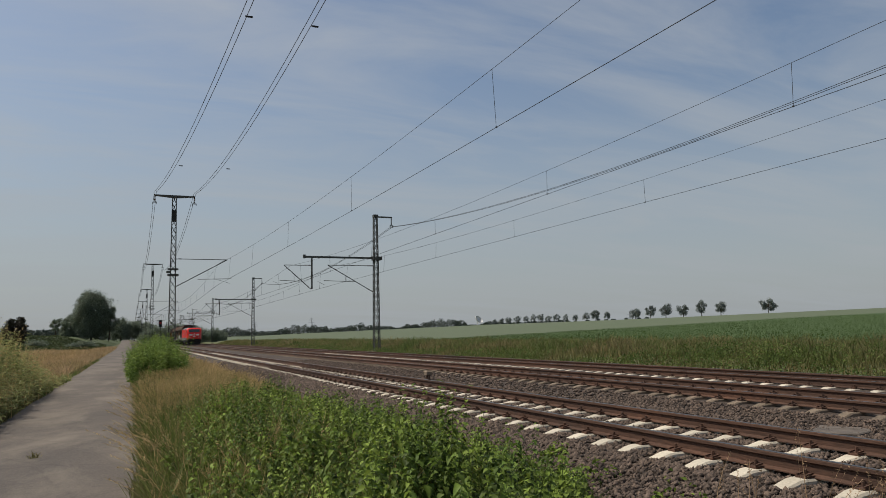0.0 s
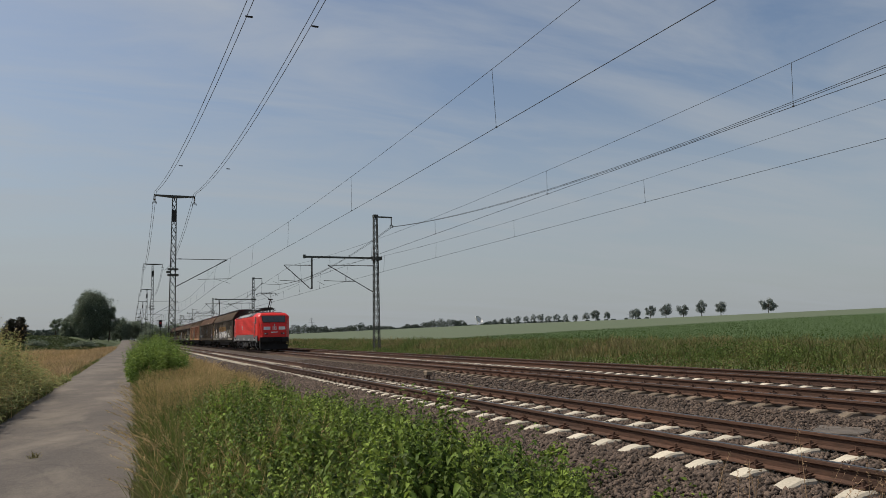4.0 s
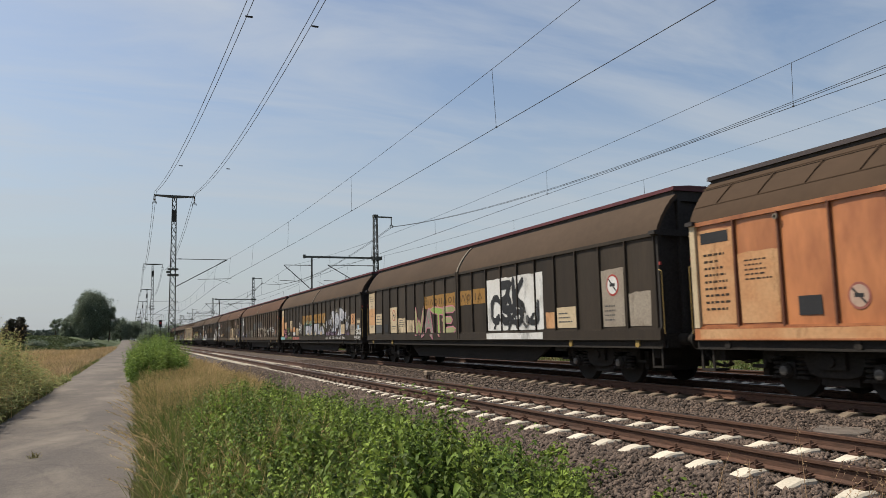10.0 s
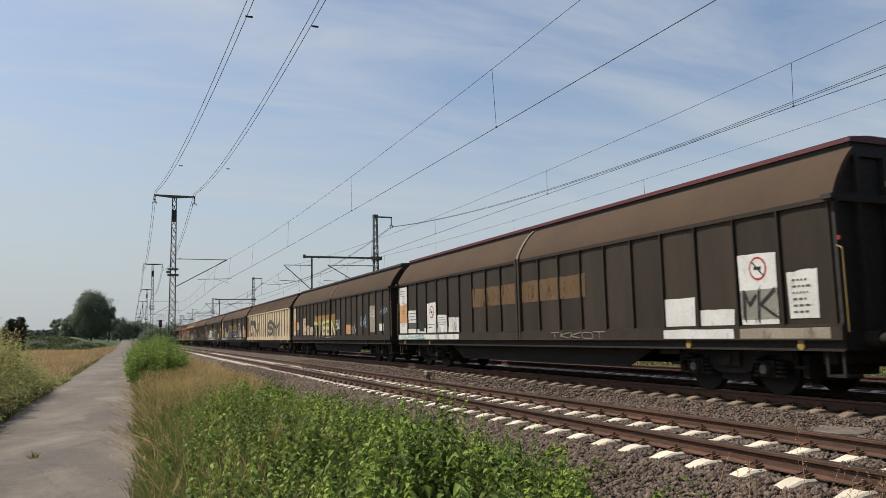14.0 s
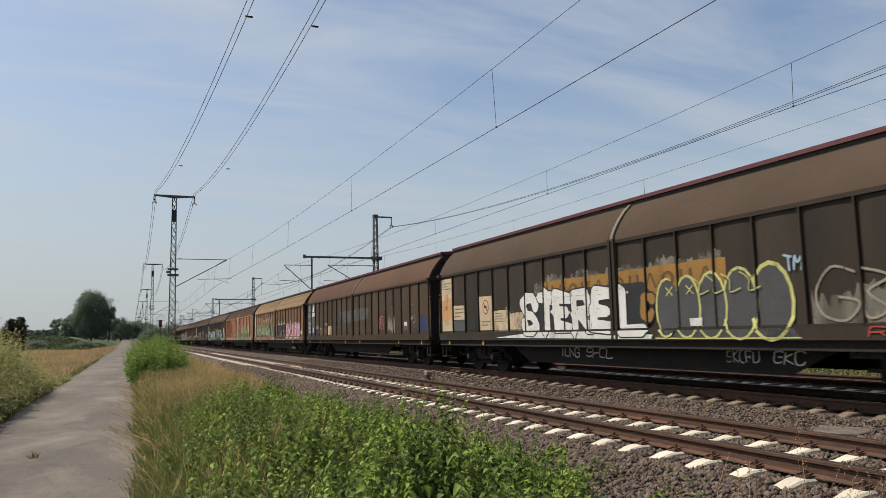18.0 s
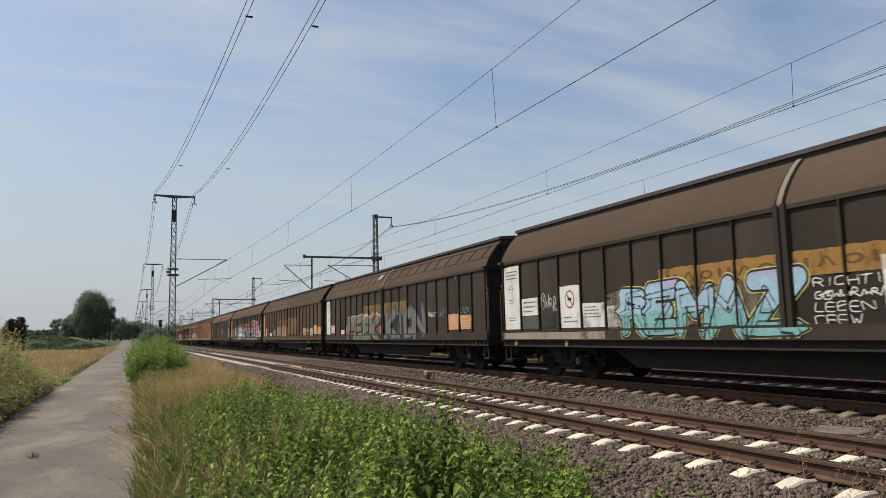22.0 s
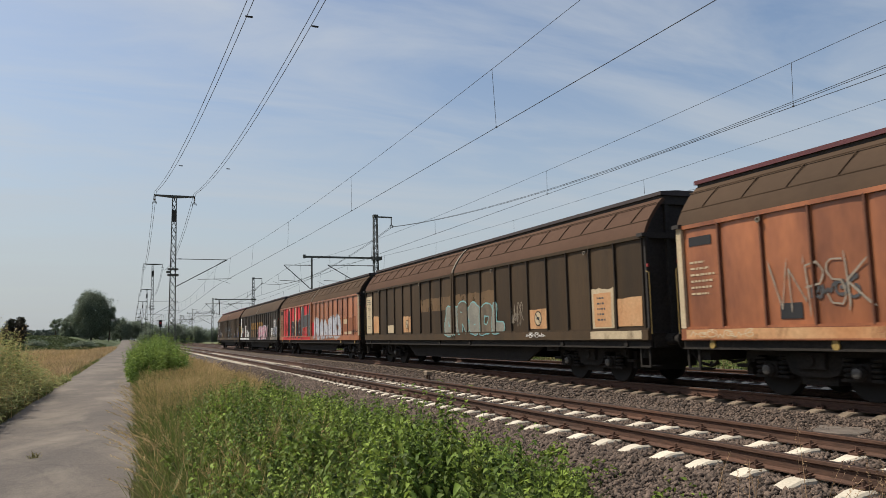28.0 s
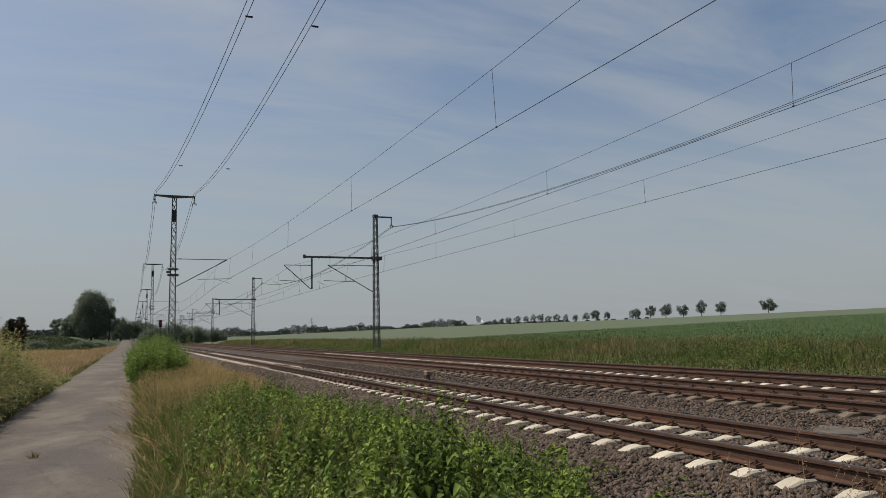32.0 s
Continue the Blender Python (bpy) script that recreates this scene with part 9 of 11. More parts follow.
        part("number_bar", Geo().box(-0.36, -0.1, *sorted((e * 8.9, e * 8.985)), 1.64, 1.74).box(-0.06, 0.24, *sorted((e * 8.9, e * 8.985)), 1.66, 1.74).box(0.3, 0.38, *sorted((e * 8.9, e * 8.985)), 1.66, 1.74), L_WHITE, c)
        emblem(c, "front", 0, 2.06, 0.42, e)
        part("coupler_beam", Geo().box(-1.28, 1.28, *sorted((e * 8.6, e * 9.06)), 0.85, 1.26).box(-0.2, 0.2, *sorted((e * 9.0, e * 9.2)), 0.9, 1.15), L_BLACK, t, bevel=0.02)
        part("coupling_hook", Geo().box(-0.05, 0.05, *sorted((e * 9.0, e * 9.35)), 0.95, 1.12).chain([(0.08, e * 9.2, 1.0), (0.1, e * 9.35, 0.75), (0.1, e * 9.2, 0.6)], 0.03, 6), L_BLACK, t)
        part("snow_plough", Geo().prism([(e * 8.3, 0.62), (e * 8.9, 0.6), (e * 9.05, 0.2), (e * 8.95, 0.18), (e * 8.75, 0.45), (e * 8.3, 0.5)], -1.2, 1.2, "x"), L_BLACK, t)
        for xx in (-0.5, 0.5, -0.7):
            part("air_hose", Geo().chain([(xx, e * 9.05, 0.95), (xx, e * 9.2, 0.8), (xx + 0.04, e * 9.22, 0.6), (xx + 0.1, e * 9.12, 0.5)], 0.025, 6), L_BLACK, t)
        # side: door, window, rails
        y0 = e * 6.62
        part("cab_door", Geo().box(-1.487, -1.46, *sorted((e * 6.22, e * 7.02)), 1.3, 3.12), L_RED, c, bevel=0.006)
        part("side_window", Geo().box(-1.492, -1.46, *sorted((e * 7.16, e * 7.6)), 2.57, 3.05), L_SIDEGLASS, c, bevel=0.01)
        part("window_seal", Geo().prism([(e * 7.11, 2.58), (e * 7.17, 2.52), (e * 7.6, 2.52), (e * 7.66, 2.58), (e * 7.63, 3.04), (e * 7.57, 3.1), (e * 7.17, 3.1), (e * 7.11, 3.04)], -1.489, -1.46, "x"), L_BLACK, c)
        for yy in (e * 6.2, e * 7.04):
            part("grab_rail", Geo().chain([(-1.49, yy, 1.2), (-1.55, yy, 1.25), (-1.55, yy, 2.6), (-1.49, yy, 2.65)], 0.018, 6), L_RAIL, c)
        # flat discs: the shade of the recesses is only their darker red
        for zz in (1.78, 2.25):
            part("step_recess", Geo().turned([(0.13, 0), (0.13, -0.012)], (-1.487, e * 6.92, zz), "x", 14), L_WELL, c)
        # a black plate in place of a hole, its shade put in as colour
        part("foot_hole", Geo().box(-1.494, -1.47, *sorted((e * 6.42, e * 6.92)), 1.12, 1.24), L_BLACK, c)
        part("corner_seam", Geo().chain([(-1.4, e * 8.4, 2.5), (-1.39, e * 8.62, 1.5)], 0.012, 4), L_BLACK, c)
        part("under_cab_gear", Geo().box(-1.15, 1.15, *sorted((e * 7.3, e * 8.5)), 0.3, 0.95).box(-1.05, 1.05, *sorted((e * 8.5, e * 8.85)), 0.5, 0.9), L_BLACK, t, bevel=0.03)
        # the nose narrows in plan towards the front
        for ob in (c, *c.children_recursive):
            for v in ob.data.vertices:
                v.co.x *= 1 - 0.16 * max(0.0, min(1.0, (abs(v.co.y) - 8.1) / 0.6))
        # running gear
        add_bogie(t, e * 4.5, 0.6, 1.45, frame_mesh=LOCO_BOGIE)
    # grey skirt, roof slopes, louvres
    part("skirt_band", Geo().box(-1.486, -1.46, -6.0, 6.0, 0.96, 1.52).prism([(-6.0, 0.96), (-6.0, 1.52), (-6.3, 1.42), (-8.3, 1.42), (-8.35, 0.82), (-7.6, 0.82), (-7.5, 0.96)], -1.486, -1.44, "x").prism([(6.0, 0.96), (6.0, 1.52), (6.3, 1.42), (8.3, 1.42), (8.35, 0.82), (7.6, 0.82), (7.5, 0.96)], -1.486, -1.44, "x"), L_GREY, t, "grey lower side band")
    for k in range(14):
        z = 1.6 + k * 0.107
        part("side_rib", Geo().prism([(-1.478, z - 0.006), (-1.508, z + 0.02), (-1.508, z + 0.05), (-1.478, z + 0.06)], -5.7, 6.0), L_RED, t)

    def roof_slab(y0, y1, lift, material, name):
        part(name, Geo().hexa([(-1.46, y0, 3.215 + lift), (-1.46, y1, 3.215 + lift), (-1.1, y1, 3.5 + lift), (-1.1, y0, 3.5 + lift), (-1.475, y0, 3.235 + lift), (-1.475, y1, 3.235 + lift), (-1.115, y1, 3.53 + lift), (-1.115, y0, 3.53 + lift)]), material, t)
    roof_slab(-5.35, 6.25, 0.012, L_ROOF, "roof_slope")
    for y0, y1 in ((-5.15, -4.1), (-4.0, -2.95), (5.2, 6.1), (4.1, 5.1)):
        roof_slab(y0, y1, 0.022, L_DARK, "roof_vent")
    for k in range(12):
        part("roof_clip", Geo().box(-1.5, -1.44, -5.1 + k * 1.0, -5.06 + k * 1.0, 3.17, 3.28), L_BLACK, t)
    part("roof_deck", Geo().box(-1.1, 1.1, -6.3, 6.3, 3.5, 3.58), L_ROOF, t)
    # stencils and plates on the grey band
    r = random.Random(4)
    for k in range(15):
        y = -7.6 + 1.05 * k + r.uniform(-0.15, 0.15)
        w, z, h = r.uniform(0.08, 0.4), r.uniform(1.03, 1.36), r.choice((0.025, 0.03, 0.05))
        part("stencil", Geo().box(-1.4895, -1.48, y, y + w, z, z + h), W_POST, t)
    for y in (-6.75, -6.1, -3.6, -0.4, 0.2, 3.9, 5.4, 7.1):
        part("stencil_plate", Geo().box(-1.4895, -1.48, y, y + 0.2, 1.0, 1.18), W_WHITE, t)
    for e in (-1, 1):
        for yb in (-1.45, 1.45):
            for d in (-0.42, 0.42):
                part("coil_spring", Geo().turned([(0.1, 0.0)] + [(0.1 + 0.025 * (i % 2), 0.05 * i) for i in range(1, 8)] + [(0.1, 0.4)], (-1.12, e * 4.5 + yb + d, 0.48), "z", 10), L_DARK, t)
            part("axle_guide", Geo().chamfer(-1.28, -1.1, e * 4.5 + yb - 0.2, e * 4.5 + yb + 0.2, 0.42, 0.82, 0.06), L_DARK, t)
            part("sand_pipe", Geo().chain([(-1.2, e * 4.5 + yb + 0.72, 0.95), (-1.14, e * 4.5 + yb + 0.72, 0.5), (-0.95, e * 4.5 + yb + 0.62, 0.12)], 0.025, 6), L_RAIL, t)
        part("damper", Geo().tube((-1.3, e * 4.5 - 0.5, 0.86), (-1.3, e * 4.5 + 0.5, 0.86), 0.07, 10), L_DARK, t)
    for y in (-1.4, -0.2, 0.9):
        part("box_lid", Geo().box(-1.375, -1.34, y, y + 0.7, 0.42, 0.76), L_DARK, t)
    pantograph(t, -5.25, True)
    pantograph(t, 4.6, False)
    pantograph(t, 2.3, False)
    pantograph(t, -3.4, False)
    part("roof_conductor", Geo().chain([(-0.6, -4.0, 3.92), (-0.6, -1.5, 3.95), (-0.6, 2, 3.92), (-0.6, 4.5, 3.9)], 0.03, 6).chain([(0.3, -4.0, 3.95), (0.3, 4.0, 3.98)], 0.03, 6), L_BLACK, t)
    for yy in (-2.0, -1.4, -0.6, 0.2, 0.9, 1.7):
        gi = Geo()
        insulator(gi, (-0.7, yy, 3.55), (-0.7, yy, 3.9), 0.11)
        part("roof_insulator", gi, M_CERAMIC, t)
    part("circuit_breaker", Geo().box(-0.8, -0.3, -1.3, -0.7, 3.78, 3.98), L_BLACK, t, bevel=0.02)
    part("earthing_switch", Geo().box(-0.8, -0.4, 0.3, 0.8, 3.75, 3.9), L_BLACK, t, bevel=0.02)
    part("roof_antenna", Geo().tube((-0.7, -6.2, 3.5), (-0.7, -6.2, 3.85), 0.03, 6).box(-0.8, -0.5, -6.3, -6.1, 3.78, 3.88), L_BLACK, t)
    emblem(t, "side", 1.2, 2.25, 0.5)
    # small white stencils on the grey band
    for k, (yy, zz, w, h) in enumerate(((0.6, 1.3, 0.9, 0.04), (0.6, 1.22, 0.7, 0.05), (-2.2, 1.4, 0.5, 0.04), (-3.2, 1.35, 0.06, 0.3), (-3.6, 1.35, 0.06, 0.3), (-4.4, 1.4, 0.7, 0.06), (3.4, 1.1, 0.3, 0.05), (5.2, 1.2, 0.4, 0.05), (-7.3, 1.04, 0.06, 0.1))):
        part("stencil", Geo().box(-1.49, -1.48, yy - w / 2, yy + w / 2, zz - h / 2, zz + h / 2), W_POST, t)
    for yy in (-2.9, -5.95, 4.6, 6.2):
        part("notice_plate", Geo().box(-1.492, -1.48, yy - 0.09, yy + 0.09, 0.98, 1.16), W_WHITE, t)
    part("equipment_case", Geo().box(-1.35, 1.35, -1.9, 1.9, 0.35, 0.85).box(-1.4, -1.3, -1.2, -0.5, 0.45, 0.8).box(-1.4, -1.3, 0.6, 1.4, 0.5, 0.85), L_BLACK, t, bevel=0.02)
    # both ends drawn in to the true length over the buffers
    for ob in t.children_recursive:
        if ob.name.split(".")[0] not in ("bogie", "wheel", "axle_box", "axle_cover", "brake_gear", "brake_beam", "top_plate"):
            for v in ob.data.vertices:
                if abs(v.co.y) > 7.7:
                    v.co.y = math.copysign(7.7 + (abs(v.co.y) - 7.7) * 0.74, v.co.y)
    part("sand_spout", Geo().box(-1.15, -0.85, -2.5, -1.9, 0.12, 0.22), W_POST, t)
    part("damper", Geo().tube((-1.3, -3.2, 0.85), (-1.3, -2.3, 0.75), 0.07, 8), L_GREY, t)
    part("damper", Geo().tube((-1.3, 5.2, 0.85), (-1.3, 6.1, 0.75), 0.07, 8), L_GREY, t)
    return t


def g_loco_bogie():
    g = Geo()
    for s in (-1, 1):
        x = s * 1.12
        g.prism([(-2.1, 0.7), (-2.1, 0.92), (2.1, 0.92), (2.1, 0.7), (0.8, 0.5), (-0.8, 0.5)], x - 0.09, x + 0.09, "x")
        for y in (-1.45, 1.45):
            g.box(x - 0.14, x + 0.14, y - 0.25, y + 0.25, 0.4, 0.8)
            for d in (-0.4, 0.4):
                g.tube((x, y + d, 0.5), (x, y + d, 0.8), 0.1, 8)
        g.box(x - 0.12, x + 0.12, -0.5, 0.5, 0.45, 0.95)
        g.tube((x - s * 0.1, -0.9, 0.75), (x + s * 0.15, -0.4, 0.75), 0.06, 8)
    g.box(-1.0, 1.0, -1.9, 1.9, 0.5, 0.85)
    return g


LOCO_BOGIE = g_loco_bogie().mesh("loco_bogie", L_BLACK)
TRAIN.append((build_loco(), -202.35))


# ---------------------------------------------------------------- plants
M_NETTLE = leafy("nettle_leaves", (0.205, 0.272, 0.05), (0.088, 0.14, 0.026), rough=0.55, through=0.3, island=0.7, scale=1.5)
M_WEED = leafy("pale_weeds", (0.4, 0.4, 0.18), (0.27, 0.295, 0.11), through=0.35, island=0.5, scale=0.8)
M_STEM = leafy("green_stems", (0.14, 0.19, 0.05), (0.1, 0.13, 0.04))
M_STRAW = leafy("dry_grass", (0.58, 0.41, 0.2), (0.37, 0.28, 0.115), through=0.35)
M_GRASS = leafy("verge_grass", (0.115, 0.155, 0.045), (0.26, 0.21, 0.1), through=0.5, scale=0.3)
M_VERGE = leafy("verge_weed_leaves", (0.15, 0.2, 0.05), (0.085, 0.14, 0.034), through=0.3, scale=0.5)
M_SLOPE = leafy("slope_leaves", (0.1, 0.125, 0.05), (0.07, 0.09, 0.035), through=0.2, scale=0.1)
M_UNDER = leafy("fresh_grass", (0.13, 0.19, 0.045), (0.18, 0.195, 0.06), through=0.35, scale=0.9)
M_DRY = leafy("brown_stalks", (0.4, 0.27, 0.16), (0.3, 0.19, 0.11), through=0.3)
M_MIXED = leafy("olive_grass", (0.165, 0.205, 0.055), (0.235, 0.225, 0.08), through=0.4, scale=1.1)
M_MEADOW = leafy("meadow_grass", (0.5, 0.345, 0.19), (0.37, 0.275, 0.13), through=0.35, scale=0.15)
M_CROP = leafy("crop_leaves", (0.038, 0.067, 0.006), (0.032, 0.058, 0.005), rough=1.0, island=0.1, through=0.2, scale=0.05)
M_BUSH = leafy("bush_leaves", (0.215, 0.29, 0.07), (0.11, 0.185, 0.04), through=0.4, scale=1.2)
# leaf colour raised and greyed to carry the haze of distance
M_TREE = leafy("tree_leaves", (0.235, 0.275, 0.2), (0.18, 0.215, 0.155), through=0.3, scale=0.25, island=0.25)
# greyed green: haze on the horizon woods is part of this colour
M_WOOD = leafy("distant_wood_leaves", (0.105, 0.125, 0.105), (0.08, 0.1, 0.082), through=0.2, scale=0.05)
M_PLUM = leafy("reddish_leaves", (0.075, 0.058, 0.048), (0.055, 0.058, 0.036), through=0.2, scale=0.4)
# pale grey-green: the haze over the far crest is mixed into this leaf colour
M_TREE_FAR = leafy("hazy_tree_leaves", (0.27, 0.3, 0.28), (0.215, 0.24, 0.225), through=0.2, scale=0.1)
M_BARK = surface("bark", (0.09, 0.07, 0.05), 0.95, vary=0.3, scale=2, fine=20, bump=0.5)


def height_field(pts, base, amp, scale):
    return np.array([base + amp * noise.noise((p[0] * scale, p[1] * scale, 2.0)) for p in pts])


def ground_of(pts):
    return np.array([ground_z(p[0], p[1]) for p in pts])


def broad_leaves(base, along, size, droop, width=0.66, gen=rng):
    """Pointed ovate leaves with a folded midrib and a drooping tip: 8 vertices, 8 triangles each."""
    n = len(base)
    along = along / np.linalg.norm(along, axis=1)[:, None]
    side = np.cross(along, np.array([0, 0, 1.0])) + gen.normal(0, 0.25, (n, 3))
    side /= np.linalg.norm(side, axis=1)[:, None] + 1e-9
    nrm = np.cross(side, along)
    s = np.asarray(size)[:, None]
    d = np.asarray(droop)[:, None]
    fold = gen.uniform(0.05, 0.22, n)[:, None] * s

    def rib(k):
        return base + along * s * k - np.array([0, 0, 1.0]) * s * d * k * k
    w = s * width * 0.5
    m1, m2, tip = rib(0.33), rib(0.68), rib(1.0)
    v = np.stack([base, m1 + side * w + nrm * fold, m2 + side * w * 0.72 + nrm * fold * 0.7, tip, m2 - side * w * 0.72 + nrm * fold * 0.7, m1 - side * w + nrm * fold, m1, m2], 1).reshape(-1, 3)
    i = np.arange(n)[:, None] * 8
    f = np.stack([i + q for q in ([0, 1, 6], [1, 2, 7], [1, 7, 6], [2, 3, 7], [0, 6, 5], [5, 6, 7], [5, 7, 4], [4, 7, 3])], 1).reshape(-1, 3)
    return v, f


def leafy_stems(p, base_z, h, spacing, leaf, droop, rise, lean=0.1, gen=rng):
    """Upright stalks with crossed pairs of leaves, large below and small at the tip."""
    base, along, size, dr, stalk = [], [], [], [], []
    for (x, y), z, hh in zip(p, base_z, h):
        a, b = gen.normal(0, lean, 2)
        nodes = max(4, int(hh / spacing))
        turn = gen.uniform(0, 6.3)
        stalk.append((a, b))
        for k in range(nodes):
            s = 0.18 + 0.82 * (k + gen.random() * 0.6) / nodes
            big = leaf * (1.15 - 0.75 * max(0, s - 0.45) / 0.55) * gen.uniform(0.75, 1.2)
            for e in (0, math.pi):
                th = turn + k * 1.57 + e + gen.normal(0, 0.3)
                base.append((x + a * hh * s * s, y + b * hh * s * s, z + hh * s))
                along.append((math.cos(th), math.sin(th), rise + 0.9 * max(0, s - 0.8) + gen.normal(0, 0.22)))
                size.append(big)
                dr.append(droop * gen.uniform(0.3, 1.5))
    return np.array(base), np.array(along), np.array(size), np.array(dr), np.array(stalk)


def herb_patch():
    """Nettles and bindweed: leafy stalks of uneven height between path and ballast."""
    n = 4800
    p = np.stack([rng.uniform(0.3, 4.5, n), 3.0 + 17.5 * rng.random(n) ** 1.3], 1)
    x, y = p[:, 0], p[:, 1]
    edge = np.minimum(3.95, 0.66 * y) + 0.22 * np.sin(y * 1.3) + 0.12 * np.sin(y * 3.1)
    left = 0.7 + 0.22 * np.sin(y * 2.1) + 0.12 * np.sin(y * 5.3) + 0.35 * np.maximum(0, y - 12)
    keep = (x < edge) & (rng.random(n) < np.clip(0.3 + (x - left) / 0.75, 0.1, 1) * np.clip((19 - y) / 6, 0, 1))
    clump = np.array([noise.noise((a * 2.3, b * 2.3, 9.1)) + 0.5 * noise.noise((a * 5.1, b * 5.1, 4.4)) for a, b in p])
    keep &= clump > -0.3
    p = p[keep]
    h = height_field(p, 0.8, 0.36, 1.2) * (1 - 0.5 * np.clip((p[:, 0] - 2.2) / 1.9, 0, 1)) * np.clip(1.2 - 0.024 * p[:, 1], 0.55, 1.1)
    h *= rng.uniform(0.66, 1.14, len(p)) * np.clip(0.55 + 0.42 * p[:, 0], 0.6, 1) * (1 + 0.14 * height_field(p, 0.0, 1.0, 2.7)) * np.clip(1.25 - 0.1 * p[:, 0], 0.8, 1)
    gz = np.maximum(ground_of(p), -0.5)
    b, al, sz, dr, lean = leafy_stems(p, gz, h, 0.047, 0.074, 0.75, 0.16)
    tall = b[:, 2] > -0.32
    v, f = broad_leaves(b[tall], al[tall], sz[tall], dr[tall], 0.74)
    tagged(bulk("nettle_patch", v, f, M_NETTLE), "dense knee-high green nettles and bindweed between path and ballast", "weeds", kind="stuff")
    g = np.concatenate([p, gz[:, None]], 1)
    v, f = stalk_arrays(g, h * 1.1, lean, 0.005)
    tagged(bulk("nettle_stems", v, f, M_STEM), "thin green stalks of the nettles", "weed stalks", kind="stuff")


def ballast_weeds():
    pts = []
    for cx, cy, r, hh in ((4.75, 9.3, 0.35, 0.3), (4.9, 11.6, 0.3, 0.25), (4.7, 6.8, 0.4, 0.35), (4.85, 14.2, 0.35, 0.25), (5.0, 8.1, 0.2, 0.2), (4.6, 5.4, 0.4, 0.4), (4.9, 18.0, 0.3, 0.3)):
        n = 260
        a, q = rng.uniform(0, 6.3, n), r * np.sqrt(rng.random(n))
        pts.append(np.stack([cx + q * np.cos(a), cy + q * np.sin(a), -0.45 + 0.3 * (cx > 4.8) * (cx - 4.6) + hh * rng.random(n) * (1.2 - q / r)], 1))
    tagged(bulk("ballast_weeds", *leaf_arrays(np.concatenate(pts), 0.06), M_NETTLE), "small green weeds growing out of the ballast", "weeds", kind="stuff")


def seed_heads(p, h, lean_dir, n_each=7, size=0.05):
    """Nodding panicles: small husks towards the tips of tall stalks."""
    out = []
    for (x, y, z), hh, (a, b) in zip(p, h, lean_dir):
        for k in range(n_each):
            s = 0.72 + 0.28 * k / n_each
            out.append((x + a * hh * s * s + rng.normal(0, 0.01), y + b * hh * s * s + rng.normal(0, 0.01), z + hh * (s - 0.12 * s * s)))
    return leaf_arrays(np.array(out), size, up=0.1, fold=0.1, slim=0.3)


def stalk_arrays(p, h, lean, w=0.004):
    """Tall thin bent stalks of 4 pieces."""
    v, f = [], []
    for (x, y, z), hh, (a, b) in zip(p, h, lean):
        o = len(v)
        th = rng.uniform(0, 3.14)
        cx, cy = math.cos(th) * w, math.sin(th) * w
        for k in range(5):
            s = k / 4
            px, py, pz = x + a * hh * s * s, y + b * hh * s * s, z + hh * (s - 0.12 * s * s)
            v += [(px - cx * (1.2 - s), py - cy * (1.2 - s), pz), (px + cx * (1.2 - s), py + cy * (1.2 - s), pz)]
        for k in range(4):
            i = o + 2 * k
            f += [(i, i + 1, i + 3), (i, i + 3, i + 2)]
    return np.array(v), np.array(f)


herb_patch()
ballast_weeds()


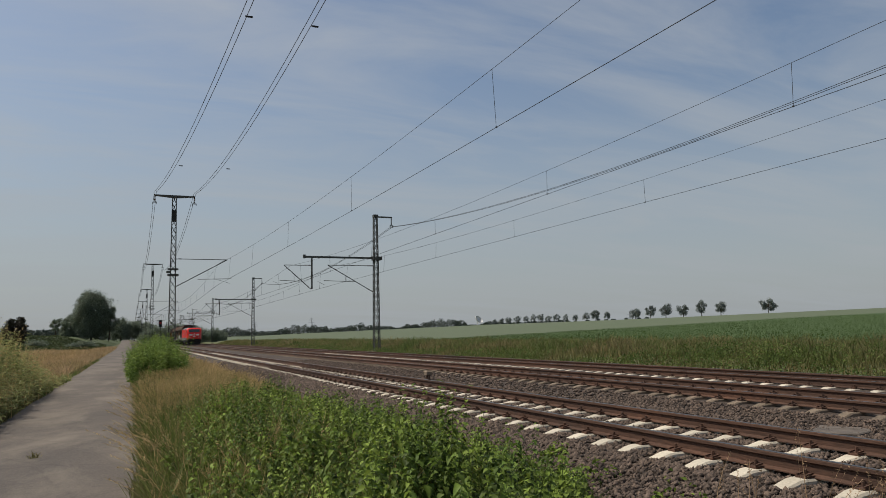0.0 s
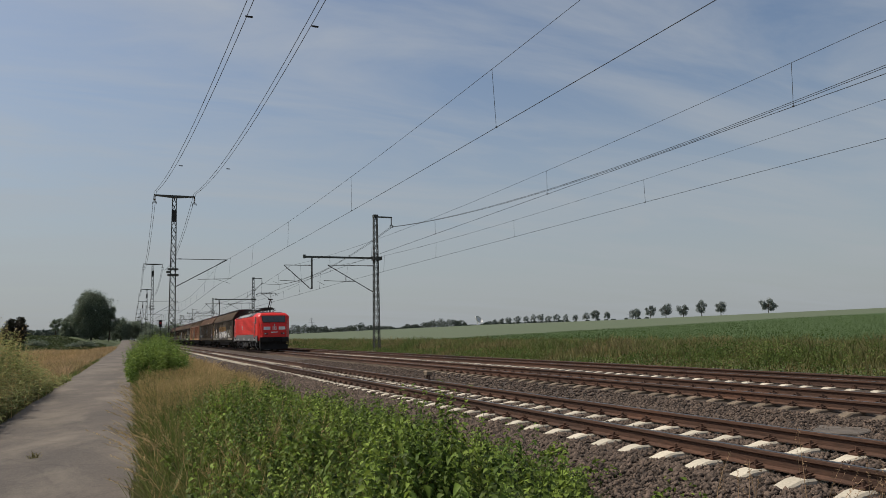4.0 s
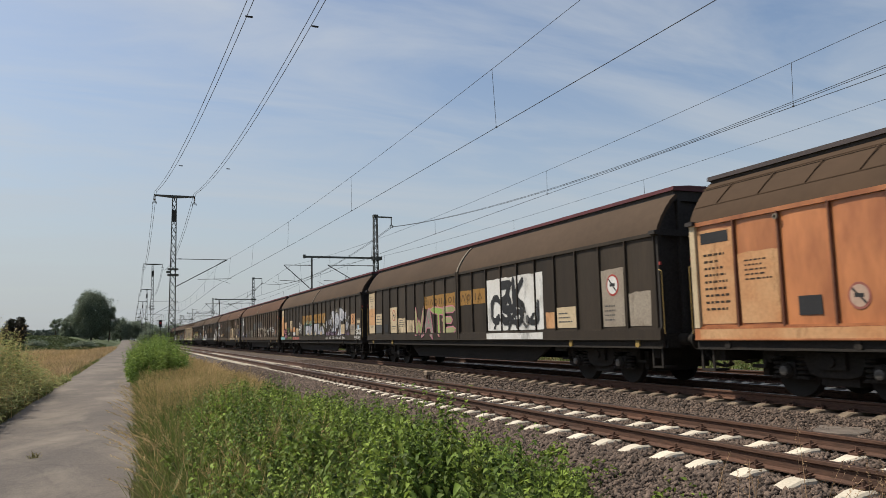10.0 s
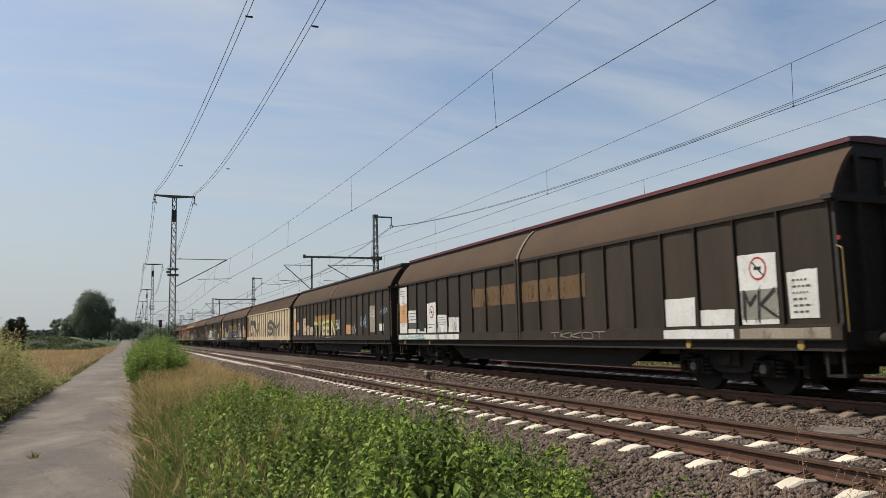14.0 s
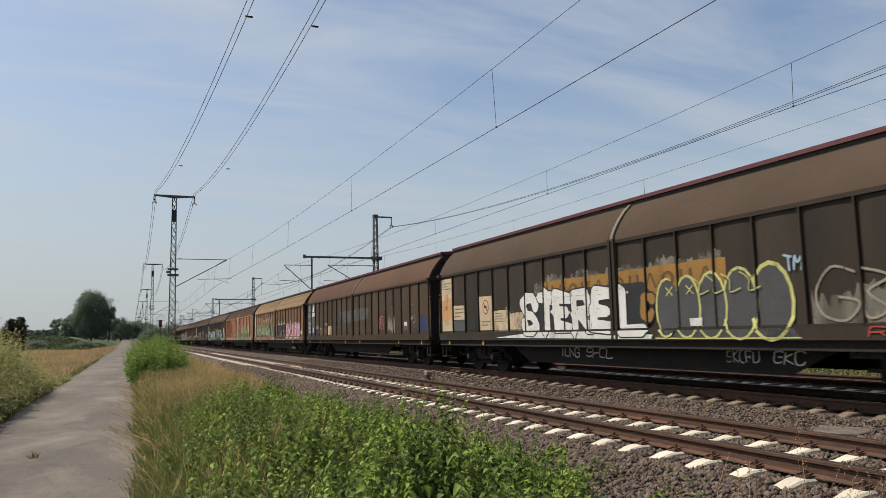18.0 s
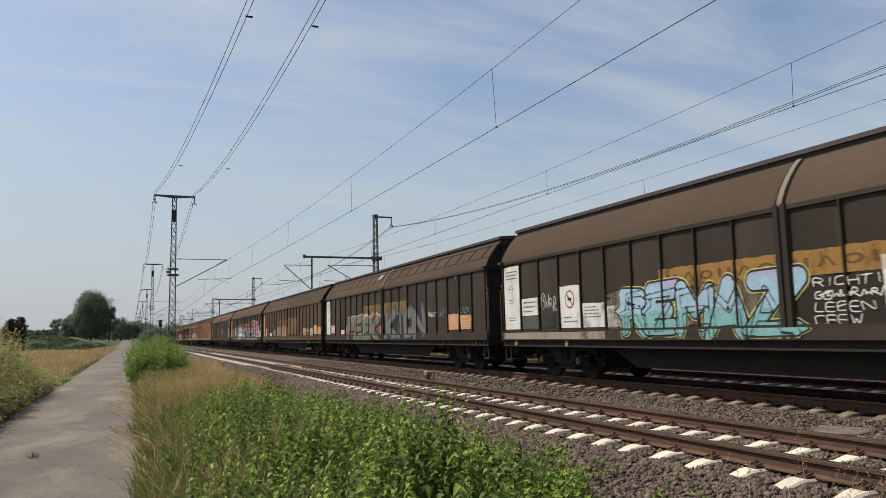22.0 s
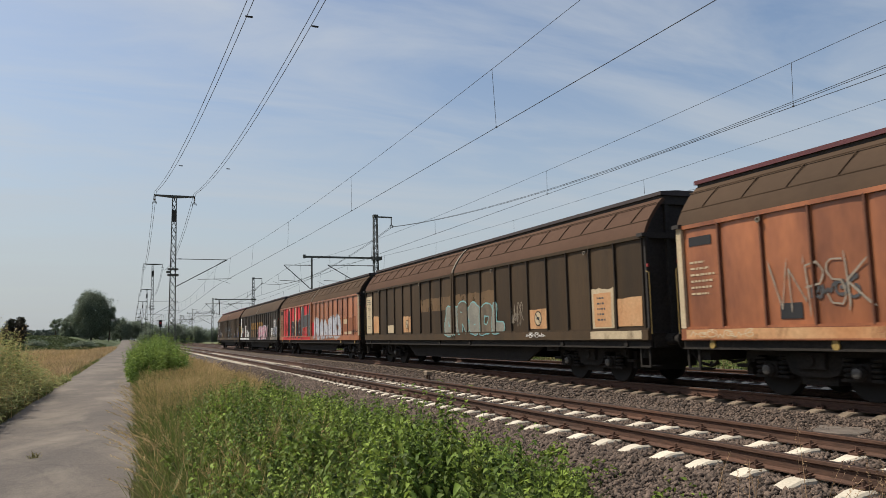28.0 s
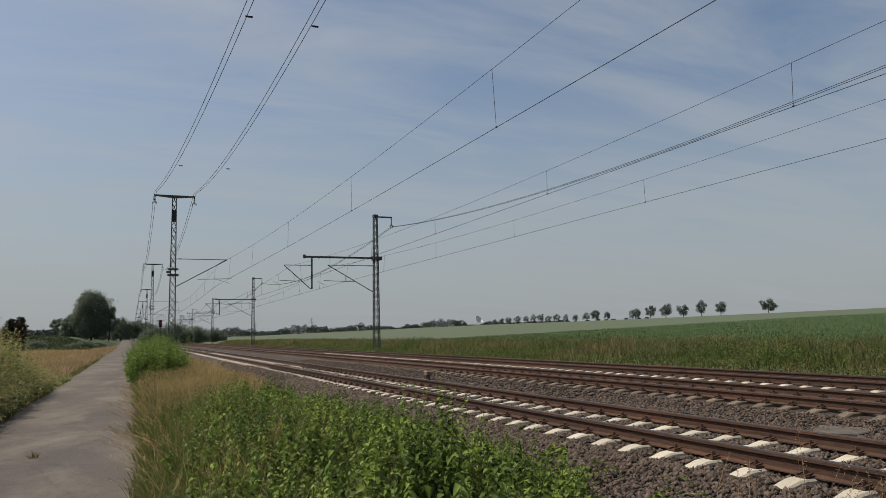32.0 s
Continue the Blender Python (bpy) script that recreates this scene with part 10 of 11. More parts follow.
def dry_strip():
    """Ripe straw-coloured grass beside the path, thinning into the nettles."""
    n = 44000
    y = 5 + 60 * rng.random(n) ** 1.5
    x = 0.25 + rng.random(n) ** 1.15 * 3.85
    p = np.stack([x, y], 1)
    chance = np.clip((y - 12.0 - 1.3 * (x - 0.6)) / 5.0, 0, 1) + np.where(x < 1.5, 0.05 * (1.5 - x), 0)
    keep = rng.random(n) < chance
    keep &= ~((y > 26) & (y < 46) & (x < 2.0) & (rng.random(n) < 0.8))
    p = p[keep]
    g = np.concatenate([p, np.maximum(ground_of(p), -0.5)[:, None]], 1)
    h = np.maximum(0.25, height_field(p, 0.62, 0.3, 0.4)) * (1 - 0.35 * (p[:, 0] < 0.45)) * np.clip((4.15 - p[:, 0]) / 1.5, 0.2, 1)
    v, f = blade_arrays(g, h, 0.006 + 0.00018 * p[:, 1], 0.35)
    tagged(bulk("dry_grass_strip", v, f, M_STRAW), "tall ripe straw-coloured grass beside the path", "dry grass", kind="stuff")
    pick = rng.choice(len(p), 6500, replace=False)
    lean = rng.normal(0, 0.2, (len(pick), 2)) + np.array([0.1, -0.05])
    hh = h[pick] * rng.uniform(1.1, 1.4, len(pick))
    v, f = join_arrays([stalk_arrays(g[pick], hh, lean, 0.004), seed_heads(g[pick], hh, lean, 6, np.repeat(0.016 + 0.0013 * g[pick][:, 1], 6))])
    tagged(bulk("dry_seed_stalks", v, f, M_STRAW), "nodding dry seed heads above the grass", "grass stalks", kind="stuff")
    n = 30000
    p = np.stack([0.2 + 3.8 * rng.random(n) ** 1.7, 4 + 44 * rng.random(n) ** 1.6], 1)
    g = np.concatenate([p, np.maximum(ground_of(p), -0.5)[:, None]], 1)
    v, f = blade_arrays(g, 0.62 * np.clip((4.2 - p[:, 0]) / 1.8, 0.3, 1) * np.clip((p[:, 0] + 0.5) / 1.1, 0.55, 1), 0.006 + 0.00015 * p[:, 1], 0.55)
    tagged(bulk("green_undergrass", v, f, M_UNDER), "green grass under the dry stalks", "grass", kind="stuff")
    n = 15000
    p = np.stack([0.18 + 1.9 * rng.random(n) ** 1.35, 4.5 + 14 * rng.random(n)], 1)
    g = np.concatenate([p, np.maximum(ground_of(p), -0.5)[:, None]], 1)
    h = np.maximum(0.2, height_field(p, 0.6, 0.3, 1.1)) * np.clip(0.55 + 0.5 * p[:, 0], 0.6, 1.1)
    dry = rng.random(n) < 0.17 + 0.15 * np.sin(p[:, 1] * 1.9)
    v, f = blade_arrays(g[~dry], h[~dry], 0.0055, 0.5)
    tagged(bulk("mixed_grass", v, f, M_MIXED), "olive green grass mixed into the edge of the nettles", "grass", kind="stuff")
    v, f = blade_arrays(g[dry], h[dry] * 1.15, 0.005, 0.45)
    tagged(bulk("mixed_dry_grass", v, f, M_STRAW), "dry grass blades mixed into the edge of the nettles", "dry grass", kind="stuff")
    # arching stalks over the path's edge and before the rails
    sets = []
    for (x0, x1, y0, y1, k, h0, lx) in ((0.3, 2.2, 6.5, 22, 230, 0.8, -0.25), (0.2, 0.6, 7, 22, 130, 0.75, -0.7)):
        p = np.stack([rng.uniform(x0, x1, k), rng.uniform(y0, y1, k), np.full(k, -0.42)], 1)
        hh = h0 * rng.uniform(0.7, 1.15, k)
        lean = np.stack([rng.normal(lx, 0.25, k), rng.normal(0, 0.2, k)], 1)
        sets += [stalk_arrays(p, hh, lean, 0.0055), seed_heads(p, hh, lean, 14, 0.036)]
    v, f = join_arrays(sets)
    tagged(bulk("arching_stalks", v, f, M_STRAW), "single dry grass stalks arching over the path", "grass stalks", kind="stuff")
    k = 30
    p = np.stack([rng.uniform(4.35, 5.6, k), rng.uniform(3.6, 4.9, k), np.full(k, -0.42)], 1)
    hh, lean = 0.88 * rng.uniform(0.6, 1.1, k), np.stack([rng.normal(0.1, 0.2, k), rng.normal(0, 0.2, k)], 1)
    v, f = join_arrays([stalk_arrays(p, hh, lean, 0.0045), seed_heads(p, hh, lean, 9, 0.034)])
    tagged(bulk("brown_stalks", v, f, M_DRY), "thin reddish-brown grass stalks standing in the ballast", "grass stalks", kind="stuff")


dry_strip()


def path_edge_grass():
    n = 14000
    side = rng.random(n) < 0.5
    y = 6 + 60 * rng.random(n) ** 1.6
    x = np.where(side, 0.12 + 0.4 * rng.random(n) + 0.1 * np.sin(y * 1.7) * np.sin(y * 0.6) - 0.004 * np.maximum(0, y - 20), -2.45 - 0.5 * rng.random(n) ** 2)
    g = np.stack([x, y, np.full(n, -0.4)], 1)
    v, f = blade_arrays(g, np.where(side, 0.36, 0.24), 0.006, 0.8)
    tagged(bulk("path_edge_grass", v, f, M_GRASS), "short grass creeping over the edges of the path", "grass", kind="stuff")
    w = np.array([(-1.21, 11.7, -0.33)]) + rng.normal(0, 0.03, (40, 3)) * np.array([1, 1, 0])
    v, f = blade_arrays(w, 0.12, 0.004, 0.8)
    tagged(bulk("path_weed", v, f, M_GRASS), "little tuft of grass in the asphalt", "weed", kind="stuff")


path_edge_grass()


def near_turf():
    """Rough grass on both sides of the path where it begins."""
    n = 16000
    side = rng.random(n) < 0.5
    x = np.where(side, 0.4 + 3.2 * rng.random(n), -2.65 - 4.0 * rng.random(n))
    y = -10 + np.where(side, 12.5, 20.0) * rng.random(n)
    p = np.stack([x, y], 1)
    g = np.concatenate([p, ground_of(p)[:, None]], 1)
    v, f = blade_arrays(g, np.maximum(0.12, height_field(p, 0.26, 0.2, 0.8)), 0.006, 0.6)
    tagged(bulk("turf", v, f, M_MIXED), "rough olive green grass beside the start of the path", "grass", kind="stuff")


near_turf()


def meadow():
    n = 60000
    y = 12 + 150 * rng.random(n) ** 1.9
    x = -2.7 - (3 + y * 0.32) * rng.random(n) ** 1.15
    p = np.stack([x, y], 1)
    g = np.concatenate([p, ground_of(p)[:, None]], 1)
    h = np.maximum(0.2, height_field(p, 0.62, 0.35, 0.25))
    v, f = blade_arrays(g, h, 0.007 + 0.00028 * y, 0.6)
    tagged(bulk("meadow_grass", v, f, M_MEADOW), "ripe tan meadow grass on the far side of the path", "meadow", kind="stuff")


meadow()


def tall_weeds():
    """Pale head-high weeds that lean over the path's far edge, taller away from it."""
    n = 2900
    p = np.stack([-2.35 - 3.2 * rng.random(n) ** 0.9, 15 + 21 * rng.random(n)], 1)
    h = (0.75 + 1.3 * np.clip((-2.35 - p[:, 0]) / 0.9, 0, 1)) * np.clip((34 - p[:, 1]) / 9, 0.3, 1) * rng.uniform(0.65, 1.1, n)
    gz = ground_of(p)
    b, al, sz, dr, lean = leafy_stems(p, gz, h, 0.12, 0.165, 0.5, 0.5, 0.16)
    v, f = broad_leaves(b, al, sz, dr, 0.22)
    tagged(bulk("tall_weeds", v, f, M_WEED), "tall pale green weeds beside the path", "weeds", kind="stuff")
    g = np.concatenate([p, gz[:, None]], 1)
    v, f = join_arrays([stalk_arrays(g, h * 1.12, lean, 0.006), seed_heads(g[::4], h[::4] * 1.2, lean[::4], 8, 0.07)])
    tagged(bulk("tall_weed_stalks", v, f, M_STRAW), "pale stalks and seed heads of the tall weeds", "weed stalks", kind="stuff")


tall_weeds()


def verge():
    """Tall mixed grass between the far track and the field."""
    n = 120000
    y = -2 + 190 * rng.random(n) ** 1.7
    x = 17.95 + 16.3 * rng.random(n) ** 1.0
    p = np.stack([x, y], 1)
    g = np.concatenate([p, ground_of(p)[:, None]], 1)
    h = np.maximum(0.25, height_field(p, 0.72, 0.65, 0.5)) * np.clip((x - 17.6) / 3.5, 0.35, 1)
    v, f = blade_arrays(g, h, 0.015 + 0.0002 * y, 0.6)
    tagged(bulk("verge_grass", v, f, M_GRASS), "tall mixed green and tan grass on the verge behind the tracks", "grass", kind="stuff")
    n = 95000
    y = -2 + 90 * rng.random(n) ** 1.3
    x = 18.0 + 14 * rng.random(n) ** 1.5
    p = np.stack([x, y], 1)
    hh = height_field(p, 0.42, 0.75, 0.22) + 0.12 * (x < 20.5)
    keep = hh > 0.42
    p, hh = p[keep], hh[keep]
    lv = np.concatenate([p, (ground_of(p) + hh * rng.random(len(p)) ** 0.6)[:, None]], 1)
    v, f = leaf_arrays(lv, 0.08, 0.4)
    tagged(bulk("verge_weeds", v, f, M_VERGE), "patches of green weeds in the verge grass", "weeds", kind="stuff")


verge()


def crop():
    n = 190000
    x = 34 + 95 * rng.random(n) ** 1.6
    y = x * 0.25 + (x * 2.2 + 60) * rng.random(n)
    x, y = x[y < 104], y[y < 104]
    n = len(x)
    p = np.stack([x, y], 1)
    g = np.concatenate([p, (ground_of(p) + 0.04 + 0.1 * rng.random(n))[:, None]], 1)
    v, f = leaf_arrays(g, 0.115, 0.9, 0.05)
    tagged(bulk("beet_crop", v, f, M_CROP), "low dark green leaf crop on the rising field", "crop", kind="stuff")


crop()


def bush(name, x, y, rx, ry, h, n, size, material, label, z0=-0.45):
    """A shrub: short stems and a crown of leaf clumps."""
    t = thing(name, label, "bush", m=pose(x, y, z0))
    g = Geo()
    for k in range(7):
        a = k * 0.9
        g.tube((0.1 * math.cos(a), 0.1 * math.sin(a), 0), (0.5 * rx * math.cos(a), 0.5 * ry * math.sin(a), h * 0.6), 0.03, 5, 0.012)
    tagged(part("stems", g, M_BARK, t), kind="stuff")
    q = []
    clumps = 34
    for k in range(clumps):
        a, r = rng.uniform(0, 6.3), math.sqrt(rng.random())
        c = np.array([rx * r * math.cos(a), ry * r * math.sin(a), h * rng.uniform(0.2, 0.88) * (1 - 0.35 * r * r)])
        d = rng.normal(size=(n // clumps, 3)) * np.array([0.22 * rx, 0.22 * ry, 0.16 * h])
        q.append(c + d)
    q = np.concatenate(q)
    q = q[q[:, 2] > 0.03]
    v, f = leaf_arrays(q, size, 0.4)
    bulk("crown", v, f, material, t)
    return t


def thicket(name, x0, x1, y0, y1, h, n, leaf, material, label):
    """Tall upright leafy shoots standing close together."""
    t = thing(name, label, "bush", m=pose(x0, y0, -0.45))
    p = np.stack([rng.uniform(0, x1 - x0, n), rng.uniform(0, y1 - y0, n)], 1)
    mid = 1 - 0.35 * np.abs(p[:, 0] / (x1 - x0) * 2 - 1) ** 2
    keep = np.array([noise.noise((a * 0.9, b * 0.5, 7.3)) for a, b in p]) + 0.45 * mid > 0.12
    p, mid, n = p[keep], mid[keep], int(keep.sum())
    hh = h * rng.uniform(0.5, 1.08, n) * mid
    b, al, sz, dr, lean = leafy_stems(p, np.zeros(n), hh, 0.075, leaf, 0.3, 0.5, 0.12)
    bulk("foliage", *broad_leaves(b, al, sz, dr, 0.34), material, t)
    tagged(bulk("stalk_growth", *stalk_arrays(np.concatenate([p, np.zeros((n, 1))], 1), hh * 1.1, lean, 0.008), M_STEM, t), kind="stuff")
    return t


thicket("bush", -0.05, 1.85, 26.0, 34.5, 1.95, 420, 0.17, M_BUSH, "bright green leafy shoots at the edge of the path")
thicket("bush", -0.15, 2.1, 34.5, 48.0, 1.85, 420, 0.2, M_BUSH, "bright green leafy thicket between path and near track")


def tree(x, y, z, h, w, n, size, material, label, trunk=0.22, lobes=9, seed=1, group="", flat=1.0):
    """Tapered trunk, limbs and an uneven crown of leaf clumps."""
    r = random.Random(seed)
    gen = np.random.default_rng(seed)
    t = thing("tree", label, "tree", group, m=pose(x, y, z))
    g = Geo()
    g.tube((0, 0, -0.3), (0, 0, h * trunk), 0.028 * h, 8, 0.02 * h)
    g.tube((0, 0, h * trunk), (0.02 * h, 0, h * 0.75), 0.02 * h, 7, 0.006 * h)
    clumps = []
    for k in range(lobes):
        a = 2.4 * k + r.uniform(-0.4, 0.4)
        up = trunk + 0.06 + (0.95 - trunk - 0.1) * (k + 0.5) / lobes
        rad = w / 2 * math.sin(math.pi * min(0.97, max(0.12, (up - trunk + 0.06) / (1.08 - trunk)))) ** 0.7 * r.uniform(0.5, 0.95)
        c = Vector((rad * math.cos(a), rad * math.sin(a) * flat, h * up))
        g.tube((0, 0, h * (trunk + (up - trunk) * 0.45)), c, 0.01 * h, 5, 0.003 * h)
        clumps.append((c, w * r.uniform(0.13, 0.24)))
    part("trunk", g, M_BARK, t, "dark tapered trunk with limbs")
    q = []
    for c, s in clumps:
        m = n // lobes
        d = gen.normal(size=(m, 3))
        d /= np.linalg.norm(d, axis=1)[:, None]
        d *= (gen.random(m) ** 0.45)[:, None] * s * np.array([1.0, 1.0, 0.85])
        sub = gen.normal(size=(14, 3)) * s * 0.3
        q.append(np.array(c) + d + sub[gen.integers(0, 14, m)])
    v, f = leaf_arrays(np.concatenate(q), size, 0.35, gen=gen)
    bulk("crown", v, f, material, t)
    return t


tree(-11.6, 250, 1.8, 14.6, 9.8, 46000, 0.42, M_TREE, "large dark green deciduous tree beyond the meadow", 0.02, 44, 3)
tree(-6.4, 248, 1.8, 10.2, 4.2, 6000, 0.4, M_TREE, "slim dark tree beside the large one", 0.2, 14, 4)
tree(-17.6, 252, 2.0, 7.4, 5.6, 8000, 0.42, M_TREE, "broad dark green tree beyond the meadow", 0.08, 12, 5)
tree(-22.0, 256, 2.2, 6.6, 3.6, 1500, 0.4, M_TREE, "small airy tree beyond the meadow", 0.3, 9, 6)
tree(-22.8, 178, 0.3, 6.4, 4.8, 9000, 0.34, M_PLUM, "dark reddish-green tree at the meadow's end", 0.08, 14, 7)
for k, (px, hh) in enumerate(((-4, 7.5), (1, 7.0), (5.0, 6.2), (-8.5, 7.5))):
    tree(px, 300 + 6 * k, 1.2, hh, 8.0, 8000, 0.5, M_TREE, "dark green tree where the path ends", 0.1, 12, 20 + k)
bush("bush", -18.0, 170, 1.9, 1.6, 1.7, 1500, 0.3, M_TREE, "dark green shrub on the slope behind the meadow", 0.2)
bush("bush", -9.2, 168, 2.6, 1.6, 1.1, 1500, 0.3, M_TREE, "low dark shrub on the slope behind the meadow", 0.1)
for k, (px, py, hh) in enumerate(((17.5, 235, 5.4), (24, 250, 4.3), (32, 280, 3.8), (11, 230, 4.2), (40, 330, 3.8))):
    tree(px - 5, py, 0, hh, 8.0, 5000, 0.5, M_TREE, "dark green tree behind the distant tracks", 0.08, 11, 40 + k)


def crest_trees():
    """The avenue on the rising field, tree by tree; distance haze is in the leaf colour."""
    rows = ((1355, 29, 24), (1271, 27, 18), (1237, 33, 17), (1205, 25, 17), (1174, 27, 19), (1147, 26, 16), (1120, 19, 17), (1070, 17, 10), (1049, 21, 15), (1033, 17, 13), (1014, 13, 10), (998, 15, 9), (981, 16, 11), (966, 13, 11), (953, 17, 12), (940, 17, 10), (927, 14, 10), (912, 15, 12), (897, 12, 12), (884, 11, 10), (872, 10, 8))
    for k, (px, hp, wp) in enumerate(rows):
        az = YAW + math.atan((px - 784) / 1273.4)
        dist = 336 / math.sin(az)
        x, y = 336.0, 336 / math.tan(az)
        s = dist * math.cos(az - YAW) / 1273.4
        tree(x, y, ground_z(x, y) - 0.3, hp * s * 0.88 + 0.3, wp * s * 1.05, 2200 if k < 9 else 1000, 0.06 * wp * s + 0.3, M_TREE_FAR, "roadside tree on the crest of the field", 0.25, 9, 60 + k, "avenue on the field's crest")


crest_trees()


def far_woods():
    """Woods along the horizon: rounded trees shoulder to shoulder, with haze put into their leaf colour."""
    v = []
    gen = np.random.default_rng(5)

    def clump(px, dist, tall, wide, z0, m):
        az = YAW + math.atan((px - 784) / 1273.4)
        x, y = dist * math.sin(az), dist * math.cos(az)
        d = gen.normal(size=(m, 3))
        d /= np.linalg.norm(d, axis=1)[:, None]
        d *= (gen.random(m) ** 0.33)[:, None]
        base = z0 if z0 is not None else (0.0 if x < 34 else ground_z(min(x, 330), y) * 0.8)
        v.append(np.array([x, y, base + tall * 0.5]) + d * np.array([wide, wide, tall * 0.5]))
    px = 384.0
    while px < 885:
        low = 640 < px < 712 or 822 < px < 850
        tall = (gen.uniform(2.5, 4.5) if low else gen.uniform(5.5, 9.5)) * (1.0 if px < 720 else 0.9) + 2.5 * math.sin(px * 0.05)
        wide = gen.uniform(3.0, 5.5)
        clump(px, 780 + gen.normal(0, 25), max(2.5, tall), wide, None, 420)
        px += wide * gen.uniform(1.1, 1.9)
    px = 868.0
    while px < 1150:
        az = YAW + math.atan((px - 784) / 1273.4)
        clump(px, 338 / math.sin(az), gen.uniform(0.9, 2.0) if px < 1000 else gen.uniform(0.5, 1.1), 1.6, 8.3, 60)
        px += gen.uniform(3, 7) if px < 1000 else gen.uniform(8, 30)
    px = -20.0
    while px < 235:
        clump(px, 345 + gen.normal(0, 8), gen.uniform(4.0, 5.2) + (2.2 if px > 185 else 0), 3.2, 1.6, 160)
        px += gen.uniform(4, 8)
    a, f = leaf_arrays(np.concatenate(v), 1.1, 0.3, gen=gen)
    tagged(bulk("distant_woods", a, f, M_WOOD), "dark hazy woods along the horizon", "woods", kind="stuff")
    # rough growth on the slope of the mound beyond the meadow
    n = 24000
    p = np.stack([gen.uniform(-40, -6, n), gen.uniform(140, 207, n)], 1)
    q = np.concatenate([p, (ground_of(p) + gen.uniform(0.05, 0.55, n))[:, None]], 1)
    a, f = leaf_arrays(q, 0.5, 0.3, gen=gen)
    tagged(bulk("slope_growth", a, f, M_SLOPE), "dark green rough growth on the slope behind the meadow", "weeds", kind="stuff")


far_woods()


def dish():
    az = YAW + math.atan((842 - 784) / 1273.4)
    x, y = 700 * math.sin(az), 700 * math.cos(az)
    t = thing("antenna_dish", "small white dish antenna far behind the field", "antenna", m=pose(x, y, ground_z(min(x, 330), y), 0, 0, 205))
    part("mast", Geo().tube((0, 0, 0), (0, 0, 3.0), 0.4, 8, 0.3), W_WHITE, t)
    part("reflector", Geo().turned([(0.3, 0.0), (2.2, 0.5), (3.6, 1.5), (4.4, 2.6), (4.3, 2.7), (3.4, 1.7), (2.0, 0.75), (0.2, 0.3)], (0, 0, 0), "y", 20), W_WHITE, t, smooth=True).matrix_local = pose(0, 0, 4.2, 40, 0, 0)


dish()


# ---------------------------------------------------------------- small lineside things
M_SIGNAL = surface("signal_red", (0.45, 0.02, 0.02), 0.5, vary=0.1, bump=0.02)


def signal(x, y):
    t = thing("railway_signal", "slim signal mast with dark board and red plate", "signal", m=pose(x, y, 0))
    part("mast", Geo().tube((0, 0, -0.5), (0, 0, 4.2), 0.07, 8), M_STEEL, t)
    part("signal_board", Geo().box(-0.3, 0.3, -0.12, 0.0, 3.6, 5.0), W_BLACK, t, bevel=0.03)
    part("red_plate", Geo().box(-0.16, 0.16, -0.16, -0.13, 4.25, 4.6), M_SIGNAL, t)


signal(5.0, 150)


def lineside_box(x, y):
    t = thing("lineside_box", "small weathered junction box on two legs between the tracks", "junction box", m=pose(x, y, -0.28))
    part("box", Geo().chamfer(-0.1, 0.1, -0.12, 0.12, 0.2, 0.33, 0.02), M_SLEEPER_OLD, t)
    for yy in (-0.1, 0.1):
        part("leg", Geo().tube((0, yy, -0.05), (0, yy, 0.22), 0.03, 6), M_RAIL, t)


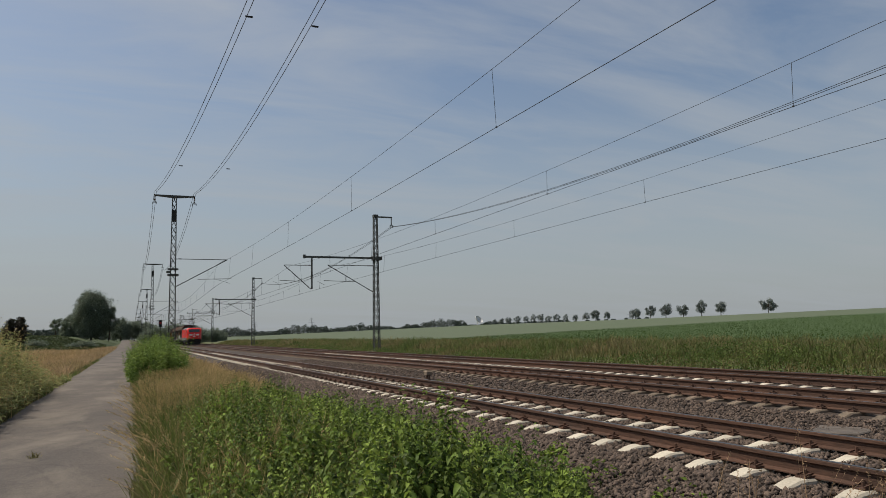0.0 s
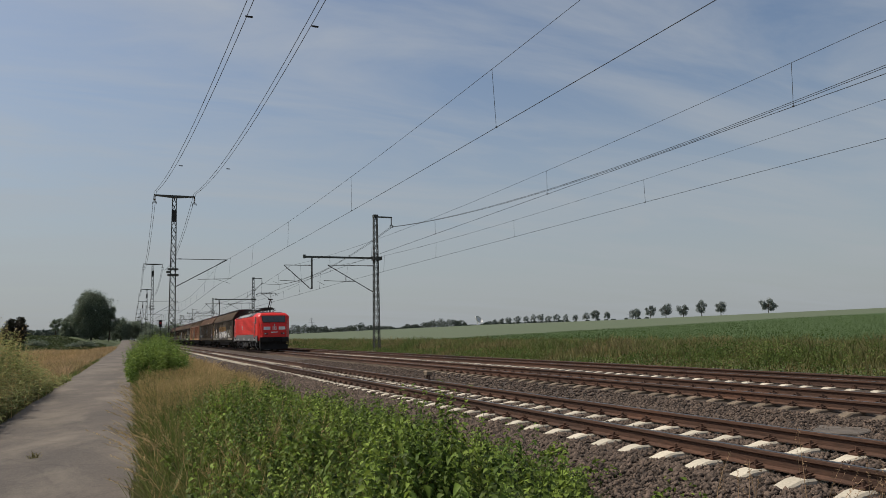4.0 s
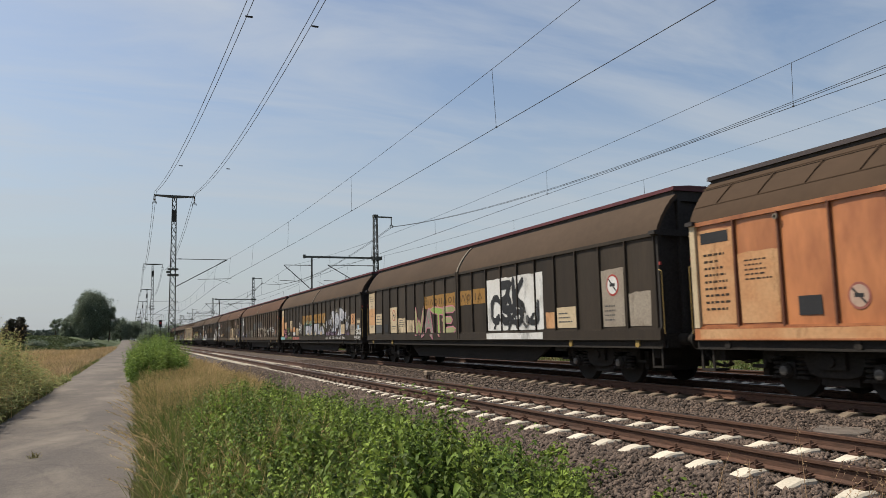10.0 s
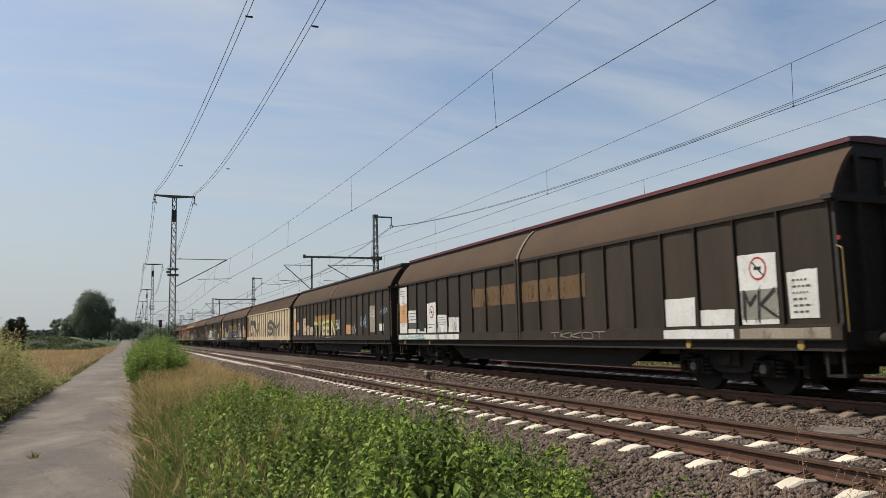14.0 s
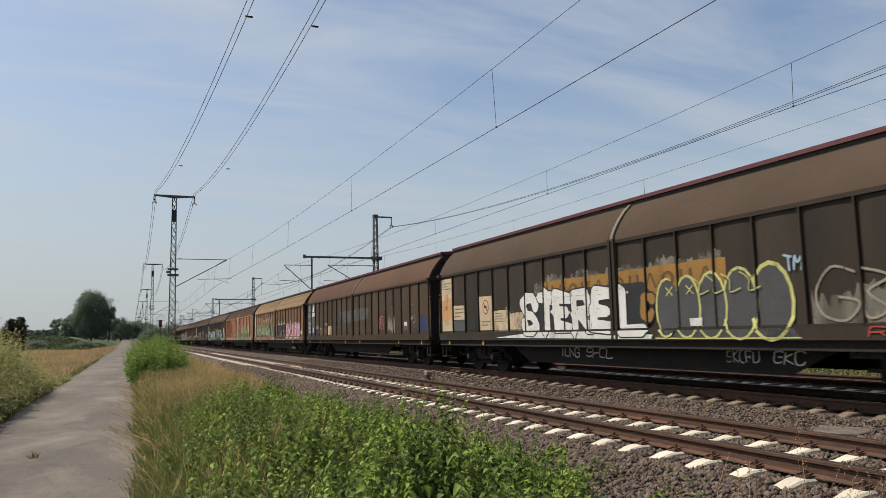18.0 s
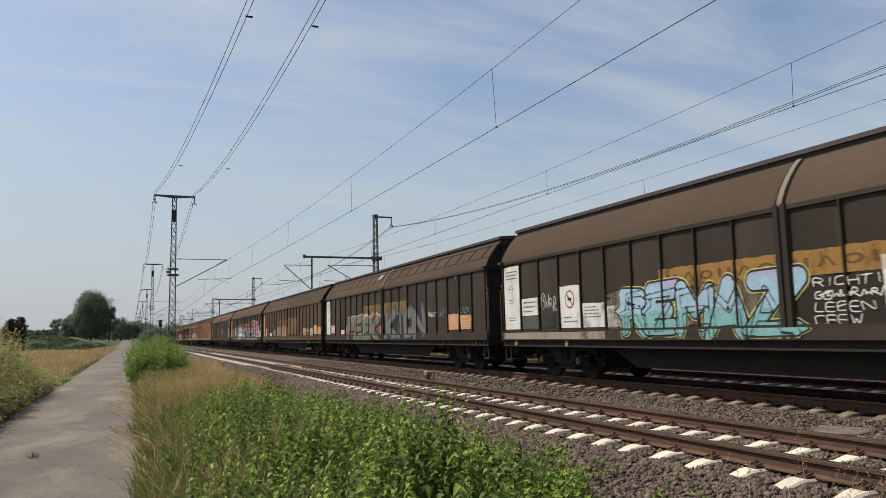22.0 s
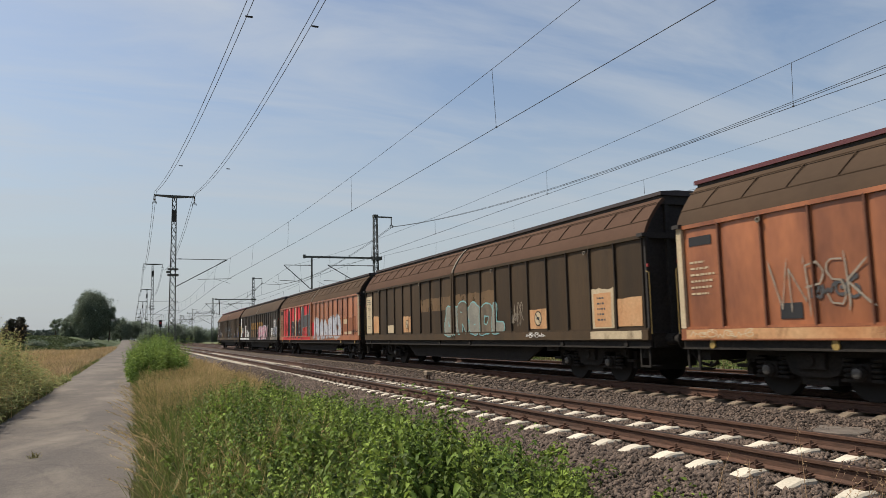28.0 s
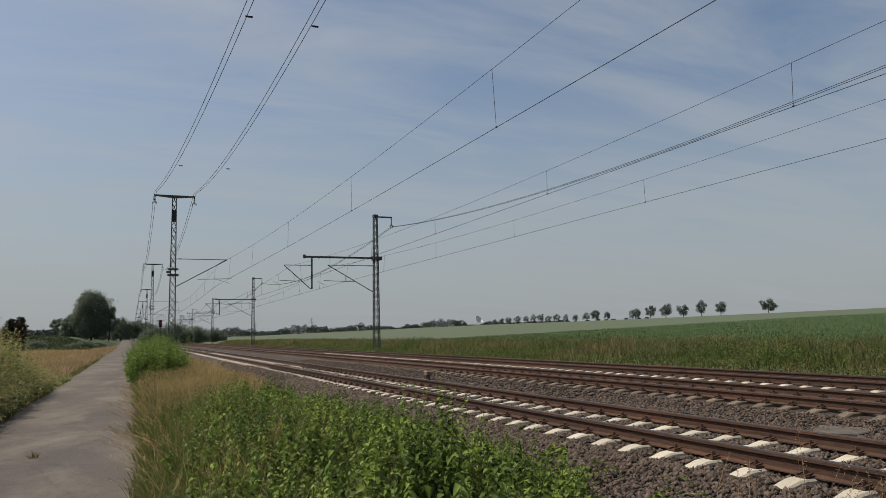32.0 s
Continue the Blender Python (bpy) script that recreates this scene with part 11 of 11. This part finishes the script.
lineside_box(8.96, 22.2)
t = thing("ground_cable", "dark cable lying on the ballast beside the box", "cable")
part("cable", Geo().chain([(8.9, 22.0, -0.24), (8.7, 23.2, -0.26), (8.55, 24.4, -0.24), (8.3, 25.5, -0.24), (8.0, 26.4, -0.18)], 0.025, 6), L_BLACK, t)
t = thing("ground_cable", "dark cable loop lying on the ballast beside the box", "cable")
part("cable", Geo().chain([(9.0, 22.2, -0.25), (9.15, 21.3, -0.27), (8.95, 20.3, -0.27), (8.4, 20.0, -0.25), (7.7, 20.4, -0.2)], 0.025, 6), L_BLACK, t)
M_SLAB = surface("old_concrete_slab", (0.17, 0.14, 0.115), 0.95, vary=0.25, scale=3, fine=40, bump=0.3, second=(0.1, 0.08, 0.065), amount=0.9)
t = thing("cable_cover", "weathered cracked concrete cover slab lying in the ballast", "slab", m=pose(9.5, 7.55, -0.265, 0, 2, 30))
for rim in (((-0.56, -0.3), (-0.1, -0.38), (0.06, -0.05), (-0.02, 0.33), (-0.4, 0.36), (-0.62, 0.05)), ((-0.06, -0.39), (0.5, -0.3), (0.62, 0.1), (0.44, 0.37), (0.02, 0.34), (0.1, -0.05))):
    k = len(rim)
    slab = [(x, y, -0.05) for x, y in rim] + [(x, y, 0.018) for x, y in rim] + [(x * 0.96 + 0.01 * (x > 0), y * 0.95, 0.03) for x, y in rim]
    part("slab_piece", Geo().add(slab, [(i + q, (i + 1) % k + q, (i + 1) % k + k + q, i + k + q) for q in (0, k) for i in range(k)] + [tuple(range(2 * k, 3 * k))]), M_SLAB, t)


def pylon(px, py_top, dist, h):
    az = YAW + math.atan((px - 784) / 1273.4)
    t = thing("power_pylon", "distant grey lattice power pylon on the horizon", "pylon", "distant pylons", m=pose(dist * math.sin(az), dist * math.cos(az), ground_z(dist * math.sin(az), dist * math.cos(az))))
    g = Geo()
    for a, b in ((-1, -1), (1, -1), (1, 1), (-1, 1)):
        g.tube((a * 2, b * 2, 0), (a * 0.3, b * 0.3, h), 0.16, 4)
    part("tower", g, M_STEEL, t)
    for z, w in ((0.68, 7), (0.84, 5), (0.96, 3)):
        part("cross_arm", Geo().box(-w, w, -0.15, 0.15, h * z, h * z + 0.3), M_STEEL, t)


for px, dist, h in ((1443, 900, 15), (550, 1500, 30), (766, 1600, 32), (1110, 1400, 36), (450, 1500, 26)):
    pylon(px, 0, dist, h)


# ---------------------------------------------------------------- the train's run
def progress(t):
    """Metres that the train has run at t seconds, from its place at 16 s."""
    s = t - 16.0
    return 23.2388 * s + 0.010327 * s * s


def motions():
    for ob, offset in TRAIN:
        rows = [(t, pose(XB, offset - progress(t), 0)) for t in range(0, 33, 2)]
        walk(ob, rows)


motions()
